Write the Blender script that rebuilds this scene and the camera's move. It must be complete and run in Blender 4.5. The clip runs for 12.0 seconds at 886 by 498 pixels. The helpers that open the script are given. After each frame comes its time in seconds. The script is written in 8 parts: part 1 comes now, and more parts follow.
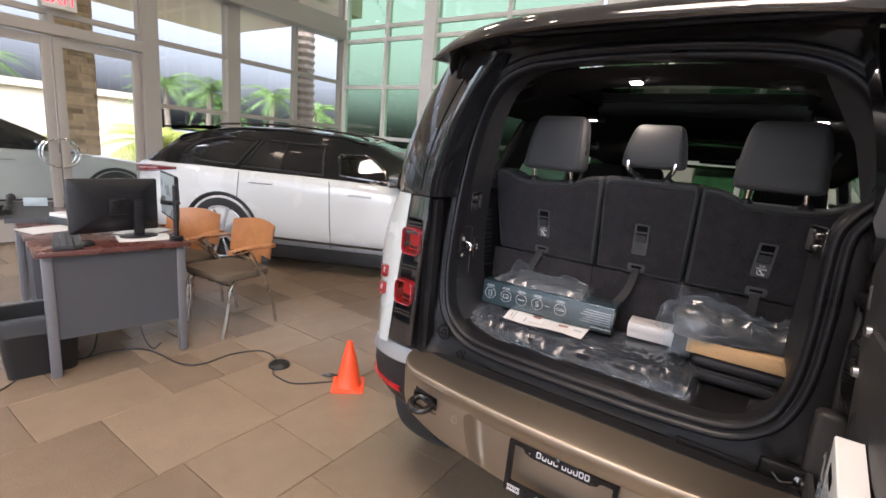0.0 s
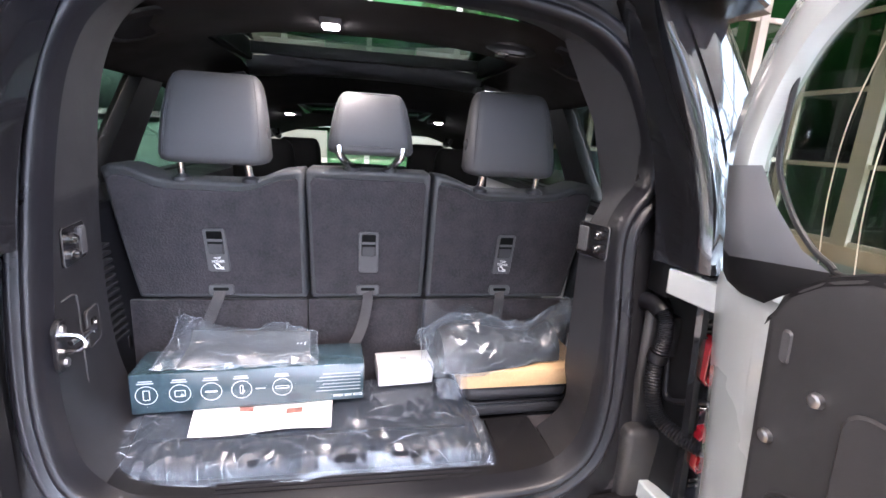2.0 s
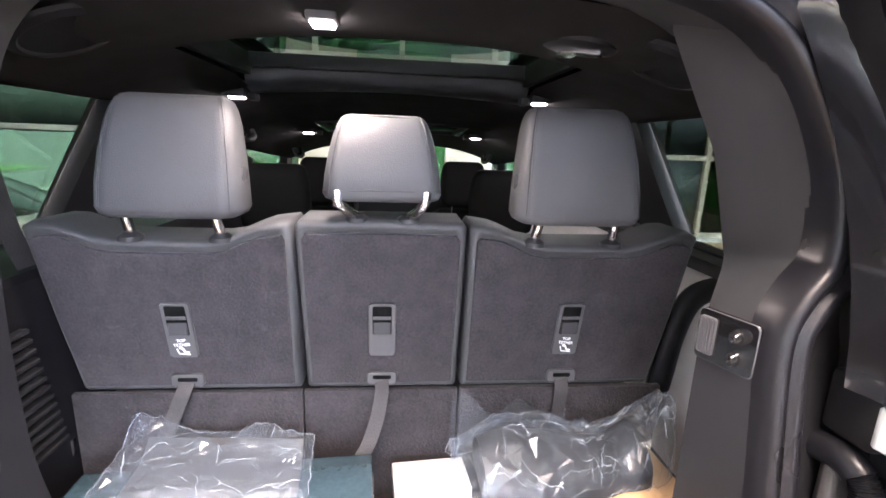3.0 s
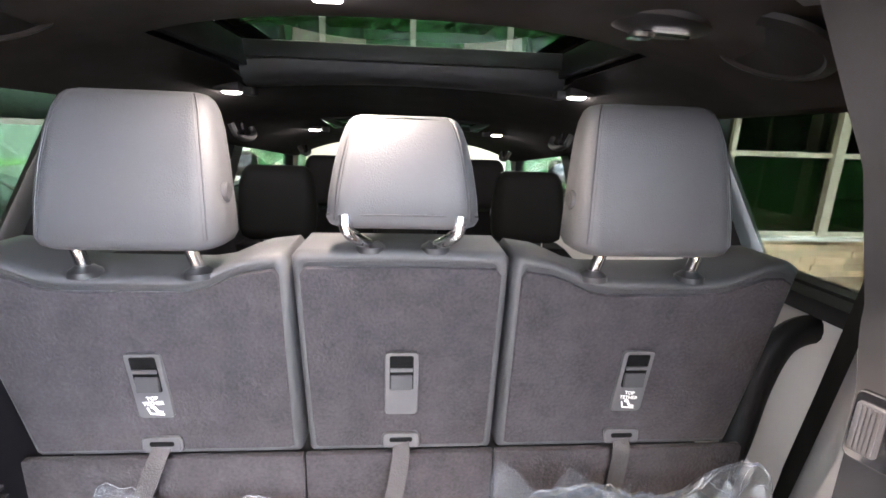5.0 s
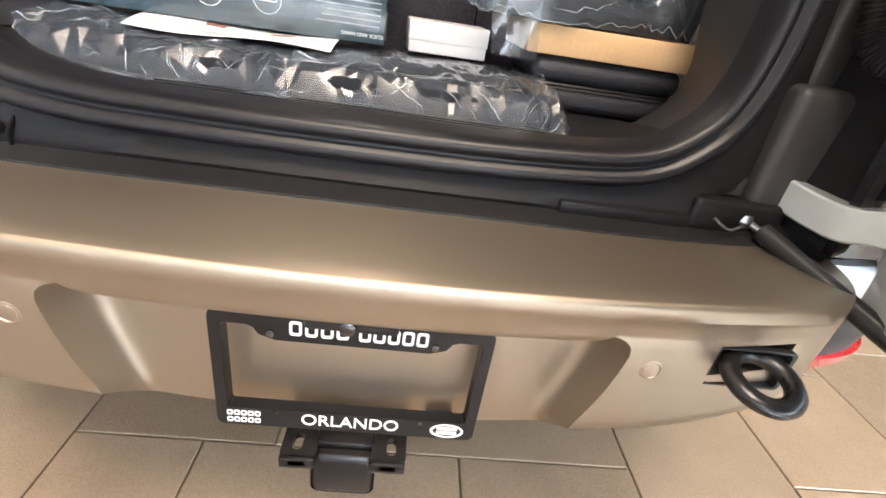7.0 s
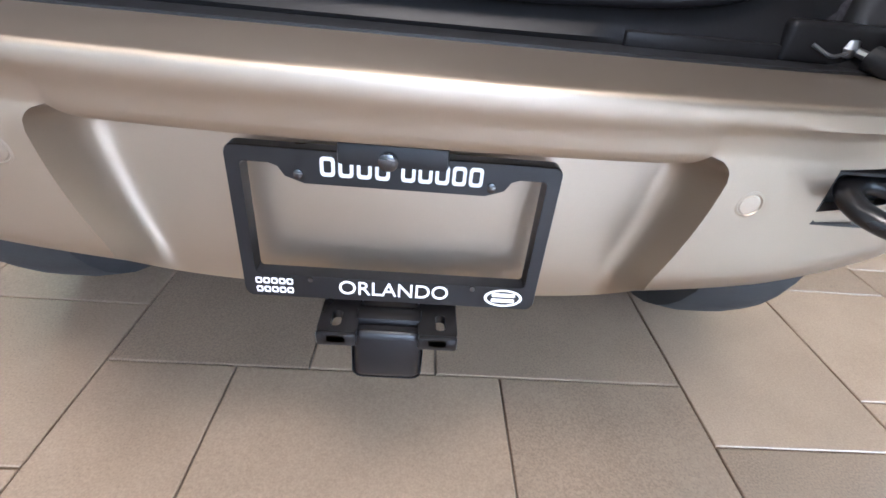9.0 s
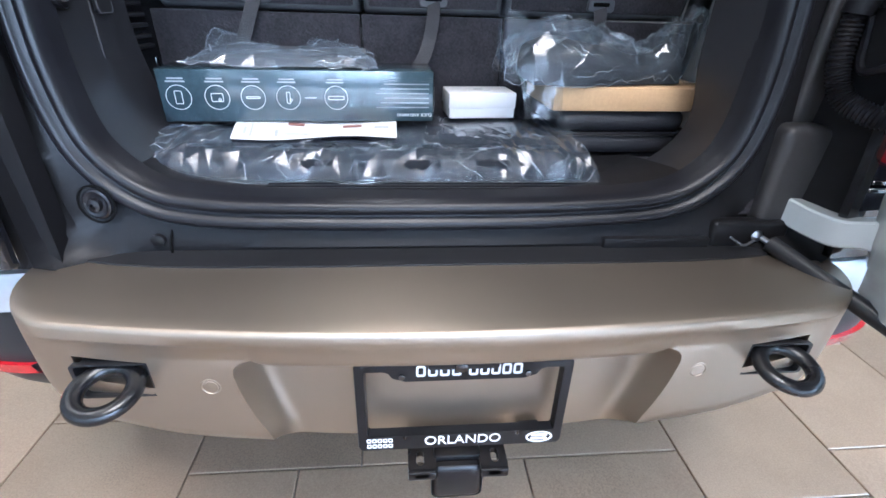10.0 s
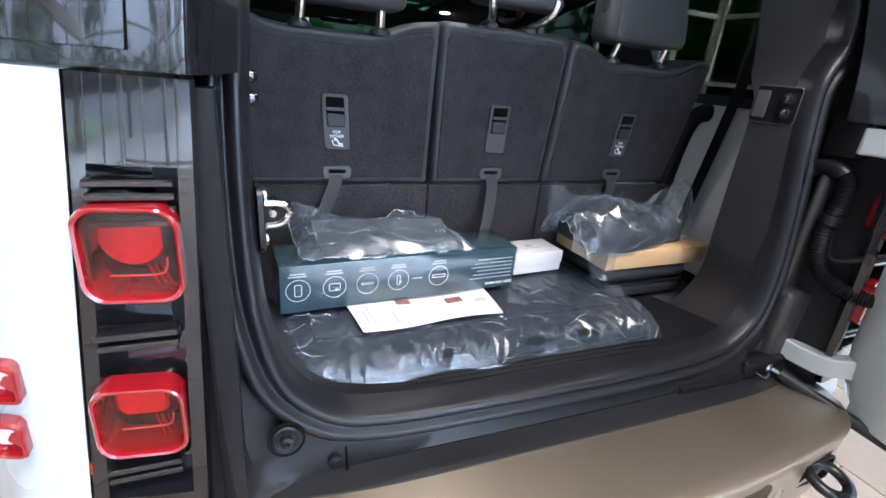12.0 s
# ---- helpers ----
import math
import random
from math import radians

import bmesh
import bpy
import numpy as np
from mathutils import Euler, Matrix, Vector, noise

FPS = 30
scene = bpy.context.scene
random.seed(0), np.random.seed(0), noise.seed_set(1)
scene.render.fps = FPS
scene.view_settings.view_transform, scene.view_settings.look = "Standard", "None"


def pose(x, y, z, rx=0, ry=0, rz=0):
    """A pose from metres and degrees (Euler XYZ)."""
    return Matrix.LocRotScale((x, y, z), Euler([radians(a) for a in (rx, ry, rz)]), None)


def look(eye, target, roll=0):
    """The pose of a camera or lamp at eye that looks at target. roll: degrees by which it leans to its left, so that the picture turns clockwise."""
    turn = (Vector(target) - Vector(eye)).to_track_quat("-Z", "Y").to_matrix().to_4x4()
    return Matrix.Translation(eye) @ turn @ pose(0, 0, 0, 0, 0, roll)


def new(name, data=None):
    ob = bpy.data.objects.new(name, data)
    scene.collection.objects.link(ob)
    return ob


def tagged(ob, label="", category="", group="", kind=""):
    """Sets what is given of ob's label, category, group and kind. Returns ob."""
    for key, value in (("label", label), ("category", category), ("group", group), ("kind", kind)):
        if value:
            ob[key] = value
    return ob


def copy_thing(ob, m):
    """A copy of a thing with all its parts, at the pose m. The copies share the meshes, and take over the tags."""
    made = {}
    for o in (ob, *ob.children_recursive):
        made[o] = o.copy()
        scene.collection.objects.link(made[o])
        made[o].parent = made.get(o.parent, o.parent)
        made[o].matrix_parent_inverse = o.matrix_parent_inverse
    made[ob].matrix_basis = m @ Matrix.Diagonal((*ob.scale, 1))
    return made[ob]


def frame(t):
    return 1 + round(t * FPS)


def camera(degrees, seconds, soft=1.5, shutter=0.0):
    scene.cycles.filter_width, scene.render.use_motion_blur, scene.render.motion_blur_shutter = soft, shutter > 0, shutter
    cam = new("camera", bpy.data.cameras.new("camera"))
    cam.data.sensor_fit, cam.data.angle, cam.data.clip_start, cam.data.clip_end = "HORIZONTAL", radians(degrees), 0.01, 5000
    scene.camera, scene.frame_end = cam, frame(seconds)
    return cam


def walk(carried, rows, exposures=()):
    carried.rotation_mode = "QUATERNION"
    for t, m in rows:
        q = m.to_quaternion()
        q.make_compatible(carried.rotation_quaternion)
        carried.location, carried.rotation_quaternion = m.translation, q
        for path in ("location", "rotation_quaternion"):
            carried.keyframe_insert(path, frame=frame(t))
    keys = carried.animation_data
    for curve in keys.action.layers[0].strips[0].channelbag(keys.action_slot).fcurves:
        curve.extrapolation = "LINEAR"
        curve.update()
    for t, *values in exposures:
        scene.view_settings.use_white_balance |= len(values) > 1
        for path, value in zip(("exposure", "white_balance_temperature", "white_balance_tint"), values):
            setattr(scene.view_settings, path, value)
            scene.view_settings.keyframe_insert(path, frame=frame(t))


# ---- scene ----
cam = camera(87.6, 12.0, soft=1.6)
PATH = [
    (0, (0.33, -1.121, 1.475), (-0.764, 0.501, 1.058), 5.0),
    (0.5, (0.136, -0.971, 1.476), (-0.487, 0.884, 1.066), 4.9),
    (1, (0.033, -0.775, 1.502), (-0.118, 1.174, 1.079), 3.0),
    (1.5, (-0.024, -0.652, 1.511), (0.14, 1.289, 1.058), 4.2),
    (2, (-0.024, -0.563, 1.527), (0.333, 1.348, 1.058), 3.5),
    (2.5, (0.02, -0.372, 1.552), (0.23, 1.561, 1.084), 0.5),
    (3, (0.027, -0.217, 1.577), (0.223, 1.722, 1.129), 2.1),
    (3.2, (0.024, -0.154, 1.592), (0.18, 1.789, 1.145), 1.9),
    (4.8, (-0.002, -0.011, 1.619), (0.141, 1.925, 1.137), 2.0),
    (5, (0.004, -0.026, 1.597), (0.164, 1.909, 1.117), 1.9),
    (5.5, (0.013, -0.142, 1.481), (0.243, 1.79, 1.015), 2.5),
    (6, (0.019, -0.304, 1.27), (0.266, 1.612, 0.753), 4.9),
    (6.5, (0.038, -0.362, 1.13), (0.312, 1.48, 0.401), 7.8),
    (7, (0.052, -0.391, 1.003), (0.244, 1.352, 0.041), 9.4),
    (7.5, (0.062, -0.396, 0.885), (0.209, 1.301, -0.162), 8.0),
    (7.7, (0.056, -0.387, 0.853), (0.181, 1.304, -0.207), 6.8),
    (9.3, (0.024, -0.398, 0.846), (0.146, 1.276, -0.243), 5.4),
    (9.5, (0.009, -0.421, 0.906), (0.139, 1.269, -0.154), 3.9),
    (10, (-0.067, -0.480, 1.120), (0.100, 1.275, 0.176), 1.9),
    (10.5, (-0.185, -0.445, 1.213), (0.158, 1.348, 0.396), 4.4),
    (11, (-0.279, -0.394, 1.239), (0.263, 1.369, 0.465), 5.7),
    (11.5, (-0.366, -0.388, 1.278), (0.306, 1.342, 0.532), 6.7),
    (12, (-0.521, -0.359, 1.348), (0.209, 1.354, 0.618), 5.6),
]
EXPOSURES = [(0.0, 1.37, 5750, 22), (1.0, 1.75, 5250, 20), (1.5, 2.52, 5020, 22), (2.0, 3.04, 5310, 25), (2.5, 3.29, 5550, 26), (3.2, 3.67, 5590, 26), (5.0, 4.05, 5730, 23), (5.5, 3.97, 5550, 22), (6.0, 3.43, 5460, 20), (6.5, 2.7, 5910, 18), (7.0, 2.38, 5800, 16), (8.5, 2.24, 5380, 17), (9.5, 2.15, 4650, 16), (10.5, 2.28, 4670, 14), (12.0, 2.15, 4970, 16)]
walk(cam, [(t, look(eye, target, roll)) for t, eye, target, roll  in PATH],
     exposures=EXPOSURES)

# ---- world and light ----
world = bpy.data.worlds.new("world")
scene.world = world
world.use_nodes = True
wn, wl = world.node_tree.nodes, world.node_tree.links
sky = wn.new("ShaderNodeTexSky")
sky.sky_type, sky.sun_disc = "NISHITA", False
sky.sun_elevation, sky.sun_rotation = radians(48), radians(150)
sky.air_density, sky.dust_density, sky.ozone_density = 0.6, 10.0, 0.0
haze = wn.new("ShaderNodeHueSaturation")
haze.inputs["Saturation"].default_value, haze.inputs["Value"].default_value = 0.14, 2.0
wl.new(sky.outputs[0], haze.inputs["Color"])
wl.new(haze.outputs[0], wn["Background"].inputs[0])
wn["Background"].inputs[1].default_value = 0.15

sun_data = bpy.data.lights.new("sun", "SUN")
sun_data.energy, sun_data.angle, sun_data.color = 1.3, radians(14), (1.0, 0.95, 0.87)
sun = new("sun", sun_data)
sun.matrix_world = look((-9, -16, 20), (0, 0, 0))

# ---- materials ----
MATS = {}


def material(name, color, rough=0.5, metal=0.0, coat=0.0, var=0.12, scale=6.0, bump=0.0, bump_scale=120.0,
             spec=0.5, rough_var=0.08, transmission=0.0, sheen=0.0, random_tint=0.0):
    """A surface with colour varied at two scales and a fine relief."""
    m = bpy.data.materials.new(name)
    m.use_nodes = True
    n, l = m.node_tree.nodes, m.node_tree.links
    b = n["Principled BSDF"]
    co = n.new("ShaderNodeTexCoord")
    big = n.new("ShaderNodeTexNoise")
    big.inputs["Scale"].default_value, big.inputs["Detail"].default_value = scale, 5
    fine = n.new("ShaderNodeTexNoise")
    fine.inputs["Scale"].default_value, fine.inputs["Detail"].default_value = bump_scale, 3
    where = co.outputs["Object"]
    if random_tint:
        seed = n.new("ShaderNodeObjectInfo")
        far = n.new("ShaderNodeVectorMath")
        far.operation = "SCALE"
        far.inputs[0].default_value = (41.0, 67.0, 29.0)
        l.new(seed.outputs["Random"], far.inputs["Scale"])
        moved = n.new("ShaderNodeVectorMath")
        l.new(co.outputs["Object"], moved.inputs[0])
        l.new(far.outputs[0], moved.inputs[1])
        where = moved.outputs[0]
    l.new(where, big.inputs["Vector"])
    l.new(where, fine.inputs["Vector"])
    add = n.new("ShaderNodeMath")
    add.operation = "ADD"
    l.new(big.outputs[0], add.inputs[0])
    l.new(fine.outputs[0], add.inputs[1])
    ramp = n.new("ShaderNodeMapRange")
    ramp.inputs[1].default_value, ramp.inputs[2].default_value = 0.6, 1.4
    ramp.inputs[3].default_value, ramp.inputs[4].default_value = 1 - var, 1 + var
    l.new(add.outputs[0], ramp.inputs[0])
    last = ramp.outputs[0]
    if random_tint:
        info = n.new("ShaderNodeObjectInfo")
        geo = n.new("ShaderNodeNewGeometry")
        both = n.new("ShaderNodeMath")
        both.operation = "ADD"
        l.new(info.outputs["Random"], both.inputs[0])
        l.new(geo.outputs["Random Per Island"], both.inputs[1])
        fr = n.new("ShaderNodeMath")
        fr.operation = "FRACT"
        l.new(both.outputs[0], fr.inputs[0])
        rr = n.new("ShaderNodeMapRange")
        rr.inputs[3].default_value, rr.inputs[4].default_value = 1 - random_tint, 1 + random_tint
        l.new(fr.outputs[0], rr.inputs[0])
        mul = n.new("ShaderNodeMath")
        mul.operation = "MULTIPLY"
        l.new(last, mul.inputs[0])
        l.new(rr.outputs[0], mul.inputs[1])
        last = mul.outputs[0]
    mix = n.new("ShaderNodeVectorMath")
    mix.operation = "SCALE"
    mix.inputs[0].default_value = color
    l.new(last, mix.inputs["Scale"])
    l.new(mix.outputs[0], b.inputs["Base Color"])
    rv = n.new("ShaderNodeMapRange")
    rv.inputs[1].default_value, rv.inputs[2].default_value = 0.3, 0.7
    rv.inputs[3].default_value, rv.inputs[4].default_value = max(0.0, rough - rough_var), min(1.0, rough + rough_var)
    l.new(big.outputs[0], rv.inputs[0])
    l.new(rv.outputs[0], b.inputs["Roughness"])
    b.inputs["Metallic"].default_value = metal
    b.inputs["Specular IOR Level"].default_value = spec
    b.inputs["Coat Weight"].default_value, b.inputs["Coat Roughness"].default_value = coat, 0.03
    b.inputs["Transmission Weight"].default_value = transmission
    b.inputs["Sheen Weight"].default_value = sheen
    if bump:
        bn = n.new("ShaderNodeBump")
        bn.inputs["Strength"].default_value, bn.inputs["Distance"].default_value = bump, 0.002
        l.new(fine.outputs[0], bn.inputs["Height"])
        l.new(bn.outputs[0], b.inputs["Normal"])
    MATS[name] = m
    return m


def pane_material(name, tint, gloss=1.0, rough=0.0, wrinkle=0.0, wrinkle_scale=18.0, body=0.0, body_color=(0.8, 0.85, 0.9), base=0.04):
    """Clear sheet: lets light straight through with a tint, and mirrors more at grazing angles."""
    m = bpy.data.materials.new(name)
    m.use_nodes = True
    n, l = m.node_tree.nodes, m.node_tree.links
    n.remove(n["Principled BSDF"])
    out = n["Material Output"]
    tr = n.new("ShaderNodeBsdfTransparent")
    tr.inputs[0].default_value = (*tint, 1)
    gl = n.new("ShaderNodeBsdfGlossy")
    gl.inputs["Roughness"].default_value = rough
    gl.inputs["Color"].default_value = (gloss, gloss, gloss, 1)
    fr = n.new("ShaderNodeLayerWeight")
    fr.inputs["Blend"].default_value = 0.5
    pw = n.new("ShaderNodeMath")
    pw.operation = "POWER"
    pw.inputs[1].default_value = 5.0
    l.new(fr.outputs["Facing"], pw.inputs[0])
    gl_amount = n.new("ShaderNodeMapRange")
    gl_amount.inputs[3].default_value, gl_amount.inputs[4].default_value = base, 1.0
    l.new(pw.outputs[0], gl_amount.inputs[0])
    mix = n.new("ShaderNodeMixShader")
    l.new(gl_amount.outputs[0], mix.inputs[0])
    first = tr.outputs[0]
    if body:
        df = n.new("ShaderNodeBsdfDiffuse")
        df.inputs[0].default_value = (*body_color, 1)
        mb = n.new("ShaderNodeMixShader")
        mb.inputs[0].default_value = body
        l.new(tr.outputs[0], mb.inputs[1])
        l.new(df.outputs[0], mb.inputs[2])
        first = mb.outputs[0]
    l.new(first, mix.inputs[1])
    l.new(gl.outputs[0], mix.inputs[2])
    l.new(mix.outputs[0], out.inputs[0])
    if wrinkle:
        co = n.new("ShaderNodeTexCoord")
        mp = n.new("ShaderNodeMapping")
        mp.inputs["Scale"].default_value = (1.0, 1.7, 1.0)
        no = n.new("ShaderNodeTexNoise")
        no.inputs["Scale"].default_value, no.inputs["Detail"].default_value, no.inputs["Distortion"].default_value = wrinkle_scale, 6, 1.2
        no.noise_type = "RIDGED_MULTIFRACTAL"
        bn = n.new("ShaderNodeBump")
        bn.inputs["Strength"].default_value, bn.inputs["Distance"].default_value = wrinkle, 0.01
        l.new(co.outputs["Object"], mp.inputs[0])
        l.new(mp.outputs[0], no.inputs["Vector"])
        l.new(no.outputs[0], bn.inputs["Height"])
        l.new(bn.outputs[0], gl.inputs["Normal"])
        l.new(bn.outputs[0], fr.inputs["Normal"])
    MATS[name] = m
    return m


def glow(name, color, strength):
    m = bpy.data.materials.new(name)
    m.use_nodes = True
    n, l = m.node_tree.nodes, m.node_tree.links
    n.remove(n["Principled BSDF"])
    e = n.new("ShaderNodeEmission")
    e.inputs[0].default_value, e.inputs[1].default_value = (*color, 1), strength
    l.new(e.outputs[0], n["Material Output"].inputs[0])
    MATS[name] = m
    return m


crossover_white = material("crossover_white", (0.58, 0.60, 0.60), 0.25, coat=1.0, var=0.02, scale=2)
white_paint = material("white_paint", (0.445, 0.475, 0.475), 0.25, coat=1.0, var=0.02, scale=2)
black_gloss = material("black_gloss", (0.008, 0.008, 0.009), 0.10, coat=1.0, var=0.1, scale=3, rough_var=0.03)
black_satin = material("black_satin", (0.016, 0.016, 0.017), 0.42, spec=0.32, var=0.15, bump=0.05, bump_scale=500)
jamb_paint = material("jamb_paint", (0.011, 0.0108, 0.0115), 0.36, spec=0.16, coat=0.0, var=0.12, scale=5)
trim_grey = material("trim_grey", (0.027, 0.027, 0.029), 0.55, spec=0.38, var=0.12, bump=0.22, bump_scale=900)
gate_lining = material("gate_lining", (0.036, 0.036, 0.038), 0.5, spec=0.4, var=0.12, bump=0.2, bump_scale=900)
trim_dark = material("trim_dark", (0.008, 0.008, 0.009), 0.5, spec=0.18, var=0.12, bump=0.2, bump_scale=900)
rubber = material("rubber", (0.009, 0.009, 0.011), 0.36, spec=0.30, var=0.12, bump=0.06, bump_scale=700, rough_var=0.1)
carpet = material("carpet", (0.033, 0.030, 0.033), 0.95, var=0.45, scale=26, bump=0.8, bump_scale=210, sheen=0.10, spec=0.12)
leather = material("leather", (0.044, 0.045, 0.047), 0.55, spec=0.35, var=0.06, scale=4, bump=0.25, bump_scale=520)
# near-black: the dimness of the cabin is put into this colour
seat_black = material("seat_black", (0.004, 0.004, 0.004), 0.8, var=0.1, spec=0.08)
leather_dark = material("leather_dark", (0.014, 0.014, 0.015), 0.5, var=0.1, bump=0.25, bump_scale=500)
headliner_mat = material("headliner", (0.0075, 0.0066, 0.0064), 0.95, spec=0.2, var=0.1, scale=12, bump=0.4, bump_scale=800)
chrome = material("chrome", (0.75, 0.75, 0.76), 0.12, metal=1.0, var=0.05)
steel = material("steel", (0.45, 0.45, 0.46), 0.3, metal=1.0, var=0.1)
silver_plastic = material("silver_plastic", (0.365, 0.310, 0.245), 0.43, metal=0.95, var=0.05, scale=3, bump=0.03, bump_scale=1400, rough_var=0.03)
grey_strip = material("grey_strip", (0.33, 0.34, 0.35), 0.4, metal=0.4, var=0.05)
red_lens = material("red_lens", (0.23, 0.005, 0.010), 0.06, coat=1.0, var=0.05, spec=0.8)
red_deep = material("red_deep", (0.16, 0.004, 0.005), 0.10, coat=1.0, var=0.15)
red_disc = material("red_disc", (0.60, 0.010, 0.010), 0.2, coat=0.6, var=0.05)
red_cover = pane_material("red_cover", (0.86, 0.16, 0.15), 1.0, base=0.055)
reflector_mat = material("reflector", (0.34, 0.006, 0.010), 0.2, coat=1.0, var=0.1, scale=200)
lens_clear = material("lens_clear", (0.62, 0.45, 0.45), 0.1, coat=1.0, var=0.05)
tyre_mat = material("tyre", (0.018, 0.018, 0.018), 0.75, var=0.2, bump=0.3, bump_scale=80)
alloy = material("alloy", (0.42, 0.42, 0.43), 0.3, metal=0.9, var=0.05)
print_white = material("print_white", (0.82, 0.82, 0.82), 0.5, var=0.02)
print_grey = material("print_grey", (0.35, 0.36, 0.38), 0.6, var=0.05)
strap_mat = material("strap", (0.032, 0.030, 0.031), 0.75, var=0.2, scale=60, bump=0.6, bump_scale=350)
tinted = pane_material("tinted_glass", (0.37, 0.41, 0.38), 1.0)
roof_glass = pane_material("roof_glass", (0.07, 0.095, 0.075), 0.30)
clear_glass = pane_material("clear_glass", (0.70, 0.76, 0.73), 1.0)
tailgate_glass = pane_material("tailgate_glass", (0.52, 0.55, 0.50), 1.0)
film = pane_material("clear_film", (0.90, 0.92, 0.94), 1.0, rough=0.24, body=0.035, body_color=(0.48, 0.60, 0.78), base=0.045)
film_pouch = pane_material("pouch_film", (0.86, 0.90, 0.93), 1.0, rough=0.22, body=0.06, body_color=(0.58, 0.70, 0.84), base=0.06)
# paler, milkier film: the glint of a crease put into its colour
crease_glint = pane_material("crease_glint", (0.80, 0.84, 0.88), 1.0, rough=0.25, body=0.25, body_color=(0.72, 0.80, 0.88), base=0.12)
film_thick = pane_material("cloudy_film", (0.84, 0.88, 0.91), 1.0, rough=0.20, body=0.035, body_color=(0.62, 0.74, 0.88), base=0.06)
lamp_glow = glow("lamp_glow", (1.0, 0.88, 0.68), 40)

frame_black = material("frame_black", (0.005, 0.005, 0.006), 0.33, spec=0.4, var=0.1, bump=0.04, bump_scale=500)
eye_black = material("eye_black", (0.006, 0.006, 0.007), 0.28, var=0.15, bump=0.08, bump_scale=300)
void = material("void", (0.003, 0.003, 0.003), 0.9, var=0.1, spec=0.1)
bezel = material("bezel", (0.055, 0.055, 0.058), 0.45, var=0.08)

# ---- mesh helpers ----


def part(name, bm, mat, parent=None, label="", smooth=True, angle=35):
    """Links a bmesh as one mesh object under a thing or a part."""
    me = bpy.data.meshes.new(name)
    bmesh.ops.recalc_face_normals(bm, faces=bm.faces)
    bm.to_mesh(me)
    bm.free()
    me.materials.append(mat)
    if smooth and len(me.polygons):
        me.shade_smooth()
        me.set_sharp_from_angle(angle=radians(angle))
    ob = new(name, me)
    if parent is not None:
        ob.parent = parent
    if label:
        ob["label"] = label
    return ob


def thing(name, label, category, group="", kind="", at=(0, 0, 0), rz=0):
    ob = new(name)
    ob.empty_display_size = 0.1
    ob.matrix_basis = pose(*at, 0, 0, rz)
    return tagged(ob, label, category, group, kind)


def box(x0, x1, y0, y1, z0, z1, bevel=0.0, seg=2, bm=None):
    """A block between the given bounds, with rounded edges."""
    b = bm or bmesh.new()
    g = bmesh.ops.create_cube(b, size=1.0)
    for v in g["verts"]:
        v.co = Vector(((x0 + x1) / 2 + v.co.x * (x1 - x0), (y0 + y1) / 2 + v.co.y * (y1 - y0), (z0 + z1) / 2 + v.co.z * (z1 - z0)))
    if bevel:
        es = list({e for v in g["verts"] for e in v.link_edges})
        bmesh.ops.bevel(b, geom=es, offset=bevel, segments=seg, affect="EDGES", profile=0.5)
    return b


def loft(rows, close_u=False, close_v=False, cap=False, bm=None):
    """A skin over rows of points, all of the same count."""
    b = bm or bmesh.new()
    vs = [[b.verts.new(p) for p in row] for row in rows]
    nu, nv = len(rows), len(rows[0])
    for i in range(nu if close_u else nu - 1):
        for j in range(nv if close_v else nv - 1):
            q = [vs[i][j], vs[i][(j + 1) % nv], vs[(i + 1) % nu][(j + 1) % nv], vs[(i + 1) % nu][j]]
            q = [v for k, v in enumerate(q) if v not in q[:k]]
            if len(q) > 2:
                b.faces.new(q)
    if cap:
        b.faces.new(vs[0])
        b.faces.new(vs[-1])
    return b


def smooth_path(pts, n=8, closed=False):
    """Catmull-Rom points through pts."""
    P = [Vector(p) for p in pts]
    out, m = [], len(P)
    for i in range(m if closed else m - 1):
        a = P[(i - 1) % m] if closed or i else P[0] * 2 - P[1]
        b, c = P[i], P[(i + 1) % m]
        d = P[(i + 2) % m] if closed or i + 2 < m else P[-1] * 2 - P[-2]
        for k in range(n):
            t = k / n
            out.append(0.5 * ((2 * b) + (c - a) * t + (2 * a - 5 * b + 4 * c - d) * t * t + (3 * b - a - 3 * c + d) * t ** 3))
    if not closed:
        out.append(P[-1])
    return out


def tube(pts, r, n=10, closed=False, bm=None, ripple=0.0, flat=1.0):
    """A round bar along points; r may be a number or a list."""
    P = [Vector(p) for p in pts]
    rows, up = [], Vector((0, 0, 1))
    for i, p in enumerate(P):
        a = P[i - 1] if i or closed else P[0]
        c = P[(i + 1) % len(P)] if i + 1 < len(P) or closed else P[-1]
        t = (c - a).normalized()
        if abs(t.dot(up)) > 0.95:
            up = Vector((1, 0, 0)) if abs(t.x) < 0.9 else Vector((0, 1, 0))
        s = t.cross(up).normalized()
        w = s.cross(t).normalized()
        up = w
        rad = r[i] if isinstance(r, (list, tuple)) else r
        rad *= 1 + ripple * (1 if i % 2 else -1)
        rows.append([p + s * math.cos(k * math.tau / n) * rad + w * math.sin(k * math.tau / n) * rad * flat for k in range(n)])
    return loft(rows, close_u=closed, close_v=True, cap=not closed, bm=bm)


def rrect(w, h, r, n=5):
    """Points round a rounded rectangle, counter-clockwise."""
    out = []
    for cx, cy, a in ((w / 2 - r, h / 2 - r, 0), (-w / 2 + r, h / 2 - r, 90), (-w / 2 + r, -h / 2 + r, 180), (w / 2 - r, -h / 2 + r, 270)):
        for k in range(n + 1):
            t = radians(a + 90 * k / n)
            out.append((cx + r * math.cos(t), cy + r * math.sin(t)))
    return out


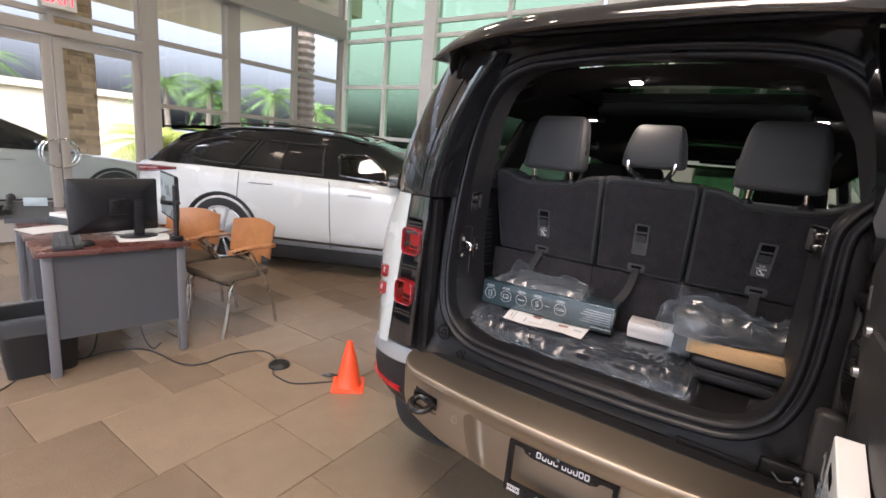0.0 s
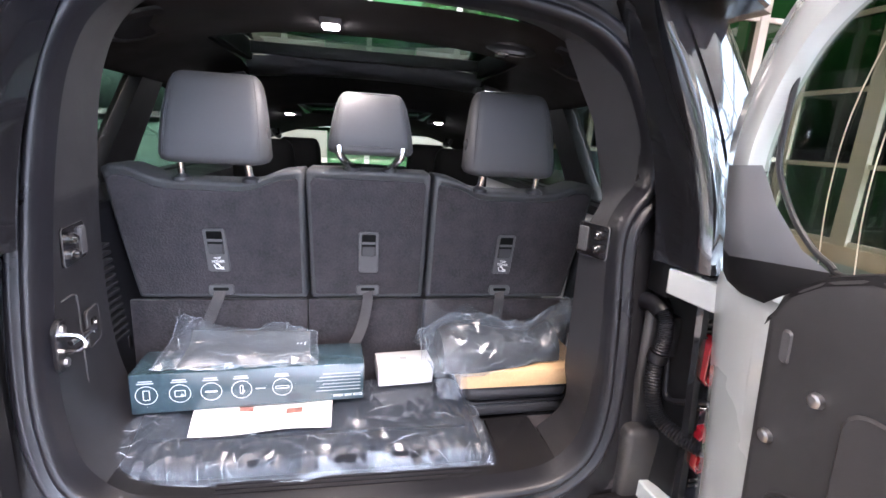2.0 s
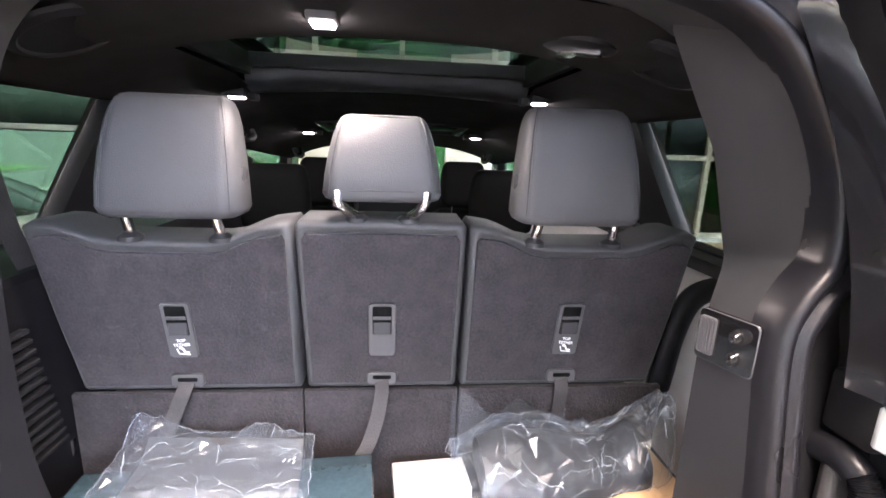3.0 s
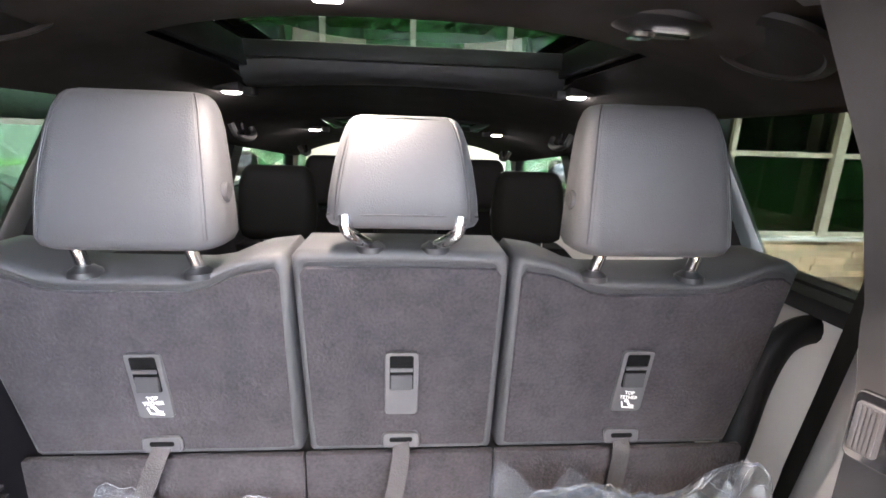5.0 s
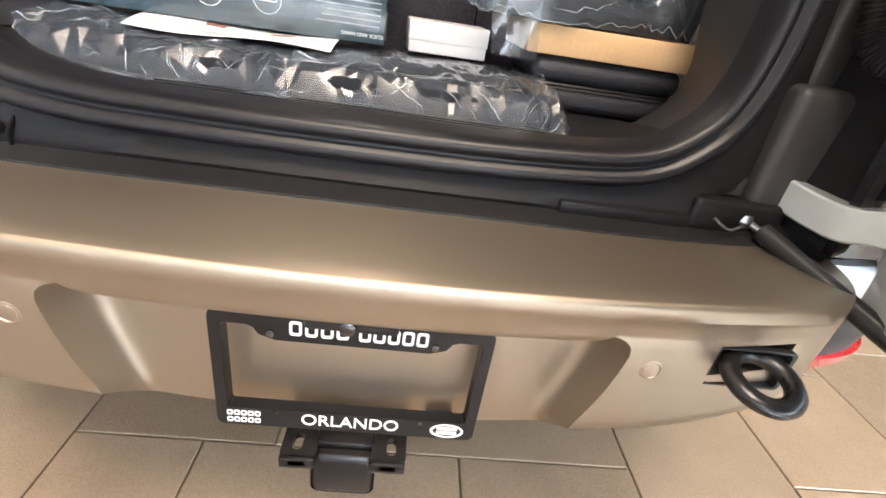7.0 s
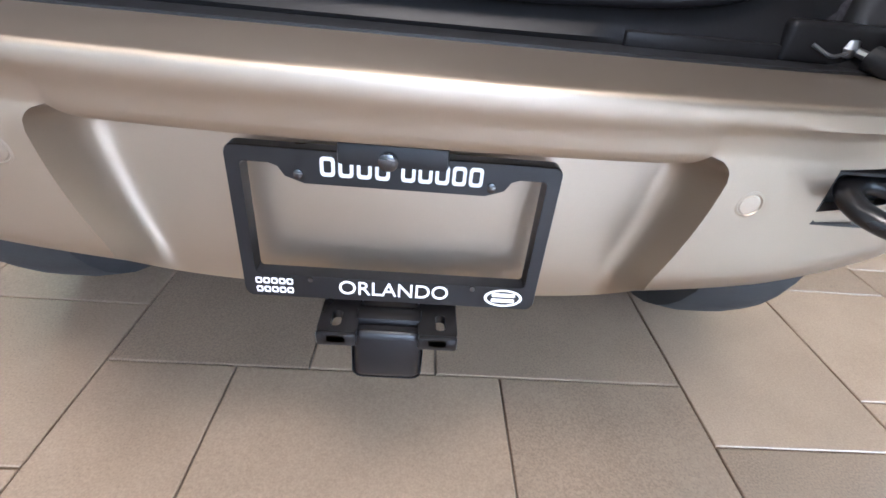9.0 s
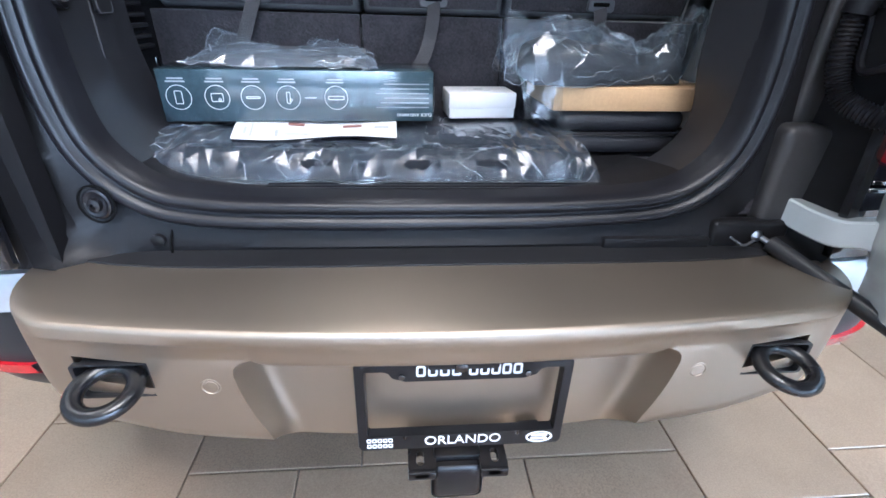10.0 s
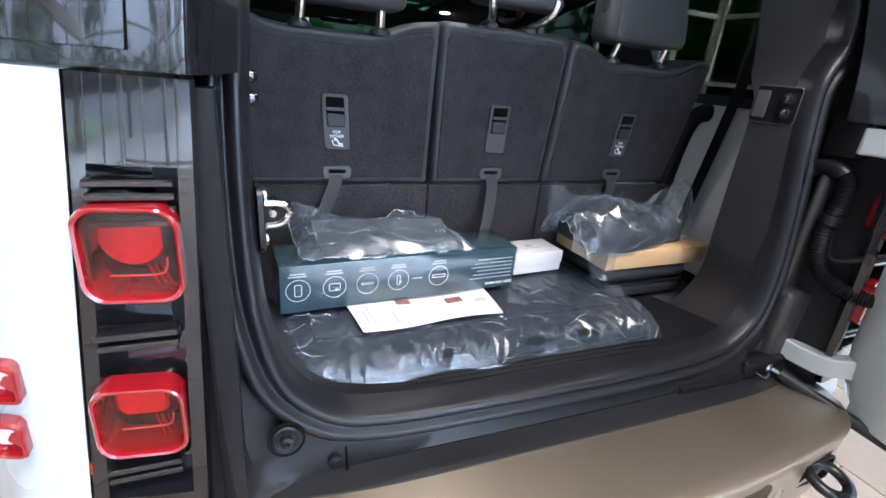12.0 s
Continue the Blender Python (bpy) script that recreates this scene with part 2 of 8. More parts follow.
def slab(outline, place, t0, t1, edge=0.0, bm=None):
    """A flat plate: a 2D outline, put in space by place(u, v, depth)."""
    b = bm or bmesh.new()
    cx = sum(p[0] for p in outline) / len(outline)
    cy = sum(p[1] for p in outline) / len(outline)

    def ring(depth, inset):
        out = []
        for u, v in outline:
            d = math.hypot(u - cx, v - cy) or 1
            out.append(place(u - (u - cx) / d * inset, v - (v - cy) / d * inset, depth))
        return out
    rows = [ring(t0, 0), ring(t1 - edge, 0)] if not edge else [ring(t0, 0), ring(t1 - edge * (1 if t1 > t0 else -1), 0), ring(t1, edge)]
    if not edge:
        rows[1] = ring(t1, 0)
    return loft(rows, close_v=True, cap=True, bm=b)


def lathe(profile, n=24, place=None, bm=None):
    """A turned body: (radius, height) pairs, about z unless place maps it."""
    place = place or (lambda x, y, z: Vector((x, y, z)))
    rows = [[place(r * math.cos(k * math.tau / n), r * math.sin(k * math.tau / n), h) for k in range(n)] for r, h in profile]
    return loft(rows, close_v=True, cap=True, bm=bm)


def text(name, words, size, mat, parent, m, thick=0.0004, align="CENTER"):
    """Lettering as a thin mesh."""
    cu = bpy.data.curves.new(name, "FONT")
    cu.body, cu.size, cu.extrude, cu.align_x, cu.align_y = words, size, thick, align, "CENTER"
    tmp = bpy.data.objects.new("tmp", cu)
    me = bpy.data.meshes.new_from_object(tmp)
    bpy.data.objects.remove(tmp)
    bpy.data.curves.remove(cu)
    me.materials.clear()
    me.materials.append(mat)
    me.name = name
    ob = new(name, me)
    ob.parent = parent
    ob.matrix_basis = m
    return ob


def mirror_x(bm):
    """Mirror a bmesh across x = 0."""
    for v in bm.verts:
        v.co.x = -v.co.x
    return bm

# ---- showroom: floor, glass walls, ceiling, outside ----
X0, X1, Y0, Y1, H = -6.7, 6.0, -7.5, 5.35, 5.2
plaster = material("plaster", (0.70, 0.66, 0.58), 0.85, var=0.05, bump=0.15, bump_scale=90)
ceiling_paint = material("ceiling_paint", (0.80, 0.77, 0.70), 0.9, var=0.03, bump=0.1, bump_scale=60)
mullion_paint = material("mullion_paint", (0.38, 0.35, 0.31), 0.5, var=0.05)
mullion_white = material("mullion_white", (0.74, 0.74, 0.70), 0.45, var=0.04)


def tile_material(name, color, tint):
    """Stone-look porcelain: fine speckle, soft clouding, each tile a shade of its own."""
    m = bpy.data.materials.new(name)
    m.use_nodes = True
    n, l = m.node_tree.nodes, m.node_tree.links
    b = n["Principled BSDF"]
    co, info, geo = n.new("ShaderNodeTexCoord"), n.new("ShaderNodeObjectInfo"), n.new("ShaderNodeNewGeometry")
    far = n.new("ShaderNodeVectorMath")
    far.operation = "SCALE"
    far.inputs[0].default_value = (31.0, 17.0, 9.0)
    l.new(info.outputs["Random"], far.inputs["Scale"])
    at = n.new("ShaderNodeVectorMath")
    l.new(co.outputs["Object"], at.inputs[0])
    l.new(far.outputs[0], at.inputs[1])
    total = None
    for scale, detail, amount in ((1.6, 2.0, 0.16), (9.0, 3.0, 0.10), (230.0, 2.0, 0.34)):
        no = n.new("ShaderNodeTexNoise")
        no.inputs["Scale"].default_value, no.inputs["Detail"].default_value = scale, detail
        l.new(at.outputs[0], no.inputs["Vector"])
        k = n.new("ShaderNodeMapRange")
        k.clamp = False
        k.inputs[3].default_value, k.inputs[4].default_value = -amount, amount
        l.new(no.outputs[0], k.inputs[0])
        if total is None:
            total = k.outputs[0]
        else:
            a = n.new("ShaderNodeMath")
            l.new(total, a.inputs[0])
            l.new(k.outputs[0], a.inputs[1])
            total = a.outputs[0]
    both = n.new("ShaderNodeMath")
    l.new(info.outputs["Random"], both.inputs[0])
    l.new(geo.outputs["Random Per Island"], both.inputs[1])
    fr = n.new("ShaderNodeMath")
    fr.operation = "FRACT"
    l.new(both.outputs[0], fr.inputs[0])
    rr = n.new("ShaderNodeMapRange")
    rr.inputs[3].default_value, rr.inputs[4].default_value = 1 - tint, 1 + tint
    l.new(fr.outputs[0], rr.inputs[0])
    a = n.new("ShaderNodeMath")
    l.new(total, a.inputs[0])
    l.new(rr.outputs[0], a.inputs[1])
    mix = n.new("ShaderNodeVectorMath")
    mix.operation = "SCALE"
    mix.inputs[0].default_value = color
    l.new(a.outputs[0], mix.inputs["Scale"])
    l.new(mix.outputs[0], b.inputs["Base Color"])
    b.inputs["Roughness"].default_value = 0.27
    return m


tile_mat = tile_material("floor_tile", (0.205, 0.150, 0.102), 0.20)
grout_mat = material("grout", (0.10, 0.078, 0.058), 0.85, var=0.15)
stone_mat = material("stone", (0.56, 0.41, 0.26), 0.8, var=0.25, scale=9, bump=0.6, bump_scale=60, random_tint=0.35)
asphalt = material("asphalt", (0.10, 0.10, 0.10), 0.9, var=0.2, scale=2, bump=0.4, bump_scale=90)
concrete = material("concrete", (0.50, 0.48, 0.44), 0.85, var=0.12, bump=0.3, bump_scale=60)
stucco = material("stucco", (0.62, 0.50, 0.38), 0.9, var=0.08, bump=0.3, bump_scale=80)
grass_mat = material("grass", (0.07, 0.13, 0.03), 0.9, var=0.5, scale=5, bump=0.6, bump_scale=60)
clear_pane = pane_material("clear_pane", (0.93, 0.96, 0.95), 1.0)
green_pane = pane_material("green_pane", (0.63, 0.78, 0.62), 1.0)
dark_green_pane = pane_material("dark_green_pane", (0.21, 0.37, 0.20), 1.0)
forest_pane = pane_material("forest_pane", (0.055, 0.105, 0.045), 1.0)
mullion_beige = material("mullion_beige", (0.46, 0.41, 0.33), 0.5, var=0.05)
east_pane = pane_material("east_pane", (0.86, 0.93, 0.91), 1.0)
spot_glow = glow("spot_glow", (1.0, 0.80, 0.52), 30)
exit_red = glow("exit_red", (1.0, 0.05, 0.06), 1.6)


def structure(name, bm, mat, label, smooth=False):
    return tagged(part(name, bm, mat, None, smooth=smooth), label, name.split("_")[0], kind="structure")


floor = structure("floor", box(X0 - 0.2, X1 + 0.2, Y0 - 0.2, Y1 + 0.2, -0.25, -0.008), grout_mat, "tan stone-look tiled showroom floor with dark joints")
structure("ceiling", box(X0 - 0.3, X1 + 0.3, Y0 - 0.3, Y1 + 0.3, H, H + 0.25), ceiling_paint, "cream painted showroom ceiling")
structure("ground", box(-300, 300, -300, 300, -0.60, -0.26), asphalt, "grey asphalt ground round the building")


def bar(b, axis, a0, a1, c, w, d, z0, z1):
    """A bar of a glazing frame: along the wall from a0 to a1, depth d round c, from z0 to z1."""
    if axis == "x":
        box(a0, a1, c - d / 2, c + d / 2, z0, z1, bm=b)
    else:
        box(c - d / 2, c + d / 2, a0, a1, z0, z1, bm=b)


def glazing(name, axis, c, posts, rails, z0, z1, mat, pane, label, wide=(), depth=0.11, post_w=0.06, wide_w=0.16):
    """A glazed wall: posts at the given places along it, rails at heights, one pane in each field."""
    w = thing(name, label, "window wall", kind="structure")
    for p in posts:
        ww = wide_w if p in wide else post_w
        b = bmesh.new()
        bar(b, axis, p - ww / 2, p + ww / 2, c, 0, depth + (0.06 if p in wide else 0), z0, z1)
        part("post", b, mat, w, smooth=False)
    for p, q in zip(posts, posts[1:]):
        for z in rails:
            b = bmesh.new()
            bar(b, axis, p + (wide_w if p in wide else post_w) / 2, q - (wide_w if q in wide else post_w) / 2, c, 0, depth * 0.8, z - 0.03, z + 0.03)
            part("rail", b, mat, w, smooth=False)
        b = bmesh.new()
        bar(b, axis, p + 0.02, q - 0.02, c, 0, 0.01, z0, z1)
        g = part("pane", b, pane, w, smooth=False)
        g.visible_shadow = False
    return w


# left wall: clear glass with a double door
left_posts = [-7.3, -5.9, -4.6, -3.2, -1.7, -0.14]
glazing("window_wall_west", "y", X0, left_posts, (0.10, 1.70, 2.45, 3.3, 4.3), 0.0, H, mullion_paint, clear_pane, "clear glazed showroom wall in taupe metal frames", wide=(-4.6, -0.14))
glazing("window_wall_west_corner", "y", X0, [1.93, 3.10, 4.25, 5.28], (0.10, 1.74, 2.56, 3.45, 4.4), 0.0, H, mullion_paint, clear_pane, "clear glazed showroom wall beside the doors", wide=(1.93, 3.10), wide_w=0.20)
glazing("window_wall_over_door", "y", X0, [-0.06, 0.9, 1.83], (2.62, 3.35, 4.3), 2.46, H, mullion_paint, clear_pane, "clear glazed field above the double door")
structure("beam_west", box(X0 - 0.1, X0 + 0.1, -0.06, 1.83, 2.38, 2.50), mullion_paint, "taupe metal door head")
structure("beam_upper", box(X0 - 0.06, X0 + 0.24, -7.4, Y1 - 0.15, 3.30, 3.62), mullion_paint, "taupe boxed beam along the glass")
# back wall: green-tinted glass, low stone wall under it to the east
glazing("window_wall_north", "x", Y1, [-6.6, -5.58, -4.62, -3.2, -1.9], (1.59, 2.48, 3.28, 3.5, 4.4), 0.0, H, mullion_white, green_pane, "green-tinted glazed wall in white frames", wide=(-4.62,), wide_w=0.24)
glazing("window_wall_north_middle", "x", Y1, [-1.76, -0.90, 0.05, 1.10, 1.96], (0.10, 1.59, 2.48, 3.28, 3.5, 4.4), 0.0, H, mullion_white, dark_green_pane, "dark green-tinted glazed wall in white frames")
structure("wall_panel_west", box(-1.08, -0.42, Y1 - 0.22, Y1 - 0.08, -0.008, 1.52), plaster, "cream plastered panel before the glass")
structure("wall_panel_east", box(0.56, 1.06, Y1 - 0.22, Y1 - 0.08, -0.008, 1.52), plaster, "cream plastered panel before the glass")
glazing("window_wall_north_east", "x", Y1, [2.03, 2.95, 3.86, 5.20, 5.95], (0.53, 1.50, 2.4, 3.3, 4.3), 0.50, H, mullion_beige, forest_pane, "dark green-tinted glazed wall over a low stone wall", wide=(5.20,), wide_w=0.12)
glazing("window_wall_east", "y", X1, [-7.3, -5.6, -4.0, -2.4, -0.8, 0.8, 2.4], (0.53, 1.48, 2.4, 3.3, 4.3), 0.50, H, mullion_beige, east_pane, "clear glazed wall over a low tan wall", wide=(-0.8,))
glazing("window_wall_east_corner", "y", X1, [2.46, 3.3, 4.2, 5.25], (0.53, 1.48, 2.4, 3.3, 4.3), 0.50, H, mullion_beige, forest_pane, "dark green-tinted glazed wall over a low tan wall", wide=(4.2,), wide_w=0.2)
glazing("window_wall_south", "x", Y0, [-6.6, -5.2, -3.8, -2.4, -1.0, 0.4, 1.8, 3.2, 4.6, 5.95], (0.10, 1.7, 2.5, 3.4, 4.3), 0.0, H, mullion_paint, clear_pane, "clear glazed showroom wall in taupe frames", wide=(-3.8, 0.4))


def stone_wall(name, axis, c, a0, a1, z0, z1, depth, label, rng, course=0.075):
    """A wall faced with split stones of uneven length and depth."""
    w = thing(name, label, "stone wall", kind="structure")
    b = bmesh.new()
    bar(b, axis, a0, a1, c, 0, depth, z0, z1)
    part("core", b, concrete, w, smooth=False)
    meshes = []
    z = z0
    while z < z1 - 0.01:
        h = min(z1 - z, course * rng.choice((0.7, 1.0, 1.0, 1.35)))
        a = a0
        while a < a1 - 0.01:
            ln = min(a1 - a, rng.uniform(0.14, 0.46))
            out = rng.uniform(0.0, 0.035)
            b = bmesh.new()
            bar(b, axis, a + 0.002, a + ln - 0.002, c, 0, depth + 0.04 + out * 2, z + 0.002, z + h - 0.002)
            part("stone", b, stone_mat, w, smooth=False)
            a += ln
        z += h
    return w


rng = random.Random(4)
stone_wall("wall_low_north", "x", Y1, 1.95, 5.9, -0.008, 0.47, 0.18, "tan split-stone low wall under the glass", rng, 0.085)
structure("sill_north", box(1.95, 5.95, Y1 - 0.20, Y1 + 0.12, 0.47, 0.505), mullion_white, "white window sill on the stone wall")
structure("wall_low_east", box(X1 - 0.1, X1 + 0.1, Y0, Y1, -0.008, 0.50), stucco, "tan low wall under the glass")

# ceiling spots
for i, (x, y) in enumerate([(x, y) for x in (-4.6, -2.3, 0.0, 2.3, 4.4) for y in (-5.4, -2.7, -0.6, 1.6, 3.8)]):
    sp_ = thing("ceiling_spot", "round recessed ceiling spotlight with warm light", "ceiling light", "ceiling spots", at=(x, y, H))
    part("trim_ring", lathe([(0.10, 0.0), (0.10, -0.012), (0.085, -0.016), (0.078, -0.004)], 20), mullion_white, sp_)
    part("bulb", lathe([(0.078, -0.004), (0.06, -0.008), (0.01, -0.009)], 20), spot_glow, sp_)
for i, (x, y) in enumerate(((-0.45, -1.9), (0.55, -1.9), (-3.2, 0.6), (3.0, -1.5))):
    ld = bpy.data.lights.new("ceiling_lamp", "AREA")
    ld.shape, ld.size, ld.energy, ld.color = "DISK", 1.5 if i < 2 else 0.5, 45 if i < 2 else 14, (1.0, 0.80, 0.56)
    new("ceiling_lamp", ld).matrix_world = pose(x, y, H - 0.05)

# ---- double door in the west wall ----
for k, (y0, y1) in enumerate(((-0.05, 0.885), (0.905, 1.82))):
    d = thing("door_1" if k else "door_2", "closed glazed showroom door with ring pull", "door", kind="structure")
    b = bmesh.new()
    for a in ((y0, y0 + 0.09, 0.02, 2.36), (y1 - 0.09, y1, 0.02, 2.36)):
        box(X0 - 0.03, X0 + 0.03, a[0], a[1], a[2], a[3], 0.004, bm=b)
    for z0, z1 in ((0.02, 0.28), (2.26, 2.36)):
        box(X0 - 0.03, X0 + 0.03, y0 + 0.09, y1 - 0.09, z0, z1, bm=b)
    part("door_frame", b, mullion_paint, d)
    part("pane", box(X0 - 0.005, X0 + 0.005, y0 + 0.08, y1 - 0.08, 0.25, 2.28), clear_pane, d, smooth=False).visible_shadow = False
    yc = 0.895 + (0.012 if k else -0.012)
    for o in (0.06, -0.06):
        part("ring_pull", tube([(X0 + o, yc + (1 if k else -1) * 0.17 * math.cos(a), 1.05 + 0.17 * math.sin(a)) for a in [math.pi * (j / 20 - 0.5) for j in range(21)]], 0.010, 8), chrome, d, "chrome half-ring pull")
ex = thing("exit_sign", "red lit exit sign above the door", "exit sign", at=(X0 + 0.12, 0.97, 2.76))
part("sign_box", box(-0.02, 0.02, -0.16, 0.16, -0.10, 0.10, 0.006), mullion_white, ex)
text("lettering", "EXIT", 0.16, exit_red, ex, pose(0.024, 0, 0, 90, 0, 90))

# ---- outside ----
structure("apron", box(X0 - 0.15, 30, -22, Y0 - 0.15, -0.30, -0.06), concrete, "pale concrete forecourt before the glass")
structure("pavement", box(-12.2, X0 - 0.15, -14, 14, -0.30, -0.06), concrete, "pale concrete walk outside the glass")
structure("lawn", box(-24, X0 - 10, -20, 24, -0.28, -0.20), grass_mat, "green lawn strip outside")
structure("canopy", box(-12.0, X0 - 0.2, -3.2, 6.0, 3.9, 4.5), stucco, "tan entrance canopy outside")
stone_wall("column_stone", "y", -11.4, 2.2, 2.82, -0.06, 3.9, 0.7, "tan split-stone canopy column outside", rng, 0.10)
nb = thing("neighbour_building", "long low tan stucco building outside", "building", at=(-19, 4, -0.26))
part("wall", box(-2, 0, -14, 2.9, 0, 2.55), stucco, nb, smooth=False)
part("parapet", box(-2.1, 0.1, -14.1, 3.0, 2.55, 2.78), stucco, nb, smooth=False)

# ---- the off-road SUV seen from behind, its tailgate swung open ----
suv = thing("off_road_suv", "white off-road SUV with black roof and open side-hinged tailgate", "car")


def smoothstep(t):
    t = min(1, max(0, t))
    return t * t * (3 - 2 * t)


def y_open(z):
    return 0.185 + 0.14 * (z - 0.85)


OPENING = smooth_path([(x, z, 0) for x, z in (
    (0, .808), (-.2, .809), (-.36, .815), (-.455, .838), (-.528, .905), (-.56, 1.0), (-.572, 1.12), (-.571, 1.31), (-.556, 1.5), (-.53, 1.63),
    (-.483, 1.722), (-.40, 1.780), (-.26, 1.803), (0, 1.812), (.26, 1.803), (.40, 1.775), (.49, 1.715), (.55, 1.615), (.575, 1.52), (.567, 1.44),
    (.53, 1.39), (.513, 1.34), (.513, 1.17), (.507, 1.03), (.484, .93), (.44, .868), (.36, .825), (.2, .811))], 5, closed=True)


def offset_loop(loop, d):
    """The loop moved outwards by d in its plane."""
    out, n = [], len(loop)
    for i, p in enumerate(loop):
        t = (loop[(i + 1) % n] - loop[i - 1]).normalized()
        out.append(Vector((p.x - t.y * d, p.y + t.x * d, 0)))
    return out


SIGN = 1 if offset_loop(OPENING, 0.01)[0].y < OPENING[0].y else -1


def ring(d, dy):
    return [Vector((p.x, y_open(p.y) + dy, p.y)) for p in offset_loop(OPENING, d * SIGN)]


# rubber seal with two lips round the opening
part("door_seal", loft([ring(d, y) for d, y in ((0.004, 0.01), (0.004, -0.008), (-0.004, -0.016), (-0.012, -0.013), (-0.016, -0.004), (-0.021, -0.004),
     (-0.026, -0.016), (-0.034, -0.018), (-0.041, -0.010), (-0.044, 0.006), (-0.047, 0.03))], close_v=True), rubber, suv, "grey rubber seal with two ridges", angle=80)


def jamb_edge(p):
    """Where the sheet metal round the opening ends, outwards of point p."""
    c = Vector((0.0, 1.3))
    d = Vector((p.x, p.y)) - c
    side = (0.612 - 0.36 * max(0, p.y - 1.34)) if d.x > 0 else 0.578
    k = min((side / abs(d.x)) if d.x else 9, ((0.535 if d.y > 0 else 0.534) / abs(d.y)) if d.y else 9)
    q = c + d * k
    if q.y < 0.775:
        a = min(1, max(0, (abs(q.x) - 0.44) / 0.13))
        return Vector((q.x, 0.170 - 0.056 * a * a, q.y))
    return Vector((q.x, 0.112 + 0.26 * max(0, q.y - 1.32), q.y))


outer = [jamb_edge(p) for p in OPENING]
mid = []
for p, q in zip(ring(0.014, 0.004), outer):
    m = p.lerp(q, 0.62)
    m.y = p.y + (0.012 if q.x > 0.5 else -0.012)
    mid.append(m)
part("jamb", loft([ring(-0.006, 0.012), ring(0.014, 0.004), mid, [q + Vector((0, 0.004, 0)) for q in outer], [q * 1 for q in outer]], close_v=True), jamb_paint, suv, "black painted door jamb", angle=50)
# lower jamb plate with its joint, bolt and buffers
part("jamb_plate", box(0.257, 0.44, 0.1645, 0.20, 0.767, 0.788, 0.004), jamb_paint, suv)
part("jamb_seam", tube(smooth_path([(-0.418, 0.186, 0.806), (-0.418, 0.168, 0.785), (-0.418, 0.1665, 0.768)], 4), 0.0022, 6), void, suv)
part("jamb_filler", box(-0.612, -0.555, 0.135, 0.17, 0.766, 1.31), jamb_paint, suv)
pillar_steel = material("pillar_steel", (0.034, 0.033, 0.033), 0.4, var=0.1, spec=0.4)
part("jamb_filler", box(0.545, 0.602, 0.212, 0.235, 0.94, 1.24, 0.012, 3), pillar_steel, suv)
part("jamb_moulding", box(0.520, 0.606, 0.178, 0.235, 0.79, 0.968, 0.016, 4), pillar_steel, suv)
part("buffer", lathe([(0.029, -0.004), (0.029, 0.0015), (0.025, 0.003), (0.018, 0.0005), (0.013, 0.001), (0.0125, 0.009), (0.006, 0.011), (0.004, 0.007)], 24, lambda x, y, z: Vector((-0.503 + x * 0.66, 0.1675 - z, 0.851 + y * 0.78))), rubber, suv, "round rubber door buffer")
part("buffer_groove", tube([(-0.503 + 0.0235 * math.cos(a), 0.1665, 0.851 + 0.0280 * math.sin(a)) for a in [k * math.tau / 28 for k in range(28)]], 0.0018, 6, closed=True), void, suv)
part("bolt", lathe([(0.010, -0.004), (0.010, 0.003), (0.005, 0.005)], 12, lambda x, y, z: Vector((-0.436 + x, 0.171 - z, 0.790 + y))), jamb_paint, suv)
part("buffer", lathe([(0.024, 0), (0.02, 0.010), (0.010, 0.014)], 20, lambda x, y, z: Vector((-0.50 + x, 0.290 - z, 1.775 + y))), rubber, suv)

pillar_low = material("pillar_low", (0.018, 0.018, 0.020), 0.42, spec=0.35, var=0.1, bump=0.15, bump_scale=900)
# inner pillar and sill trim just inside the seal
IN0, IN1, IN2 = ring(-0.045, 0.016), ring(-0.040, 0.06), [Vector((p.x, 0.50, p.z)) for p in ring(-0.010, 0.0)]
n_ring = len(OPENING)
strips = {"left": [], "right": [], "left_low": [], "right_low": [], "bottom": [], "top": []}
for i in range(n_ring):
    p = OPENING[i]
    side = "bottom" if p.y < 0.855 else "top" if p.y > 1.76 else ("left" if p.x < 0 else "right") + ("" if p.y > 1.352 else "_low")
    strips[side].append(i)
for side, idx in strips.items():
    b = bmesh.new()
    vs = {}
    for i in idx:
        for j in (i, (i + 1) % n_ring):
            if j not in vs:
                q = IN2[j].copy()
                row = [IN0[j], IN1[j], q]
                if side == "bottom":
                    q.z = 0.838
                if side.startswith("right"):
                    # the hinge-side pillar turns inwards to a sharp inner edge
                    low = Vector((0.447, 0.345, q.z))
                    q = Vector((q.x, 0.372, q.z)).lerp(low, smoothstep((q.z - 0.89) / 0.16)).lerp(Vector((float(np.interp(q.z, (1.34, 1.42, 1.58, 1.64, 1.74), (0.534, 0.535, 0.490, 0.455, 0.40))), 0.44, q.z)), smoothstep((q.z - 1.33) / 0.08))
                    row = [IN0[j], IN0[j].lerp(q, 0.5), q, q + Vector((0.16, 0.03, 0))]
                vs[j] = [b.verts.new(v) for v in row]
        j = (i + 1) % n_ring
        for k in range(len(vs[i]) - 1):
            b.faces.new((vs[i][k], vs[j][k], vs[j][k + 1], vs[i][k + 1]))
    part({"bottom": "sill_trim", "top": "roof_trim"}.get(side, "pillar_trim"), b, trim_dark if side == "bottom" else trim_grey if "low" not in side else pillar_low, suv)
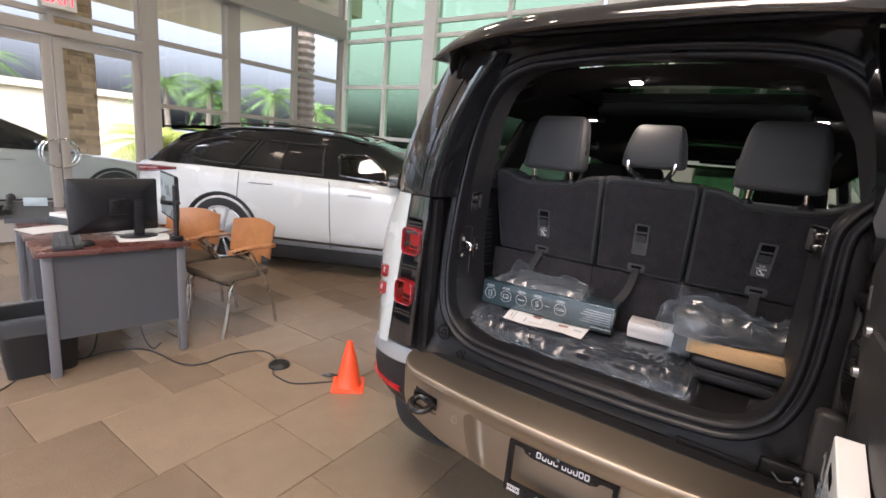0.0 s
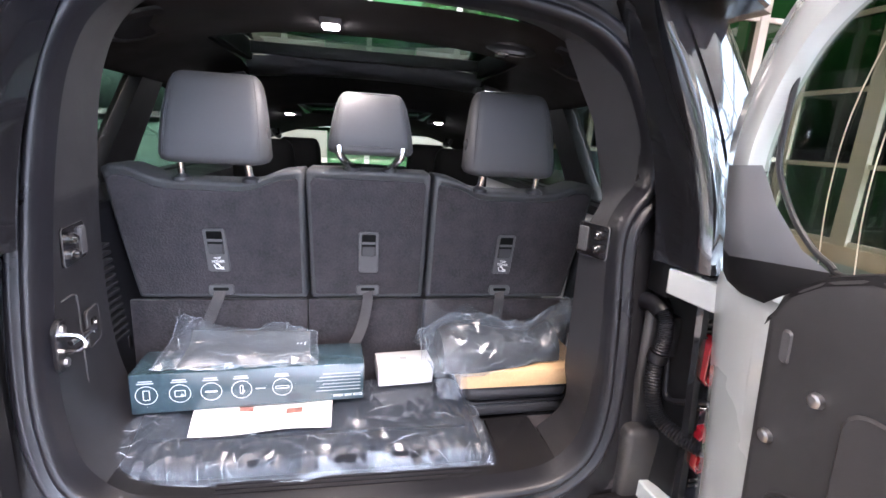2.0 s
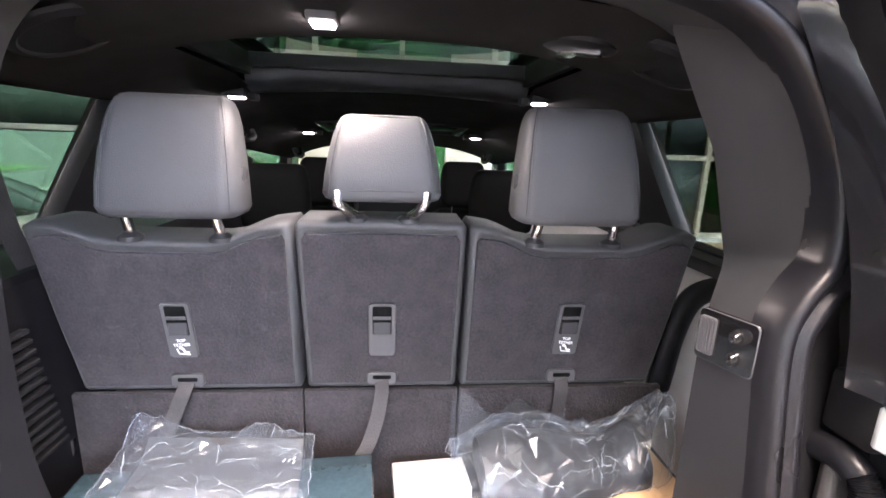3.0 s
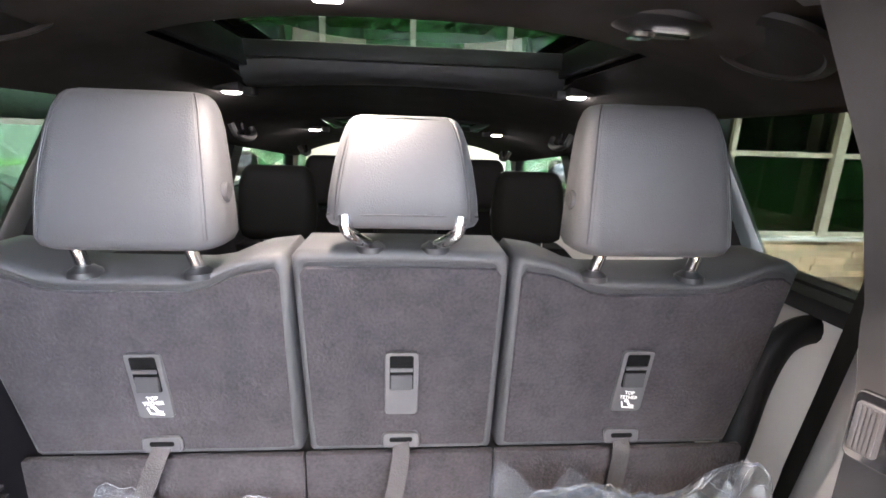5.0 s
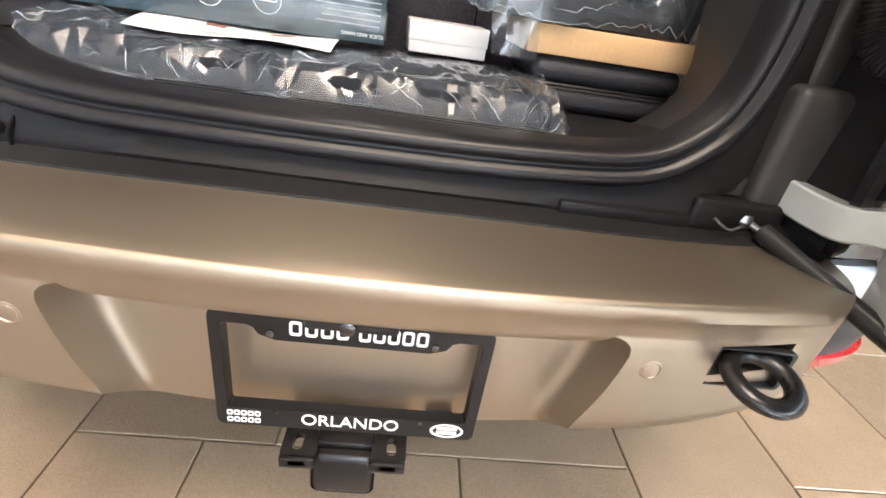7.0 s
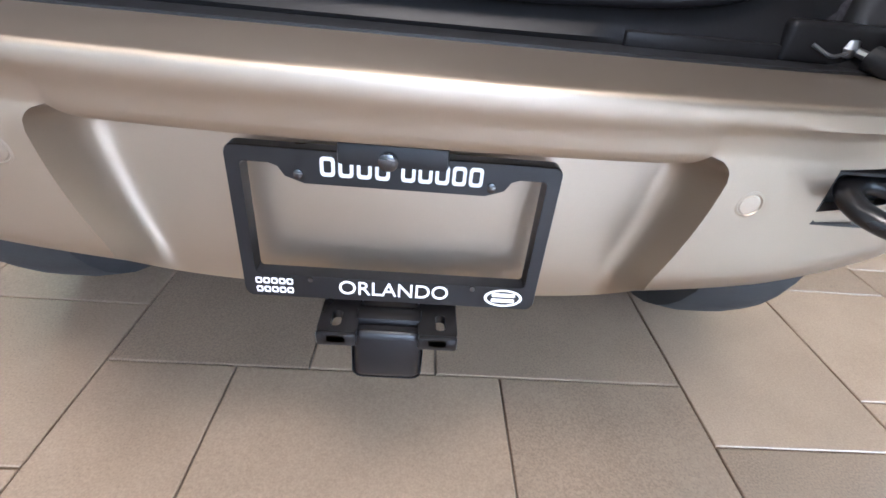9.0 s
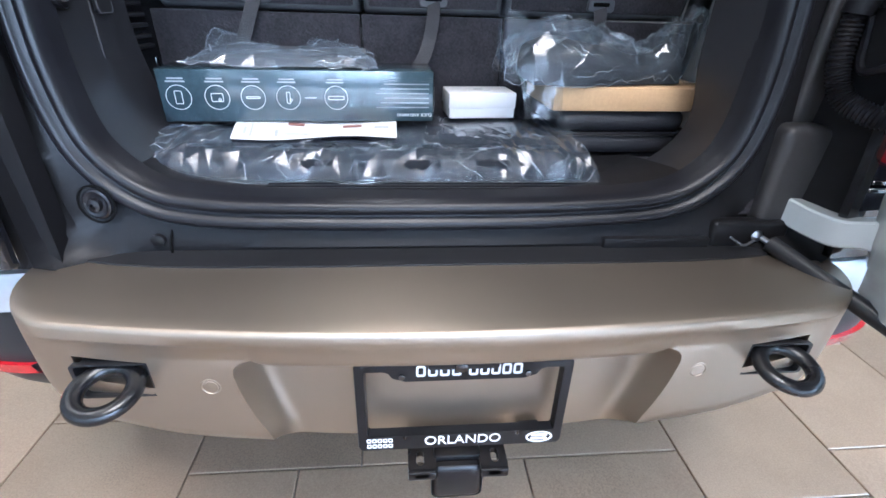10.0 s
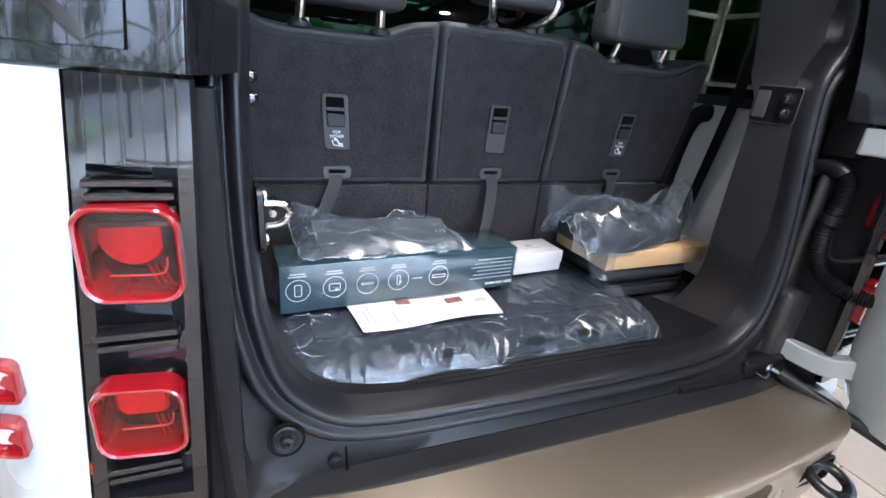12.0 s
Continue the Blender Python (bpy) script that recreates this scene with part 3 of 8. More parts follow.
# load sill: scuff plate with ribs and stitched edge
part("scuff_plate", box(-0.30, 0.33, 0.205, 0.262, 0.838, 0.851, 0.003), black_satin, suv, "black ribbed scuff plate")
b = bmesh.new()
for k in range(4):
    box(-0.285, 0.30, 0.212 + k * 0.012, 0.217 + k * 0.012, 0.850, 0.8535, bm=b)
part("scuff_ribs", b, rubber, suv)
b = bmesh.new()
for k in range(46):
    x = -0.44 + k * 0.0125
    box(x, x + 0.007, 0.268, 0.270, 0.846, 0.848, bm=b)
part("stitching", b, rubber, suv)
part("load_floor", box(-0.60, 0.60, 0.20, 0.72, 0.815, 0.842), carpet, suv, "black carpeted load floor")
# floor hatch at the side of the load bay
part("floor_panel", box(0.29, 0.40, 0.245, 0.42, 0.842, 0.852, 0.003), trim_dark, suv)
part("floor_recess", tube(smooth_path([(0.40, 0.26, 0.853), (0.395, 0.32, 0.853), (0.43, 0.36, 0.855), (0.50, 0.375, 0.858), (0.55, 0.38, 0.86)], 6), 0.007, 8), trim_grey, suv)


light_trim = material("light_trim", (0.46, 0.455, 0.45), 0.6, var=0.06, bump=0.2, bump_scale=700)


def side_trim(s, lower, inset):
    """The wall of the load bay behind the pillar, up to the belt, with its ledge."""
    ys = (0.40, 0.60, 0.75, 1.1, 1.6, 2.3, 3.0)
    part("side_trim", loft([[Vector((s * (x + inset), y, z)) for x, z in ((0.575, 0.84), (0.585, 0.95), (0.590, 1.15), (0.600, 1.322))] for y in (ys if s > 0 else (0.49,) + ys[1:])]), lower, suv)
    part("window_ledge", loft([[Vector((s * x, y, z)) for x, z in ((0.600 + inset * 0.9, 1.318), (0.606 + inset * 0.9, 1.336), (0.70, 1.345), (0.80, 1.335))] for y in (ys if s > 0 else (0.49,) + ys[1:])]), trim_dark, suv)


# left wall near-black, right wall light grey and set further out
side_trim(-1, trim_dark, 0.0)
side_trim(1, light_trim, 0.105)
part("seat_side_arm", tube(smooth_path([(0.585, 0.66, 0.98), (0.600, 0.655, 1.08), (0.612, 0.652, 1.19), (0.636, 0.652, 1.265), (0.68, 0.658, 1.292), (0.75, 0.668, 1.292)], 6), 0.020, 12, flat=1.3), trim_dark, suv, "black moulded side arm")
# grille ribs in the side walls
for s in (-1,):
    for k in range(13):
        z = 1.02 + k * 0.019
        part("vent_rib", box(min(s * 0.572, s * 0.588), max(s * 0.572, s * 0.588), 0.50 - k * 0.0015, 0.60 - k * 0.004, z, z + 0.008, 0.002, 1), black_satin, suv)


def hook_panel(s, z=1.30):
    """Shopping-hook panel with a flap, on the pillar."""
    if s > 0:
        f = lambda u, v, d: Vector((0.4575 - 0.27 * u - 0.94 * d, 0.306 + 0.78 * u - 0.34 * d, 1.338 + v))
    else:
        f = lambda u, v, d: Vector((-0.533 - 0.16 * (u + 0.045) + d, 0.358 + u, z + v))
    p = part("hook_panel", slab(rrect(0.098, 0.072, 0.008), f, 0.0, 0.006, 0.002), black_gloss, suv, "gloss black hook panel")
    part("panel_rim", tube([f(u, v, 0.005) for u, v in rrect(0.096, 0.070, 0.008)], 0.0010, 6, closed=True), bezel, p)
    for v in (0.014, -0.014):
        part("hook", lathe([(0.012, 0), (0.011, 0.010), (0.006, 0.016), (0.002, 0.017)], 14, lambda x, y, d, v=v: f(-0.022 + x, v + y * 0.9, 0.006 + d)), black_gloss, p)
    part("flap", slab(rrect(0.028, 0.052, 0.004), lambda u, v, d: f(0.030 + u, v, d), 0.005, 0.010, 0.001), bezel, p)
    for k in range(5):
        part("flap_rib", slab(rrect(0.003, 0.046, 0.001), lambda u, v, d, k=k: f(0.021 + 0.0045 * k + u, v, d), 0.009, 0.0118), bezel, p)


hook_panel(-1)
hook_panel(1)
# latch striker and its plate, a socket panel under it
f_left = lambda u, v, d: Vector((-0.5335 - 0.14 * u + d, 0.318 + u, v))
striker = part("striker_plate", slab(rrect(0.050, 0.094, 0.024), lambda u, v, d: f_left(-0.056 + u, 1.143 + v, d), 0.0, 0.008, 0.002), frame_black, suv, "black latch plate with chrome loop")
part("striker_loop", tube(smooth_path([f_left(-0.062, 1.165, 0.006), f_left(-0.060, 1.163, 0.032), f_left(-0.058, 1.150, 0.042), f_left(-0.056, 1.135, 0.032), f_left(-0.054, 1.130, 0.006)], 5), 0.0048, 8), chrome, striker)
for v in (0.03, -0.03):
    part("bolt", lathe([(0.009, 0.0), (0.008, 0.005), (0.004, 0.006)], 6, lambda x, y, z, v=v: f_left(-0.058 + x, 1.143 + v + y, 0.008 + z)), steel, striker)
part("striker_pin", tube([f_left(-0.060, 1.149, 0.020), f_left(-0.030, 1.151, 0.030), f_left(0.004, 1.152, 0.034)], 0.0055, 10), chrome, striker)
sw = part("switch_panel", slab(rrect(0.058, 0.075, 0.008), lambda u, v, d: f_left(0.075 + u, 1.125 + v, d), 0.0, 0.006, 0.002), black_satin, suv)
part("switch", slab(rrect(0.018, 0.03, 0.003), lambda u, v, d: f_left(0.070 + u, 1.128 + v, d), 0.005, 0.011, 0.001), black_gloss, sw)
part("panel_rim", tube([f_left(0.075 + u, 1.125 + v, 0.005) for u, v in rrect(0.056, 0.073, 0.008)], 0.0016, 6, closed=True), bezel, sw)
for v in (-0.006, 0.006):
    part("switch_mark", slab(rrect(0.007, 0.004, 0.001), lambda u, w, d, v=v: f_left(0.070 + u, 1.128 + v + w, d), 0.011, 0.0116), print_white, sw)
so = part("socket_panel", slab(rrect(0.066, 0.105, 0.012), lambda u, v, d: f_left(0.01 + u, 0.945 + v, d), 0.0, 0.006, 0.002), black_satin, suv)
part("socket", slab(rrect(0.034, 0.03, 0.004), lambda u, v, d: f_left(0.014 + u, 0.955 + v, d), 0.005, 0.010, 0.001), black_gloss, so)
part("socket_label", slab(rrect(0.020, 0.007, 0.001), lambda u, v, d: f_left(0.012 + u, 0.928 + v, d), 0.005, 0.0075), print_white, so)
part("panel_rim", tube([f_left(0.01 + u, 0.945 + v, 0.005) for u, v in rrect(0.064, 0.103, 0.012)], 0.0016, 6, closed=True), bezel, so)
part("panel_joint", tube(smooth_path([f_left(-0.03, 1.213, 0.002), f_left(0.018, 1.208, 0.002), f_left(0.028, 1.18, 0.002), f_left(0.028, 1.0, 0.002), f_left(0.028, 0.87, 0.002)], 5), 0.0016, 6), bezel, suv)

# ---- bumper ----
def bump_back(x):
    a = abs(x)
    if a < 0.50:
        return -0.030 + 0.030 * (a / 0.5) ** 2
    return 0.14 * (1 - math.sqrt(max(0, 1 - ((a - 0.50) / 0.112) ** 2)))


def recess_edge(z):
    t = max(0, 0.70 - z) / 0.13
    corner = min(1.0, max(0.0, (z - 0.688) / 0.026))
    return 0.300 - 0.010 * t - 0.022 * t * t - 0.026 * (1 - math.sqrt(1 - corner * corner))


def recess_x(x, z):
    """Columns of the mesh follow the slanting edge of the number-plate recess."""
    a, e = abs(x), recess_edge(z)
    if a <= 0.297:
        a = a * e / 0.297
    elif a < 0.385:
        a = e + (a - 0.297) * (0.385 - e) / 0.088
    return math.copysign(a, x)


def dent(x, z):
    """Depth of the number-plate recess and of the towing-eye pockets; x is the mesh column."""
    a = abs(x)
    t = min(1, max(0, (0.297 - a) / 0.060))
    d = 0.062 * (1 - (1 - t) ** 6.0) * smoothstep((0.716 - z) / 0.004)
    if 0.4045 < a < 0.4965 and 0.656 < z < 0.704:
        d += 0.055
    return d


xs = sorted({round(v * s, 4) for s in (-1, 1) for v in [i * 0.02 for i in range(12)] + [0.232 + i * 0.005 for i in range(13)] + [0.2895, 0.2935, 0.2945, 0.2955, 0.2962, 0.2967, 0.297, 0.2985, 0.303, 0.312, 0.33, 0.35, 0.37, 0.39, 0.404, 0.4055, 0.42, 0.44, 0.46, 0.48,
      0.4955, 0.497, 0.51, 0.525, 0.54, 0.555, 0.57, 0.58, 0.59, 0.598, 0.604, 0.608, 0.611]})
zs = [0.752, 0.742, 0.733, 0.725, 0.719, 0.7155, 0.7135, 0.711, 0.709, 0.707, 0.7045, 0.7035, 0.699, 0.69, 0.68, 0.67, 0.66, 0.6565, 0.6555, 0.645, 0.63, 0.61, 0.59, 0.575]
rows = []
for x in xs:
    y0 = bump_back(x)
    zb = 0.545 + 0.045 * (abs(x) / 0.5) ** 4 - 0.72 * dent(x, 0.57)
    yf = max(0.168, y0 + 0.004)
    lip = 0.010 * max(0.0, 1 - (abs(x) / 0.56) ** 4)
    row = [Vector((x, yf + (y0 - lip - yf) * k, z)) for k, z in ((0.0, 0.767), (0.35, 0.7675), (0.85, 0.7670), (0.962, 0.7664), (0.980, 0.7652), (0.991, 0.7630), (0.997, 0.7595))]
    for z in zs:
        zz = zb + 0.03 + (z - 0.575) * (0.752 - zb - 0.03) / (0.752 - 0.575)
        tuck = 0.004 * ((0.752 - z) / 0.177) ** 2 - lip * max(0.0, 1 - (0.752 - z) / 0.040) ** 1.4
        row.append(Vector((recess_x(x, z), y0 + tuck + dent(x, z), zz - (0.006 if z > 0.75 else 0.0))))
    d = dent(x, 0.57)
    xl = recess_x(x, 0.57)
    row += [Vector((xl, y0 + 0.008 + d, zb + 0.012)), Vector((xl, y0 + 0.022 + d * 0.8, zb)), Vector((xl, max(y0 + 0.10, 0.06), zb + 0.002))]
    rows.append(row)
bumper = part("bumper", loft(rows), silver_plastic, suv, "satin pewter-silver rear bumper", angle=38)
part("bumper_strip", loft([[Vector((x, y, z)) for y, z in ((0.1215 + 0.045 * (x / 0.6) ** 6, 0.764), (0.122 + 0.045 * (x / 0.6) ** 6, 0.7705), (0.16 + 0.01 * (x / 0.6) ** 6, 0.7715), (0.185, 0.772), (0.206, 0.772), (0.207, 0.76))] for x in [i / 12 * 0.603 for i in range(-12, 13)]]), black_satin, suv, "black plastic strip")
part("bumper_core", box(-0.56, 0.56, 0.09, 0.20, 0.56, 0.755), black_satin, suv)
for s in (-1, 1):
    pocket = part("eye_pocket", loft([[Vector((s * 0.4505 + u * k, bump_back(0.4505) - 0.001 + dy, 0.680 + v * k)) for u, v in rrect(0.098, 0.056, 0.006)] for k, dy in ((1.0, 0.004), (1.0, -0.002), (0.90, -0.002), (0.86, 0.05))], close_v=True), black_satin, bumper)
    eye = [(s * (0.450 + 0.0345 * math.cos(a)), -0.030 + 0.034 * math.sin(a), 0.685 + 0.008 * math.sin(a)) for a in [k * math.tau / 36 for k in range(36)]]
    eye_ob = part("towing_eye", tube(eye, 0.0115, 14, closed=True, flat=0.85), eye_black, suv, "black forged towing eye")
    part("eye_shank", box(s * 0.450 - 0.030, s * 0.450 + 0.030, 0.008, 0.050, 0.664, 0.694, 0.008), black_satin, eye_ob)
    sn = part("parking_sensor", lathe([(0.0135, 0), (0.0135, 0.002), (0.0115, 0.0025), (0.0105, 0.0012), (0.0095, 0.0012), (0.009, 0.0022), (0.003, 0.0026)], 22,
              lambda x, y, z, s=s: Vector((s * 0.331 + x, bump_back(0.331) + 0.002 - z, 0.672 + y))), silver_plastic, bumper)
    # lower corner trim
    part("corner_trim", loft([[Vector((s * x, y, z)) for x, y, z in ((0.43, 0.015, 0.632), (0.47, 0.03, 0.60), (0.50, 0.06, 0.57), (0.53, 0.10, 0.55))],
                              [Vector((s * x, y, z)) for x, y, z in ((0.43, 0.03, 0.615), (0.47, 0.05, 0.575), (0.50, 0.08, 0.55), (0.53, 0.12, 0.53))]]), black_satin, bumper)
    # wrap-round bumper end: light ledge, dark side, reflector
    plan = ((0.595, 0.135), (0.66, 0.130), (0.74, 0.145), (0.81, 0.180), (0.865, 0.25), (0.895, 0.34), (0.905, 0.44))
    sm = smooth_path([(x, y, 0) for x, y in plan], 4)

    def wall(levels, s=s, sm=sm):
        return loft([[Vector((s * (p.x + o), p.y - o * 0.6, z)) for p in sm] for z, o in levels])
    part("bumper_ledge", wall(((0.757, -0.03), (0.757, -0.005), (0.750, 0.004), (0.722, 0.012), (0.700, 0.016), (0.696, 0.0))), grey_strip, suv, "light grey bumper ledge")
    part("bumper_end", wall(((0.697, -0.02), (0.697, 0.008), (0.64, 0.010), (0.58, 0.0), (0.53, -0.03), (0.48, -0.09))), black_satin, suv, "black bumper end")
    part("reflector", loft([[Vector((s * (p.x + o), p.y - o * 0.6, z)) for p in sm[3:17]] for z, o in ((0.598, 0.003), (0.597, 0.012), (0.578, 0.008), (0.576, -0.004))]), reflector_mat, suv, "red reflector strip")

# ---- plate frame, camera, towing hitch ----
frame_part = part("plate_frame", bmesh.new(), frame_black, suv, "black plastic number-plate frame")
bm = bmesh.new()
fp = lambda u, v, d: Vector((u * 0.965 + 0.003, 0.009 + (v) * 0.03 - d, 0.6135 + v * 1.11))
rows = []
inner, outer_p = [], []
for k in range(7):
    a = radians(15 * k)
    inner.append((0.1445 - 0.004 + 0.004 * math.cos(a), 0.0475 + 0.004 * math.sin(a)))
    outer_p.append((0.160 - 0.009 + 0.009 * math.cos(a), 0.066 - 0.009 + 0.009 * math.sin(a)))
for u, v in ((0.118, 0.0515), (0.110, 0.049), (0.104, 0.041), (0.086, 0.0355), (0.0, 0.0355), (-0.086, 0.0355), (-0.104, 0.041), (-0.110, 0.049), (-0.118, 0.0515)):
    inner.append((u, v))
    outer_p.append((u * 1.1, 0.066))
for k in range(7):
    a = radians(90 + 15 * k)
    inner.append((-0.1405 + 0.004 * math.cos(a), 0.0475 + 0.004 * math.sin(a)))
    outer_p.append((-0.151 + 0.009 * math.cos(a), 0.057 + 0.009 * math.sin(a)))
for k in range(7):
    a = radians(180 + 15 * k)
    inner.append((-0.1405 + 0.004 * math.cos(a), -0.053 + 0.004 * math.sin(a)))
    outer_p.append((-0.151 + 0.009 * math.cos(a), -0.075 + 0.009 * math.sin(a)))
for k in range(7):
    a = radians(270 + 15 * k)
    inner.append((0.1405 + 0.004 * math.cos(a), -0.053 + 0.004 * math.sin(a)))
    outer_p.append((0.151 + 0.009 * math.cos(a), -0.075 + 0.009 * math.sin(a)))
rows = [[fp(u, v, d) for u, v in outer_p] for d in (-0.004, 0.009)] + [[fp(u * 0.994, v * 0.99, 0.011) for u, v in outer_p], [fp(u * 1.01, v * 1.02, 0.011) for u, v in inner], [fp(u, v, -0.004) for u, v in inner]]
loft(rows, close_v=True, bm=bm)
bmesh.ops.recalc_face_normals(bm, faces=bm.faces)
bm.to_mesh(frame_part.data)
bm.free()
plate_m = lambda u, v: Matrix.Translation(fp(u, v, 0.0115)) @ pose(0, 0, 0, 87.2, 0, 0)
text("lettering", "ORLANDO", 0.0238, print_white, frame_part, plate_m(0.002, -0.0695))
# brand lettering stands as plain bars
def mark_frame(cx, cv, w, h, stroke):
    """A plain open bar standing for one character."""
    o = rrect(w, h, min(w, h) * 0.25, 3)
    q = rrect(w - 2 * stroke, h - 2 * stroke, min(w, h) * 0.12, 3)
    part("lettering_bar", loft([[fp(cx + u, cv + v, d) for u, v in loop] for loop, d in ((o, 0.0105), (o, 0.0116), (q, 0.0116), (q, 0.0105))], close_v=True), print_white, frame_part)


for k in range(4):
    mark_frame(-0.0645 + k * 0.0172, 0.0525, 0.0138, 0.0170, 0.0032)
for k in range(5):
    mark_frame(0.0115 + k * 0.0162, 0.0525, 0.0134, 0.0170, 0.0032)
for v in (-0.0655, -0.0755):
    for k in range(5):
        mark_frame(-0.1435 + k * 0.0082, v, 0.0068, 0.0066, 0.0014)
oval = [(0.0215 * math.cos(k * math.tau / 28), 0.0098 * math.sin(k * math.tau / 28)) for k in range(28)]
part("badge_ring", loft([[fp(0.124 + u * a, -0.0705 + v * a, d) for u, v in oval] for a, d in ((1, 0.0105), (1, 0.0122), (0.86, 0.0122), (0.86, 0.0105))], close_v=True), print_white, frame_part)
for v in (0.0032, -0.0032):
    part("lettering_bar", slab(rrect(0.026, 0.004, 0.001), lambda u, w, d, v=v: fp(0.124 + u, -0.0705 + v + w, 0.0105 + d), 0, 0.0012), print_white, frame_part)
for u in (-0.092, 0.092):
    part("screw", lathe([(0.0045, 0), (0.0045, 0.002), (0.002, 0.003)], 10, lambda x, y, z, u=u: fp(u + x, 0.0445 + y, 0.011 + z)), black_gloss, frame_part)
    part("screw_hole", lathe([(0.003, 0), (0.003, 0.0006)], 10, lambda x, y, z, u=u: fp(u * 0.96 + x, -0.062 + y, 0.011 + z)), black_gloss, frame_part)
part("camera_housing", box(-0.050, 0.050, -0.006, 0.04, 0.676, 0.698, 0.004), black_satin, suv, "black reversing-camera housing")
part("camera_lens", lathe([(0.009, 0), (0.009, 0.004), (0.006, 0.006), (0.002, 0.006)], 16, lambda x, y, z: Vector((-0.004 + x, -0.006 - z, 0.684 + y))), black_gloss, suv)
hitch = part("towing_hitch", box(-0.034, 0.034, 0.004, 0.30, 0.418, 0.488, 0.006), frame_black, suv, "black steel towing hitch")
part("hitch_cover", box(-0.041, 0.041, -0.012, 0.004, 0.405, 0.482, 0.012, 3), frame_black, hitch, "black rubber receiver cover")
part("receiver_collar", box(-0.038, 0.038, 0.003, 0.03, 0.412, 0.489, 0.006), frame_black, hitch)
for s in (-1, 1):
    slot = [(s * 0.059 + u, 0.006 + v) for u, v in rrect(0.012, 0.026, 0.0055, 5)]
    lug_o = [(s * 0.056 + u, 0.016 + v) for u, v in rrect(0.044, 0.076, 0.012, 5)]
    part("chain_plate", loft([[Vector((u, v, z)) for u, v in loop] for loop, z in ((lug_o, 0.474), (lug_o, 0.485), (slot, 0.485), (slot, 0.474))], close_u=True, close_v=True), frame_black, hitch)
    part("lug_flange", box(s * 0.056 - 0.022, s * 0.056 + 0.022, -0.022, -0.014, 0.468, 0.486, 0.003), frame_black, hitch)
part("wiring_socket", box(0.10, 0.135, 0.02, 0.06, 0.50, 0.52, 0.004), black_satin, suv)
part("under_tray", box(-0.80, 0.80, 0.95, 4.5, 0.34, 0.50, 0.03), black_satin, suv)

# the bumper sits a little to one side of the seats
for ob in list(suv.children):
    if ob.name.split(".")[0] in ("bumper", "bumper_strip", "bumper_core", "towing_eye", "plate_frame", "camera_housing", "camera_lens", "towing_hitch", "wiring_socket"):
        ob.location.x = 0.013

# ---- tail-lamp panels, white corners ----
def x_in(z):
    return 0.568 + 0.050 * (1.32 - z)


def x_out(z):
    return 0.668 + 0.100 * (1.32 - z)


def y_rear(z):
    return 0.102 + 0.03 * max(0, z - 1.0)


def body_plan(z):
    """Half the outline of the rear corner seen from above at height z."""
    t = max(0, (z - 1.08) / 0.24)
    k = 0.085 * t * t + 0.03 * max(0, (0.95 - z) / 0.2) * 0
    xo = x_out(z)
    return [(xo, y_rear(z) + 0.022), (xo + 0.05 - k * 0.2, y_rear(z) + 0.030), (0.805 - k * 0.5, 0.165 + 0.02 * t), (0.862 - k * 0.8, 0.225 + 0.02 * t), (0.897 - k, 0.33 + 0.02 * t), (0.915 - k, 0.48), (0.925 - k, 0.70), (0.930 - k, 1.0)]


def tail_lamp(s, z, w, h, disc, parent):
    """A square red lens block with a raised rim and a lit inner chamber."""
    cx = (x_in(z) + x_out(z)) / 2 + 0.004
    pl = lambda u, v, d: Vector((s * (cx + u), y_rear(z) + 0.012 + 0.12 * u - d, z + v))
    rim = rrect(w, h, 0.020, 6)
    lamp = part("tail_lamp", loft([[pl(u * a, v * a, d) for u, v in rim] for a, d in ((1.0, -0.012), (1.0, 0.012), (0.985, 0.0165), (0.95, 0.018), (0.90, 0.0165), (0.875, 0.008))], close_v=True), red_lens, parent, "red tail-lamp lens")
    part("chamber", loft([[pl(u * a, v * a, d) for u, v in rim] for a, d in ((0.88, 0.010), (0.84, -0.010), (0.76, -0.034), (0.02, -0.036))], close_v=True), red_deep, lamp)
    part("lens_disc", (lathe([(0.031, -0.034), (0.031, -0.026), (0.028, -0.020), (0.010, -0.017), (0.004, -0.016)], 32, lambda x, y, d: pl(x + 0.005, y + 0.006, d)) if disc else
         slab(rrect(w * 0.60, h * 0.56, 0.012), lambda u, v, d: pl(u + 0.004, v + 0.008, d), -0.034, -0.018, 0.004)), red_disc, lamp)
    guide = smooth_path([pl(-w * 0.30, -h * 0.12, -0.012), pl(-w * 0.28, -h * 0.24, -0.012), pl(-w * 0.18, -h * 0.31, -0.012), pl(w * 0.30, -h * 0.32, -0.012)], 6)
    part("light_guide", tube(guide, 0.0011, 6), lens_clear, lamp)
    for k in range(3):
        part("lens_rib", tube([pl(-w * 0.34 + k * 0.006, -h * 0.38, -0.004), pl(-w * 0.20 + k * 0.006, -h * 0.24, -0.026)], 0.0016, 6), red_lens, lamp)
    cover = part("lens_cover", loft([[pl(u * a, v * a, d) for u, v in rim] for a, d in ((0.885, 0.011), (0.86, 0.0125), (0.45, 0.0135), (0.02, 0.0135))], close_v=True), red_cover, lamp, "clear red cover")
    cover.visible_shadow = False
    return lamp


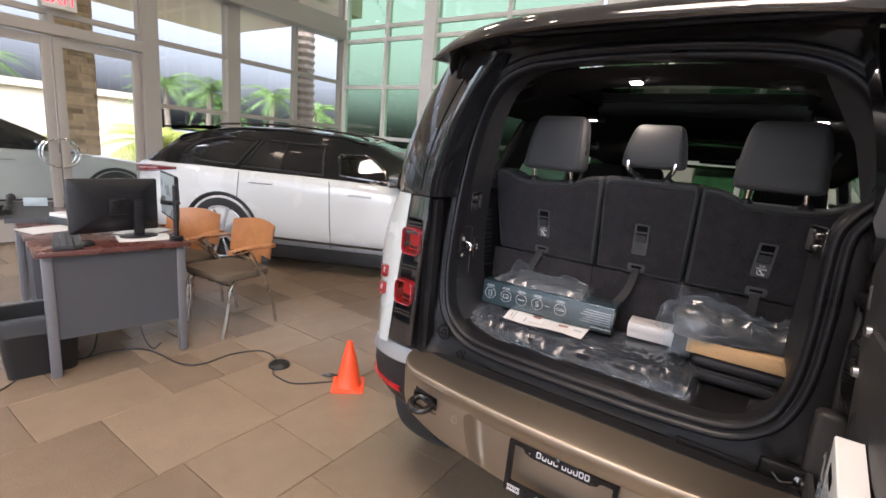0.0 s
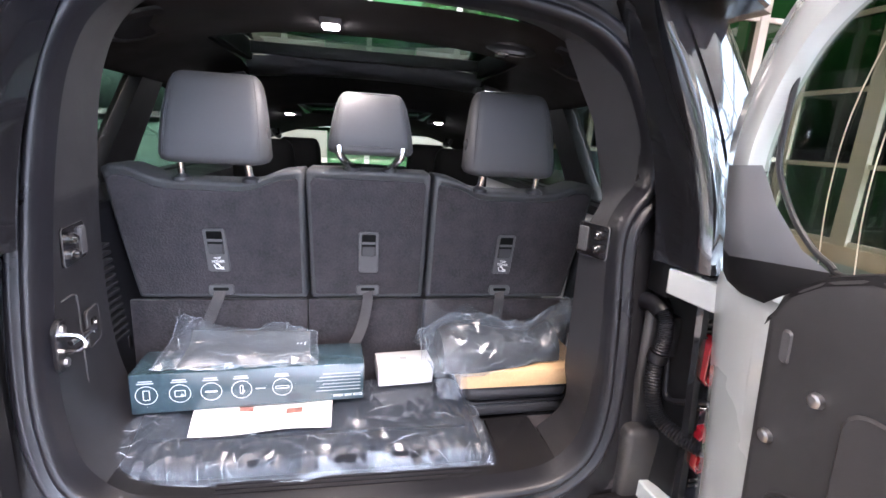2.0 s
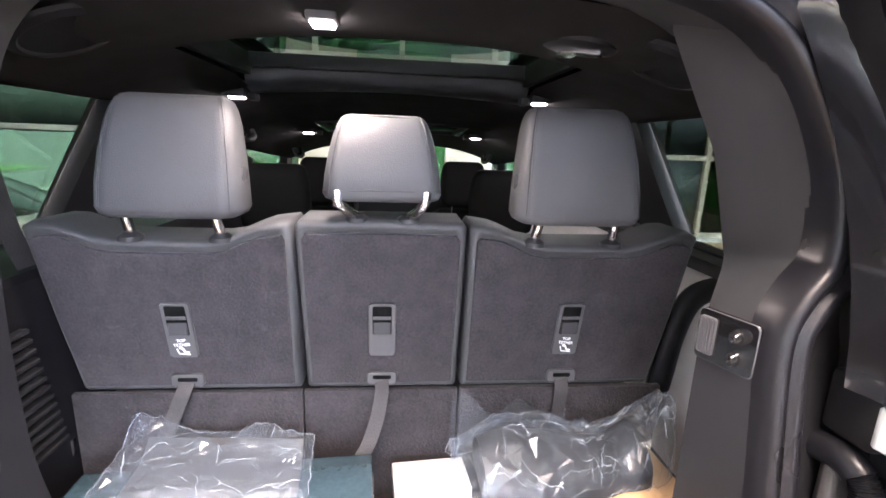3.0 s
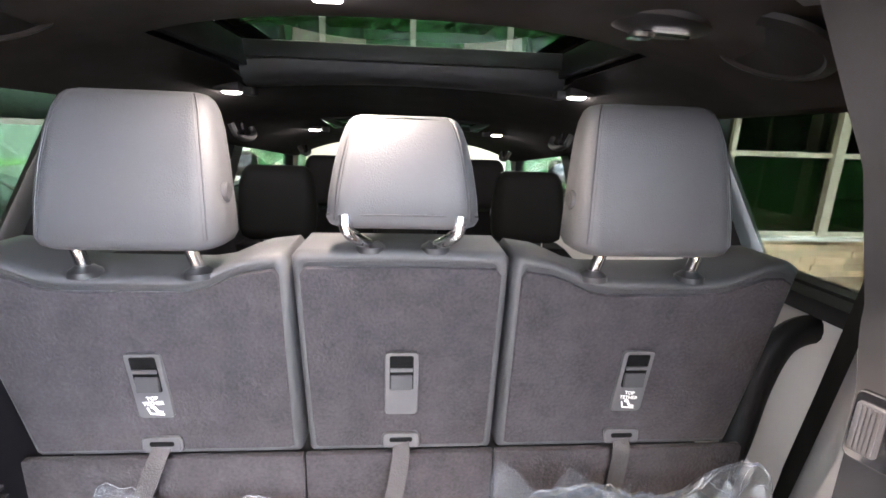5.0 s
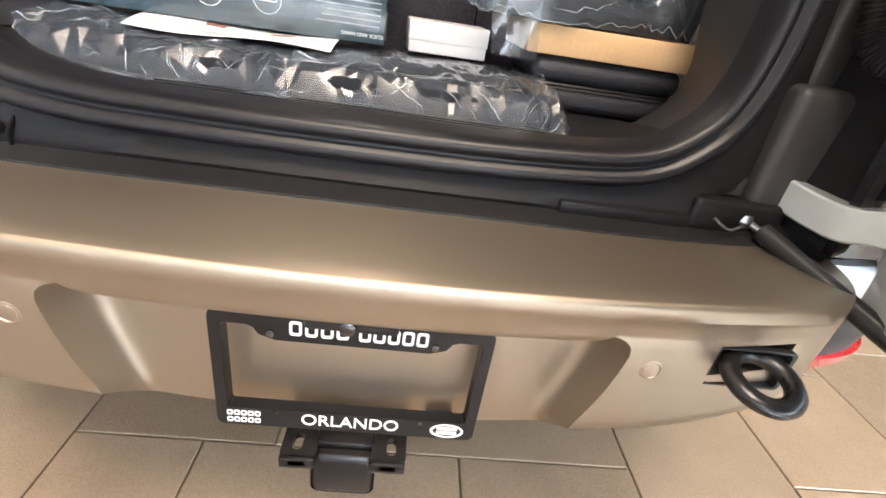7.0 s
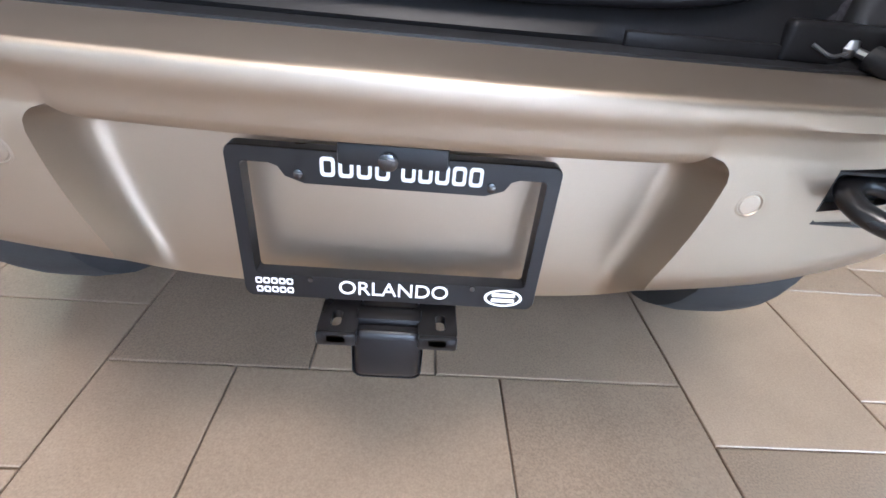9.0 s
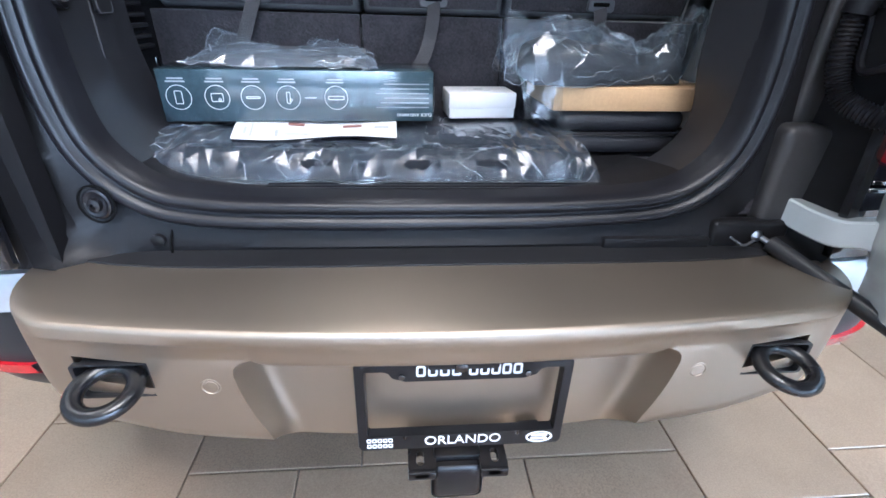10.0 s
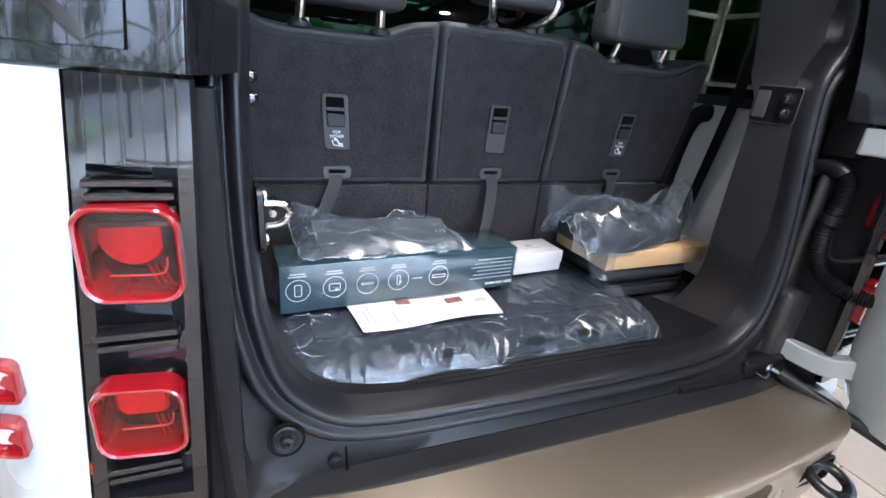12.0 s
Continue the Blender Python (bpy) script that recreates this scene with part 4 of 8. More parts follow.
for s in (-1, 1):
    panel = part("lamp_panel", loft([[Vector((s * (x_in(z) * (1 - k) + x_out(z) * k), y_rear(z) + 0.022 * k * k + (0.012 if k == 0 else 0) + (0.004 if k == 1 else 0) + (0.030 if 0.16 < k < 0.84 and 0.868 < z < 1.238 else 0), z)) for k in (0.0, 0.03, 0.15, 0.165, 0.5, 0.835, 0.85, 0.97, 1.0)]
                 for z in (0.782, 0.79, 0.862, 0.870, 0.95, 1.0, 1.1, 1.2, 1.234, 1.242, 1.29, 1.316, 1.318)]), black_gloss, suv, "gloss black lamp panel")
    tail_lamp(s, 1.160, 0.086, 0.096, True, panel)
    tail_lamp(s, 0.974, 0.086, 0.088, False, panel)
    for z, n_bars in ((1.206, 4), (1.046, 2), (0.878, 2)):
        cx = (x_in(z) + x_out(z)) / 2 + 0.002
        for k in range(n_bars):
            part("lamp_bar", box(-0.036, 0.036, -0.012, 0.010, -0.0035, 0.0035, 0.0015, 1), black_gloss, panel).matrix_basis = Matrix.Translation((s * cx, y_rear(z) + 0.018, z + (0.020 - 0.0125 * k if n_bars == 4 else 0.026 - 0.012 * k)))
    # white sheet metal of the corner and side
    lv = (0.757, 0.765, 0.85, 0.95, 1.05, 1.12, 1.17, 1.22, 1.26, 1.29, 1.312, 1.318)
    part("rear_corner", loft([smooth_path([(s * x, y, z) for x, y in body_plan(z)], 5) for z in lv]), white_paint, suv, "white painted body corner")
    part("corner_top", loft([[Vector((p[0], p[1], z)) for p in smooth_path([(s * (x - i), y + i * 0.3, 0) for x, y in body_plan(1.318)], 5)] for i, z in ((0, 1.318), (0.03, 1.324))]), white_paint, suv)
    for z in (1.024, 0.957):
        cx = 0.764 + 0.10 * (1.024 - z)
        ml = part("marker_lamp", loft([[Vector((s * (cx + u * a), y_rear(z) + 0.033 + 0.30 * u - d, z + v * a)) for u, v in rrect(0.034, 0.046, 0.008)] for a, d in ((1.0, -0.006), (1.0, 0.009), (0.9, 0.0115), (0.78, 0.011), (0.74, 0.004), (0.05, 0.003))], close_v=True), red_lens, suv, "small red marker lamp")
        part("marker_lens", slab(rrect(0.020, 0.026, 0.004), lambda u, v, d: Vector((s * (cx + u), y_rear(z) + 0.033 + 0.30 * u - d, z + 0.006 + v)), 0.002, 0.006, 0.001), lens_clear, ml)

    # glazed rear pillar above the lamps
    def pillar(z):
        t = (z - 1.322) / 0.46
        lo = ((0.535, 0.215), (0.566, 0.118), (0.600, 0.116), (0.668, 0.128), (0.745, 0.165), (0.810, 0.225), (0.852, 0.30), (0.875, 0.40), (0.885, 0.52))
        hi = ((0.440, 0.310), (0.480, 0.245), (0.505, 0.243), (0.560, 0.250), (0.620, 0.275), (0.670, 0.315), (0.700, 0.37), (0.715, 0.44), (0.720, 0.52))
        ty = max(0.0, t) ** 1.6
        return [Vector((s * (a[0] * (1 - t) + b_[0] * t + 0.02 * math.sin(math.pi * t)), a[1] * (1 - ty) + b_[1] * ty, z)) for a, b_ in zip(lo, hi)]
    part("rear_pillar", loft([smooth_path(pillar(1.322 + 0.478 * k / 8), 4) for k in range(9)]), black_gloss, suv, "gloss black rear pillar")
    part("pillar_glass", loft([[p + Vector((s * 0.003, -0.0035, 0)) for p in smooth_path(pillar(1.338 + 0.435 * k / 8), 4)[9:]] for k in range(9)]), black_gloss, suv, "dark tinted quarter glass")

# ---- sides, roof, front ----
def arc(cy, cz, r, a0, a1, n=14):
    return [(cy + r * math.cos(radians(a0 + (a1 - a0) * k / n)), cz + r * math.sin(radians(a0 + (a1 - a0) * k / n))) for k in range(n + 1)]


for s in (-1, 1):
    wall_pts = [(0.98, 0.62)] + [(1.22, 0.50), (3.28, 0.50)] + arc(3.80, 0.42, 0.44, 165, 22) + [(4.38, 0.62), (4.54, 0.80), (4.54, 1.12), (3.15, 1.29), (0.98, 1.30)]
    part("body_side", slab(wall_pts, lambda u, v, d: Vector((s * (0.86 + d), u, v)), 0, 0.062), white_paint, suv, "white painted body side", smooth=False)
    part("wheel_arch", tube([(s * 0.93, y, z) for y, z in arc(3.80, 0.42, 0.45, 170, 10, 18)], 0.035, 8), black_satin, suv)
    part("wheel_arch", tube([(s * 0.925, y, z) for y, z in arc(0.82, 0.42, 0.45, 120, 10, 14)], 0.035, 8), black_satin, suv)
    for d0, d1 in ((1.16, 2.06), (2.08, 3.14)):
        door = part("side_door", slab([(d0 + 0.06, 0.56), (d1 - 0.02, 0.56), (d1, 1.27), (d0, 1.27)], lambda u, v, d: Vector((s * (0.922 + d), u, v)), 0, 0.012, 0.004), white_paint, suv)
        part("handle", box(min(s * 0.934, s * 0.955), max(s * 0.934, s * 0.955), d0 + 0.05, d0 + 0.21, 1.14, 1.165, 0.008), black_gloss, door)
    mir = part("door_mirror", box(min(s * 0.95, s * 1.10), max(s * 0.95, s * 1.10), 3.0, 3.10, 1.30, 1.46, 0.03, 3), black_gloss, suv)
    part("side_step", box(min(s * 0.80, s * 0.93), max(s * 0.80, s * 0.93), 1.25, 3.30, 0.38, 0.44, 0.02), black_satin, suv)
    # window frame: pillars and rails of the greenhouse, leaning in towards the roof
    side_at = lambda y, z: Vector((s * (0.838 - 0.36 * (z - 1.30) * (0.9 if y > 0.6 else 1)), y, z))
    for name, pts in (("belt_rail", [(0.50, 1.305), (3.37, 1.305), (3.37, 1.345), (0.50, 1.345)]), ("roof_rail", [(0.50, 1.665), (2.88, 1.665), (3.00, 1.80), (0.50, 1.80)]),
                      ("side_pillar", [(0.44, 1.33), (0.50, 1.33), (0.56, 1.68), (0.47, 1.68)]), ("side_pillar", [(0.925, 1.33), (1.12, 1.33), (1.20, 1.68), (1.055, 1.68)]),
                      ("side_pillar", [(2.0, 1.33), (2.12, 1.33), (2.12, 1.68), (2.02, 1.68)]), ("windscreen_pillar", [(3.26, 1.33), (3.40, 1.33), (3.0, 1.79), (2.86, 1.69)])):
        part(name, slab(pts, lambda u, v, d: side_at(u, v) + Vector((s * d, 0, 0)), -0.05, 0.004), trim_dark, suv, smooth=False)
    for y0, y1, y2, y3 in ((0.50, 0.915, 1.045, 0.56), (1.12, 2.0, 2.02, 1.20), (2.12, 3.26, 2.86, 2.12)):
        part("side_window", slab([(y0, 1.345), (y1, 1.345), (y2, 1.665), (y3, 1.665)], lambda u, v, d: side_at(u, v) + Vector((s * d, 0, 0)), -0.014, -0.010), clear_glass if y0 > 2 else tinted, suv, "tinted side window", smooth=False)
    for yw in (0.80, 3.80):
        wheel = part("wheel", lathe([(0.20, -0.11), (0.36, -0.125), (0.395, -0.10), (0.405, -0.04), (0.405, 0.04), (0.395, 0.10), (0.36, 0.125), (0.25, 0.115), (0.245, 0.06), (0.20, 0.06)], 40, lambda x, y, z: Vector((s * (0.80 + z), yw + x, 0.405 + y))), tyre_mat, suv)
        part("rim", lathe([(0.25, 0.0), (0.25, 0.10), (0.235, 0.11), (0.225, 0.07), (0.06, 0.05), (0.05, 0.08), (0.01, 0.085)], 30, lambda x, y, z: Vector((s * (0.80 + z), yw + x, 0.405 + y))), alloy, wheel)
    part("headlamp", box(min(s * 0.62, s * 0.84), max(s * 0.62, s * 0.84), 4.49, 4.57, 0.88, 1.06, 0.03, 3), lens_clear, suv, "clear headlamp")
part("bonnet", loft([[Vector((x, y, z + 0.05 * (1 - (x / 0.9) ** 2))) for x in (-0.88, -0.6, -0.3, 0, 0.3, 0.6, 0.88)] for y, z in ((3.17, 1.24), (3.7, 1.20), (4.3, 1.13), (4.52, 1.06), (4.56, 0.95), (4.56, 0.62))]), white_paint, suv, "white bonnet and nose")
part("front_bumper", box(-0.90, 0.90, 4.38, 4.68, 0.42, 0.68, 0.05, 3), black_satin, suv)
part("windscreen", loft([[Vector((x, 3.37 - 0.44 * k, 1.31 + 0.48 * k)) for x in (-0.80 + 0.16 * k, -0.4, 0, 0.4, 0.80 - 0.16 * k)] for k in (0, 0.5, 1)]), tinted, suv).visible_shadow = False


def roof_z(x, y):
    return 1.885 - 0.075 * (x / 0.70) ** 4 - 0.02 * (x / 0.7) ** 2 - 0.02 * max(0, (y - 2.4) / 0.6) ** 2 - 0.015 * max(0, (0.5 - y) / 0.35) ** 2


def roof_patch(name, x0, x1, y0, y1, mat, drop=0.0, nx=14, ny=6):
    g = lambda d: [[Vector((x0 + (x1 - x0) * i / nx, y0 + (y1 - y0) * j / ny, roof_z(x0 + (x1 - x0) * i / nx, y0 + (y1 - y0) * j / ny) - d)) for i in range(nx + 1)] for j in range(ny + 1)]
    b = loft(g(drop))
    return part(name, b, mat, suv)


ROOF_W = 0.705
for name, x0, x1, y0, y1 in (("roof", -ROOF_W, ROOF_W, 0.24, 0.79), ("roof", -ROOF_W, -0.42, 0.79, 3.0), ("roof", 0.42, ROOF_W, 0.79, 3.0), ("roof", -0.42, 0.42, 2.55, 3.0)):
    roof_patch(name, x0, x1, y0, y1, black_gloss)
roof_patch("sunroof", -0.42, 0.42, 0.79, 2.55, roof_glass, 0.040, ny=10)
# spoiler over the tailgate opening
sp = []
for x in [i / 10 * 0.64 for i in range(-10, 11)]:
    e = (abs(x) / 0.64) ** 4
    zt = roof_z(x, 0.26) + 0.004
    sp.append([Vector((x, y + 0.06 * e, z)) for y, z in ((0.32, zt + 0.004), (0.22, zt + 0.001), (0.165, zt - 0.004), (0.140, zt - 0.012), (0.126, zt - 0.026), (0.118, zt - 0.044 + 0.010 * e), (0.116, zt - 0.054 + 0.014 * e), (0.122, zt - 0.060 + 0.016 * e), (0.20, zt - 0.060 + 0.018 * e), (0.27, zt - 0.050 + 0.018 * e))])
part("spoiler", loft(sp), black_gloss, suv, "gloss black roof spoiler")
part("aerial_fin", loft([[Vector((0.0 + a * 0.012, 0.34 + k * 0.09, 1.885 + (1 - abs(a)) * h)) for a in (-1, -0.5, 0, 0.5, 1)] for k, h in ((0, 0.002), (0.15, 0.045), (0.5, 0.03), (1, 0.002))]), black_gloss, suv)


def ceil_z(x, y=1.0):
    """Height of the headliner: level over the load bay, falling towards the windscreen."""
    fall = 0.036 * smoothstep((y - 1.15) / 0.25) + 0.150 * max(0.0, min(y, 1.85) - 1.32) + 0.085 * max(0.0, y - 1.85)
    return 1.770 + 0.034 * smoothstep((0.60 - y) / 0.11) - 0.014 * smoothstep((0.82 - y) / 0.2) * (1 - (x / 0.66) ** 2) - 0.112 * (abs(x) / 0.66) ** 3 - fall


def liner(x0, x1, y0, y1, nx=12, ny=6):
    return loft([[Vector((x0 + (x1 - x0) * i / nx, y0 + (y1 - y0) * j / ny, ceil_z(x0 + (x1 - x0) * i / nx, y0 + (y1 - y0) * j / ny))) for i in range(nx + 1)] for j in range(ny + 1)])


def edge_y(x):
    """The front edge of the rear roof lining bows towards the tail in the middle."""
    return 0.812 - 0.055 * (1 - (x / 0.43) ** 2)


part("headliner", loft([[Vector((x, 0.49 + (edge_y(max(-0.43, min(0.43, x))) - 0.49) * k, ceil_z(x, 0.49 + 0.3 * k))) for x in [-0.66 + 1.32 * i / 24 for i in range(25)]] for k in [j / 12 for j in range(13)]]), headliner_mat, suv, "dark headliner")
part("liner_lip", loft([[Vector((x, edge_y(x) + dy, ceil_z(x, 0.79) + dz)) for x in [-0.42 + 0.84 * i / 16 for i in range(17)]] for dy, dz in ((0.0, 0.0), (0.006, 0.004), (0.006, 0.045))]), headliner_mat, suv)
for x0, x1, y0, y1 in ((-0.66, -0.42, 0.81, 2.95), (0.42, 0.66, 0.81, 2.95), (-0.42, 0.42, 1.30, 1.84), (-0.42, -0.33, 1.84, 2.5), (0.33, 0.42, 1.84, 2.5), (-0.42, 0.42, 2.20, 2.95)):
    part("headliner", liner(x0, x1, y0, y1), headliner_mat, suv, "dark headliner")
b = bmesh.new()
for a in ((-0.428, -0.404, 0.79, 1.27, 1.752, 1.812), (0.404, 0.428, 0.79, 1.27, 1.752, 1.812), (-0.42, 0.42, 1.236, 1.262, 1.772, 1.812)):
    box(*a, 0.004, bm=b)
part("sunroof_frame", b, trim_dark, suv, "black sunroof frame")
part("roof_blind", loft([[Vector((x, y, z - 0.02 * (abs(x) / 0.42) ** 2)) for x in [-0.425 + 0.85 * i / 8 for i in range(9)]] for y, z in ((1.256, 1.785), (1.262, 1.760), (1.278, 1.738), (1.31, 1.727), (1.36, 1.727), (1.39, 1.745))]), trim_grey, suv, "dark roller blind housing")
part("front_blind", loft([[Vector((x, y, ceil_z(x, y) + 0.030)) for x in (-0.33, 0, 0.33)] for y in (1.83, 2.0, 2.21)]), roof_glass, suv, "tinted front sunroof pane")
part("front_pane_frame", tube([(x, y, ceil_z(x, y) + 0.012) for x, y in ((-0.335, 1.84), (0.335, 1.84), (0.30, 2.20), (-0.30, 2.20))], 0.012, 8, closed=True), black_satin, suv)
for s in (-1, 1):
    part("side_liner", loft([[Vector((s * x, y, z)) for x, z in ((0.655, ceil_z(0.655, y)), (0.672, ceil_z(0.655, y) - 0.008), (0.700, min(1.652, ceil_z(0.655, y) - 0.008)), (0.722, 1.66))] for y in (0.49, 0.8, 1.2, 1.6, 2.0, 2.5, 2.95)]), headliner_mat, suv)

# ceiling lamps, handles, speaker
cl = part("load_lamp", box(-0.118, -0.070, 0.555, 0.605, 1.752, 1.776, 0.005), trim_grey, suv)
part("lamp_lens", box(-0.112, -0.076, 0.561, 0.599, 1.747, 1.756, 0.004), lamp_glow, cl, "lit warm-white lamp")
load_light = bpy.data.lights.new("load_light", "AREA")
load_light.size, load_light.energy, load_light.color = 0.04, 0.45, (1.0, 0.80, 0.55)
new("load_light", load_light).matrix_world = pose(-0.094, 0.58, 1.744)
for x, y in ((-0.470, 1.33), (0.462, 1.27), (-0.40, 2.10), (0.40, 2.08)):
    z = ceil_z(x, y) - 0.004
    rl = part("reading_lamp", box(x - 0.034, x + 0.034, y - 0.05, y + 0.04, z - 0.004, z + 0.02, 0.006), trim_grey, suv)
    part("lamp_lens", box(x - 0.020, x + 0.020, y - 0.024, y + 0.014, z - 0.008, z, 0.004), lamp_glow, rl)
    part("lamp_switch", box(x + (0.036 if x < 0 else -0.062), x + (0.062 if x < 0 else -0.036), y - 0.03, y + 0.02, z - 0.012, z + 0.01, 0.005), trim_grey, rl)
for s in (-1, 1):
    for y in (1.66, 2.62):
        z = ceil_z(0.56, y)
        gh = part("grab_handle", tube(smooth_path([(s * 0.565, y - 0.095, z - 0.004), (s * 0.550, y - 0.085, z - 0.040), (s * 0.545, y, z - 0.052), (s * 0.550, y + 0.085, z - 0.040), (s * 0.565, y + 0.095, z - 0.004)], 5), 0.011, 8), trim_grey, suv)
        part("coat_hook", tube(smooth_path([(s * 0.53, y - 0.10, z), (s * 0.525, y - 0.105, z - 0.030), (s * 0.535, y - 0.118, z - 0.034)], 5), 0.007, 8), black_gloss, gh)
part("speaker_grille", lathe([(0.085, 0), (0.083, 0.006), (0.070, 0.010), (0.066, 0.006), (0.01, 0.008)], 32, lambda x, y, z: Vector((0.485 + x * 0.88 - z * 0.35, 0.605 + y * 1.05, 1.726 - x * 0.42 - z))), trim_dark, suv, "round dark speaker grille")
part("speaker_grille", lathe([(0.085, 0), (0.083, 0.006), (0.070, 0.010), (0.066, 0.006), (0.01, 0.008)], 32, lambda x, y, z: Vector((-0.485 + x * 0.88 + z * 0.35, 0.605 + y * 1.05, 1.726 + x * 0.42 - z))), trim_dark, suv)
bh = part("belt_holder", lathe([(0.075, 0), (0.070, 0.010), (0.05, 0.016), (0.01, 0.016)], 28, lambda x, y, z: Vector((0.335 + x * 1.0, 0.620 + y * 0.75, 1.756 - z - 0.12 * x))), trim_dark, suv)
part("belt_tongue", slab(rrect(0.05, 0.022, 0.004), lambda u, v, d: Vector((0.350 + u * 0.9 + v * 0.5, 0.612 + v - u * 0.3, 1.734 + d - 0.12 * u)), 0, 0.008, 0.002), chrome, bh)
part("belt_tongue", slab(rrect(0.03, 0.03, 0.004), lambda u, v, d: Vector((0.318 + u, 0.632 + v, 1.733 + d)), 0, 0.008, 0.002), chrome, bh)
# seat belts at the sides
part("seat_belt", loft([[Vector((-x, y + w, z)) for w in (-0.024, 0.024)] for x, y, z in ((0.655, 0.60, 1.66), (0.63, 0.62, 1.40), (0.597, 0.66, 1.20), (0.59, 0.70, 0.95))]), strap_mat, suv)
part("seat_belt", loft([[Vector((x + w * 0.5, y + w * 0.8, z + w * 0.25)) for w in (-0.036, 0.036)] for x, y, z in ((0.625, 0.50, 1.56), (0.640, 0.53, 1.40), (0.665, 0.58, 1.20), (0.675, 0.62, 1.0), (0.675, 0.64, 0.86))]), seat_black, suv)

# ---- rear seats ----
def y_seat(z):
    return 0.614 + (1.27 - z) * 0.075


def seat_back(outline, name="seat_back"):
    us = [u for u, v in outline]
    cx, hw = (max(us) + min(us)) / 2, (max(us) - min(us)) / 2

    def inset(d, top=0.0):
        """The outline drawn in by d all round, and by a little more along the top."""
        return [(cx + (u - cx) * (1 - d / hw), v - (d + top) * smoothstep((v - 1.10) / 0.25) + d * smoothstep((1.11 - v) / 0.015)) for u, v in outline]
    pl = lambda u, v, d: Vector((u, y_seat(v) + d, v))
    seat = part(name, loft([[pl(u, v, d) for u, v in inset(k)] for k, d in ((0.0, 0.12), (0.0, 0.016), (0.003, 0.007), (0.008, 0.002), (0.014, 0.002), (0.018, 0.006))], close_v=True, cap=True), leather, suv, "black leather seat back", angle=60)
    part("carpet_back", loft([[pl(u, v, d) for u, v in inset(k, 0.011)] for k, d in ((0.0125, 0.010), (0.0125, 0.002), (0.015, -0.001))], close_v=True, cap=True), carpet, seat, "charcoal carpet seat backing")
    b = bmesh.new()
    lift = [p for p in inset(0.016) if p[1] > 1.355]
    for (u0, v0), (u1, v1) in zip(lift, lift[1:]):
        ln = math.hypot(u1 - u0, v1 - v0)
        for k in range(int(ln / 0.007) if ln < 0.12 or abs(u1 - u0) < 0.2 else 0):
            n = int(ln / 0.007)
            tube([pl(u0 + (u1 - u0) * q, v0 + (v1 - v0) * q, 0.0012) for q in ((k + 0.2) / n, (k + 0.75) / n)], 0.0006, 4, bm=b)
    part("stitching", b, trim_grey, seat)
    return seat


half = [(0.606, 1.416), (0.590, 1.425), (0.560, 1.424), (0.528, 1.412), (0.500, 1.401), (0.47, 1.397), (0.38, 1.396), (0.30, 1.396), (0.270, 1.401), (0.235, 1.417), (0.210, 1.426), (0.166, 1.432), (0.160, 1.424), (0.158, 1.25), (0.156, 1.10), (0.16, 1.094), (0.35, 1.094), (0.553, 1.094), (0.559, 1.10), (0.583, 1.25)]
left_seat = seat_back([(-x, z) for x, z in half])
right_seat = seat_back(half)
mid_seat = seat_back([(-0.157, 1.425), (-0.148, 1.436), (0, 1.437), (0.146, 1.436), (0.155, 1.425), (0.152, 1.25), (0.149, 1.10), (0.145, 1.094), (-0.143, 1.094), (-0.147, 1.10), (-0.152, 1.25)])
for x0, x1 in ((-0.580, -0.156), (-0.152, 0.152), (0.156, 0.588)):
    part("carpet_flap", box(x0, x1, 0.626, 0.640, 0.845, 1.091, 0.003), carpet, suv, "charcoal carpet flap")
for x0, x1 in ((-0.59, -0.16), (-0.15, 0.15), (0.16, 0.59)):
    part("seat_cushion", box(x0, x1, 0.70, 1.22, 0.90, 1.04, 0.04, 3), leather_dark, suv)
part("seat_latch", box(-0.597, -0.585, 0.615, 0.63, 0.965, 1.0, 0.002), chrome, suv)


def head_rest(cx, zb, zt, wb, wt, depth=0.105, lean=0.050, y_back=0.572):
    """A padded head rest: flat back face leaning forwards, piped side seams, rounded crown."""
    rows = []
    hh = zt - zb
    prof = ((0.0, 0.74, 0.55), (0.012, 0.86, 0.78), (0.035, 0.95, 0.92), (0.09, 1.0, 1.0), (0.3, 1.0, 1.0), (0.55, 1.0, 0.99), (0.76, 0.995, 0.95), (0.88, 0.975, 0.86), (0.95, 0.935, 0.72), (0.985, 0.87, 0.52), (1.0, 0.76, 0.30))
    for t, fw, fd in prof:
        w = (wb + (wt - wb) * t ** 1.7) * fw
        d = depth * (1 - 0.22 * t) * fd
        yb = y_back + lean * t ** 1.6 + depth * (1 - 0.22 * t) * (1 - fd) * 0.45
        rows.append([Vector((cx + u, yb + d / 2 + v, zb + hh * t)) for u, v in rrect(w, d, min(w, d) * 0.34, 6)])
    hr = part("head_rest", loft(rows, close_v=True, cap=True), leather, suv, "grey-black leather head rest", angle=75)
    for sd in (-1, 1):
        seam = []
        for t, fw, fd in prof[3:-1]:
            w = (wb + (wt - wb) * t ** 1.7) * fw
            d = depth * (1 - 0.22 * t) * fd
            yb = y_back + lean * t ** 1.6 + depth * (1 - 0.22 * t) * (1 - fd) * 0.45
            seam.append(Vector((cx + sd * (w / 2 - min(w, d) * 0.16), yb + min(w, d) * 0.055, zb + hh * t)))
        part("seam", tube(seam, 0.0013, 6), leather_dark, hr)
        part("seam_stitch", tube([p + Vector((-sd * 0.004, -0.002, 0)) for p in seam], 0.0006, 4), trim_grey, hr)
    return hr


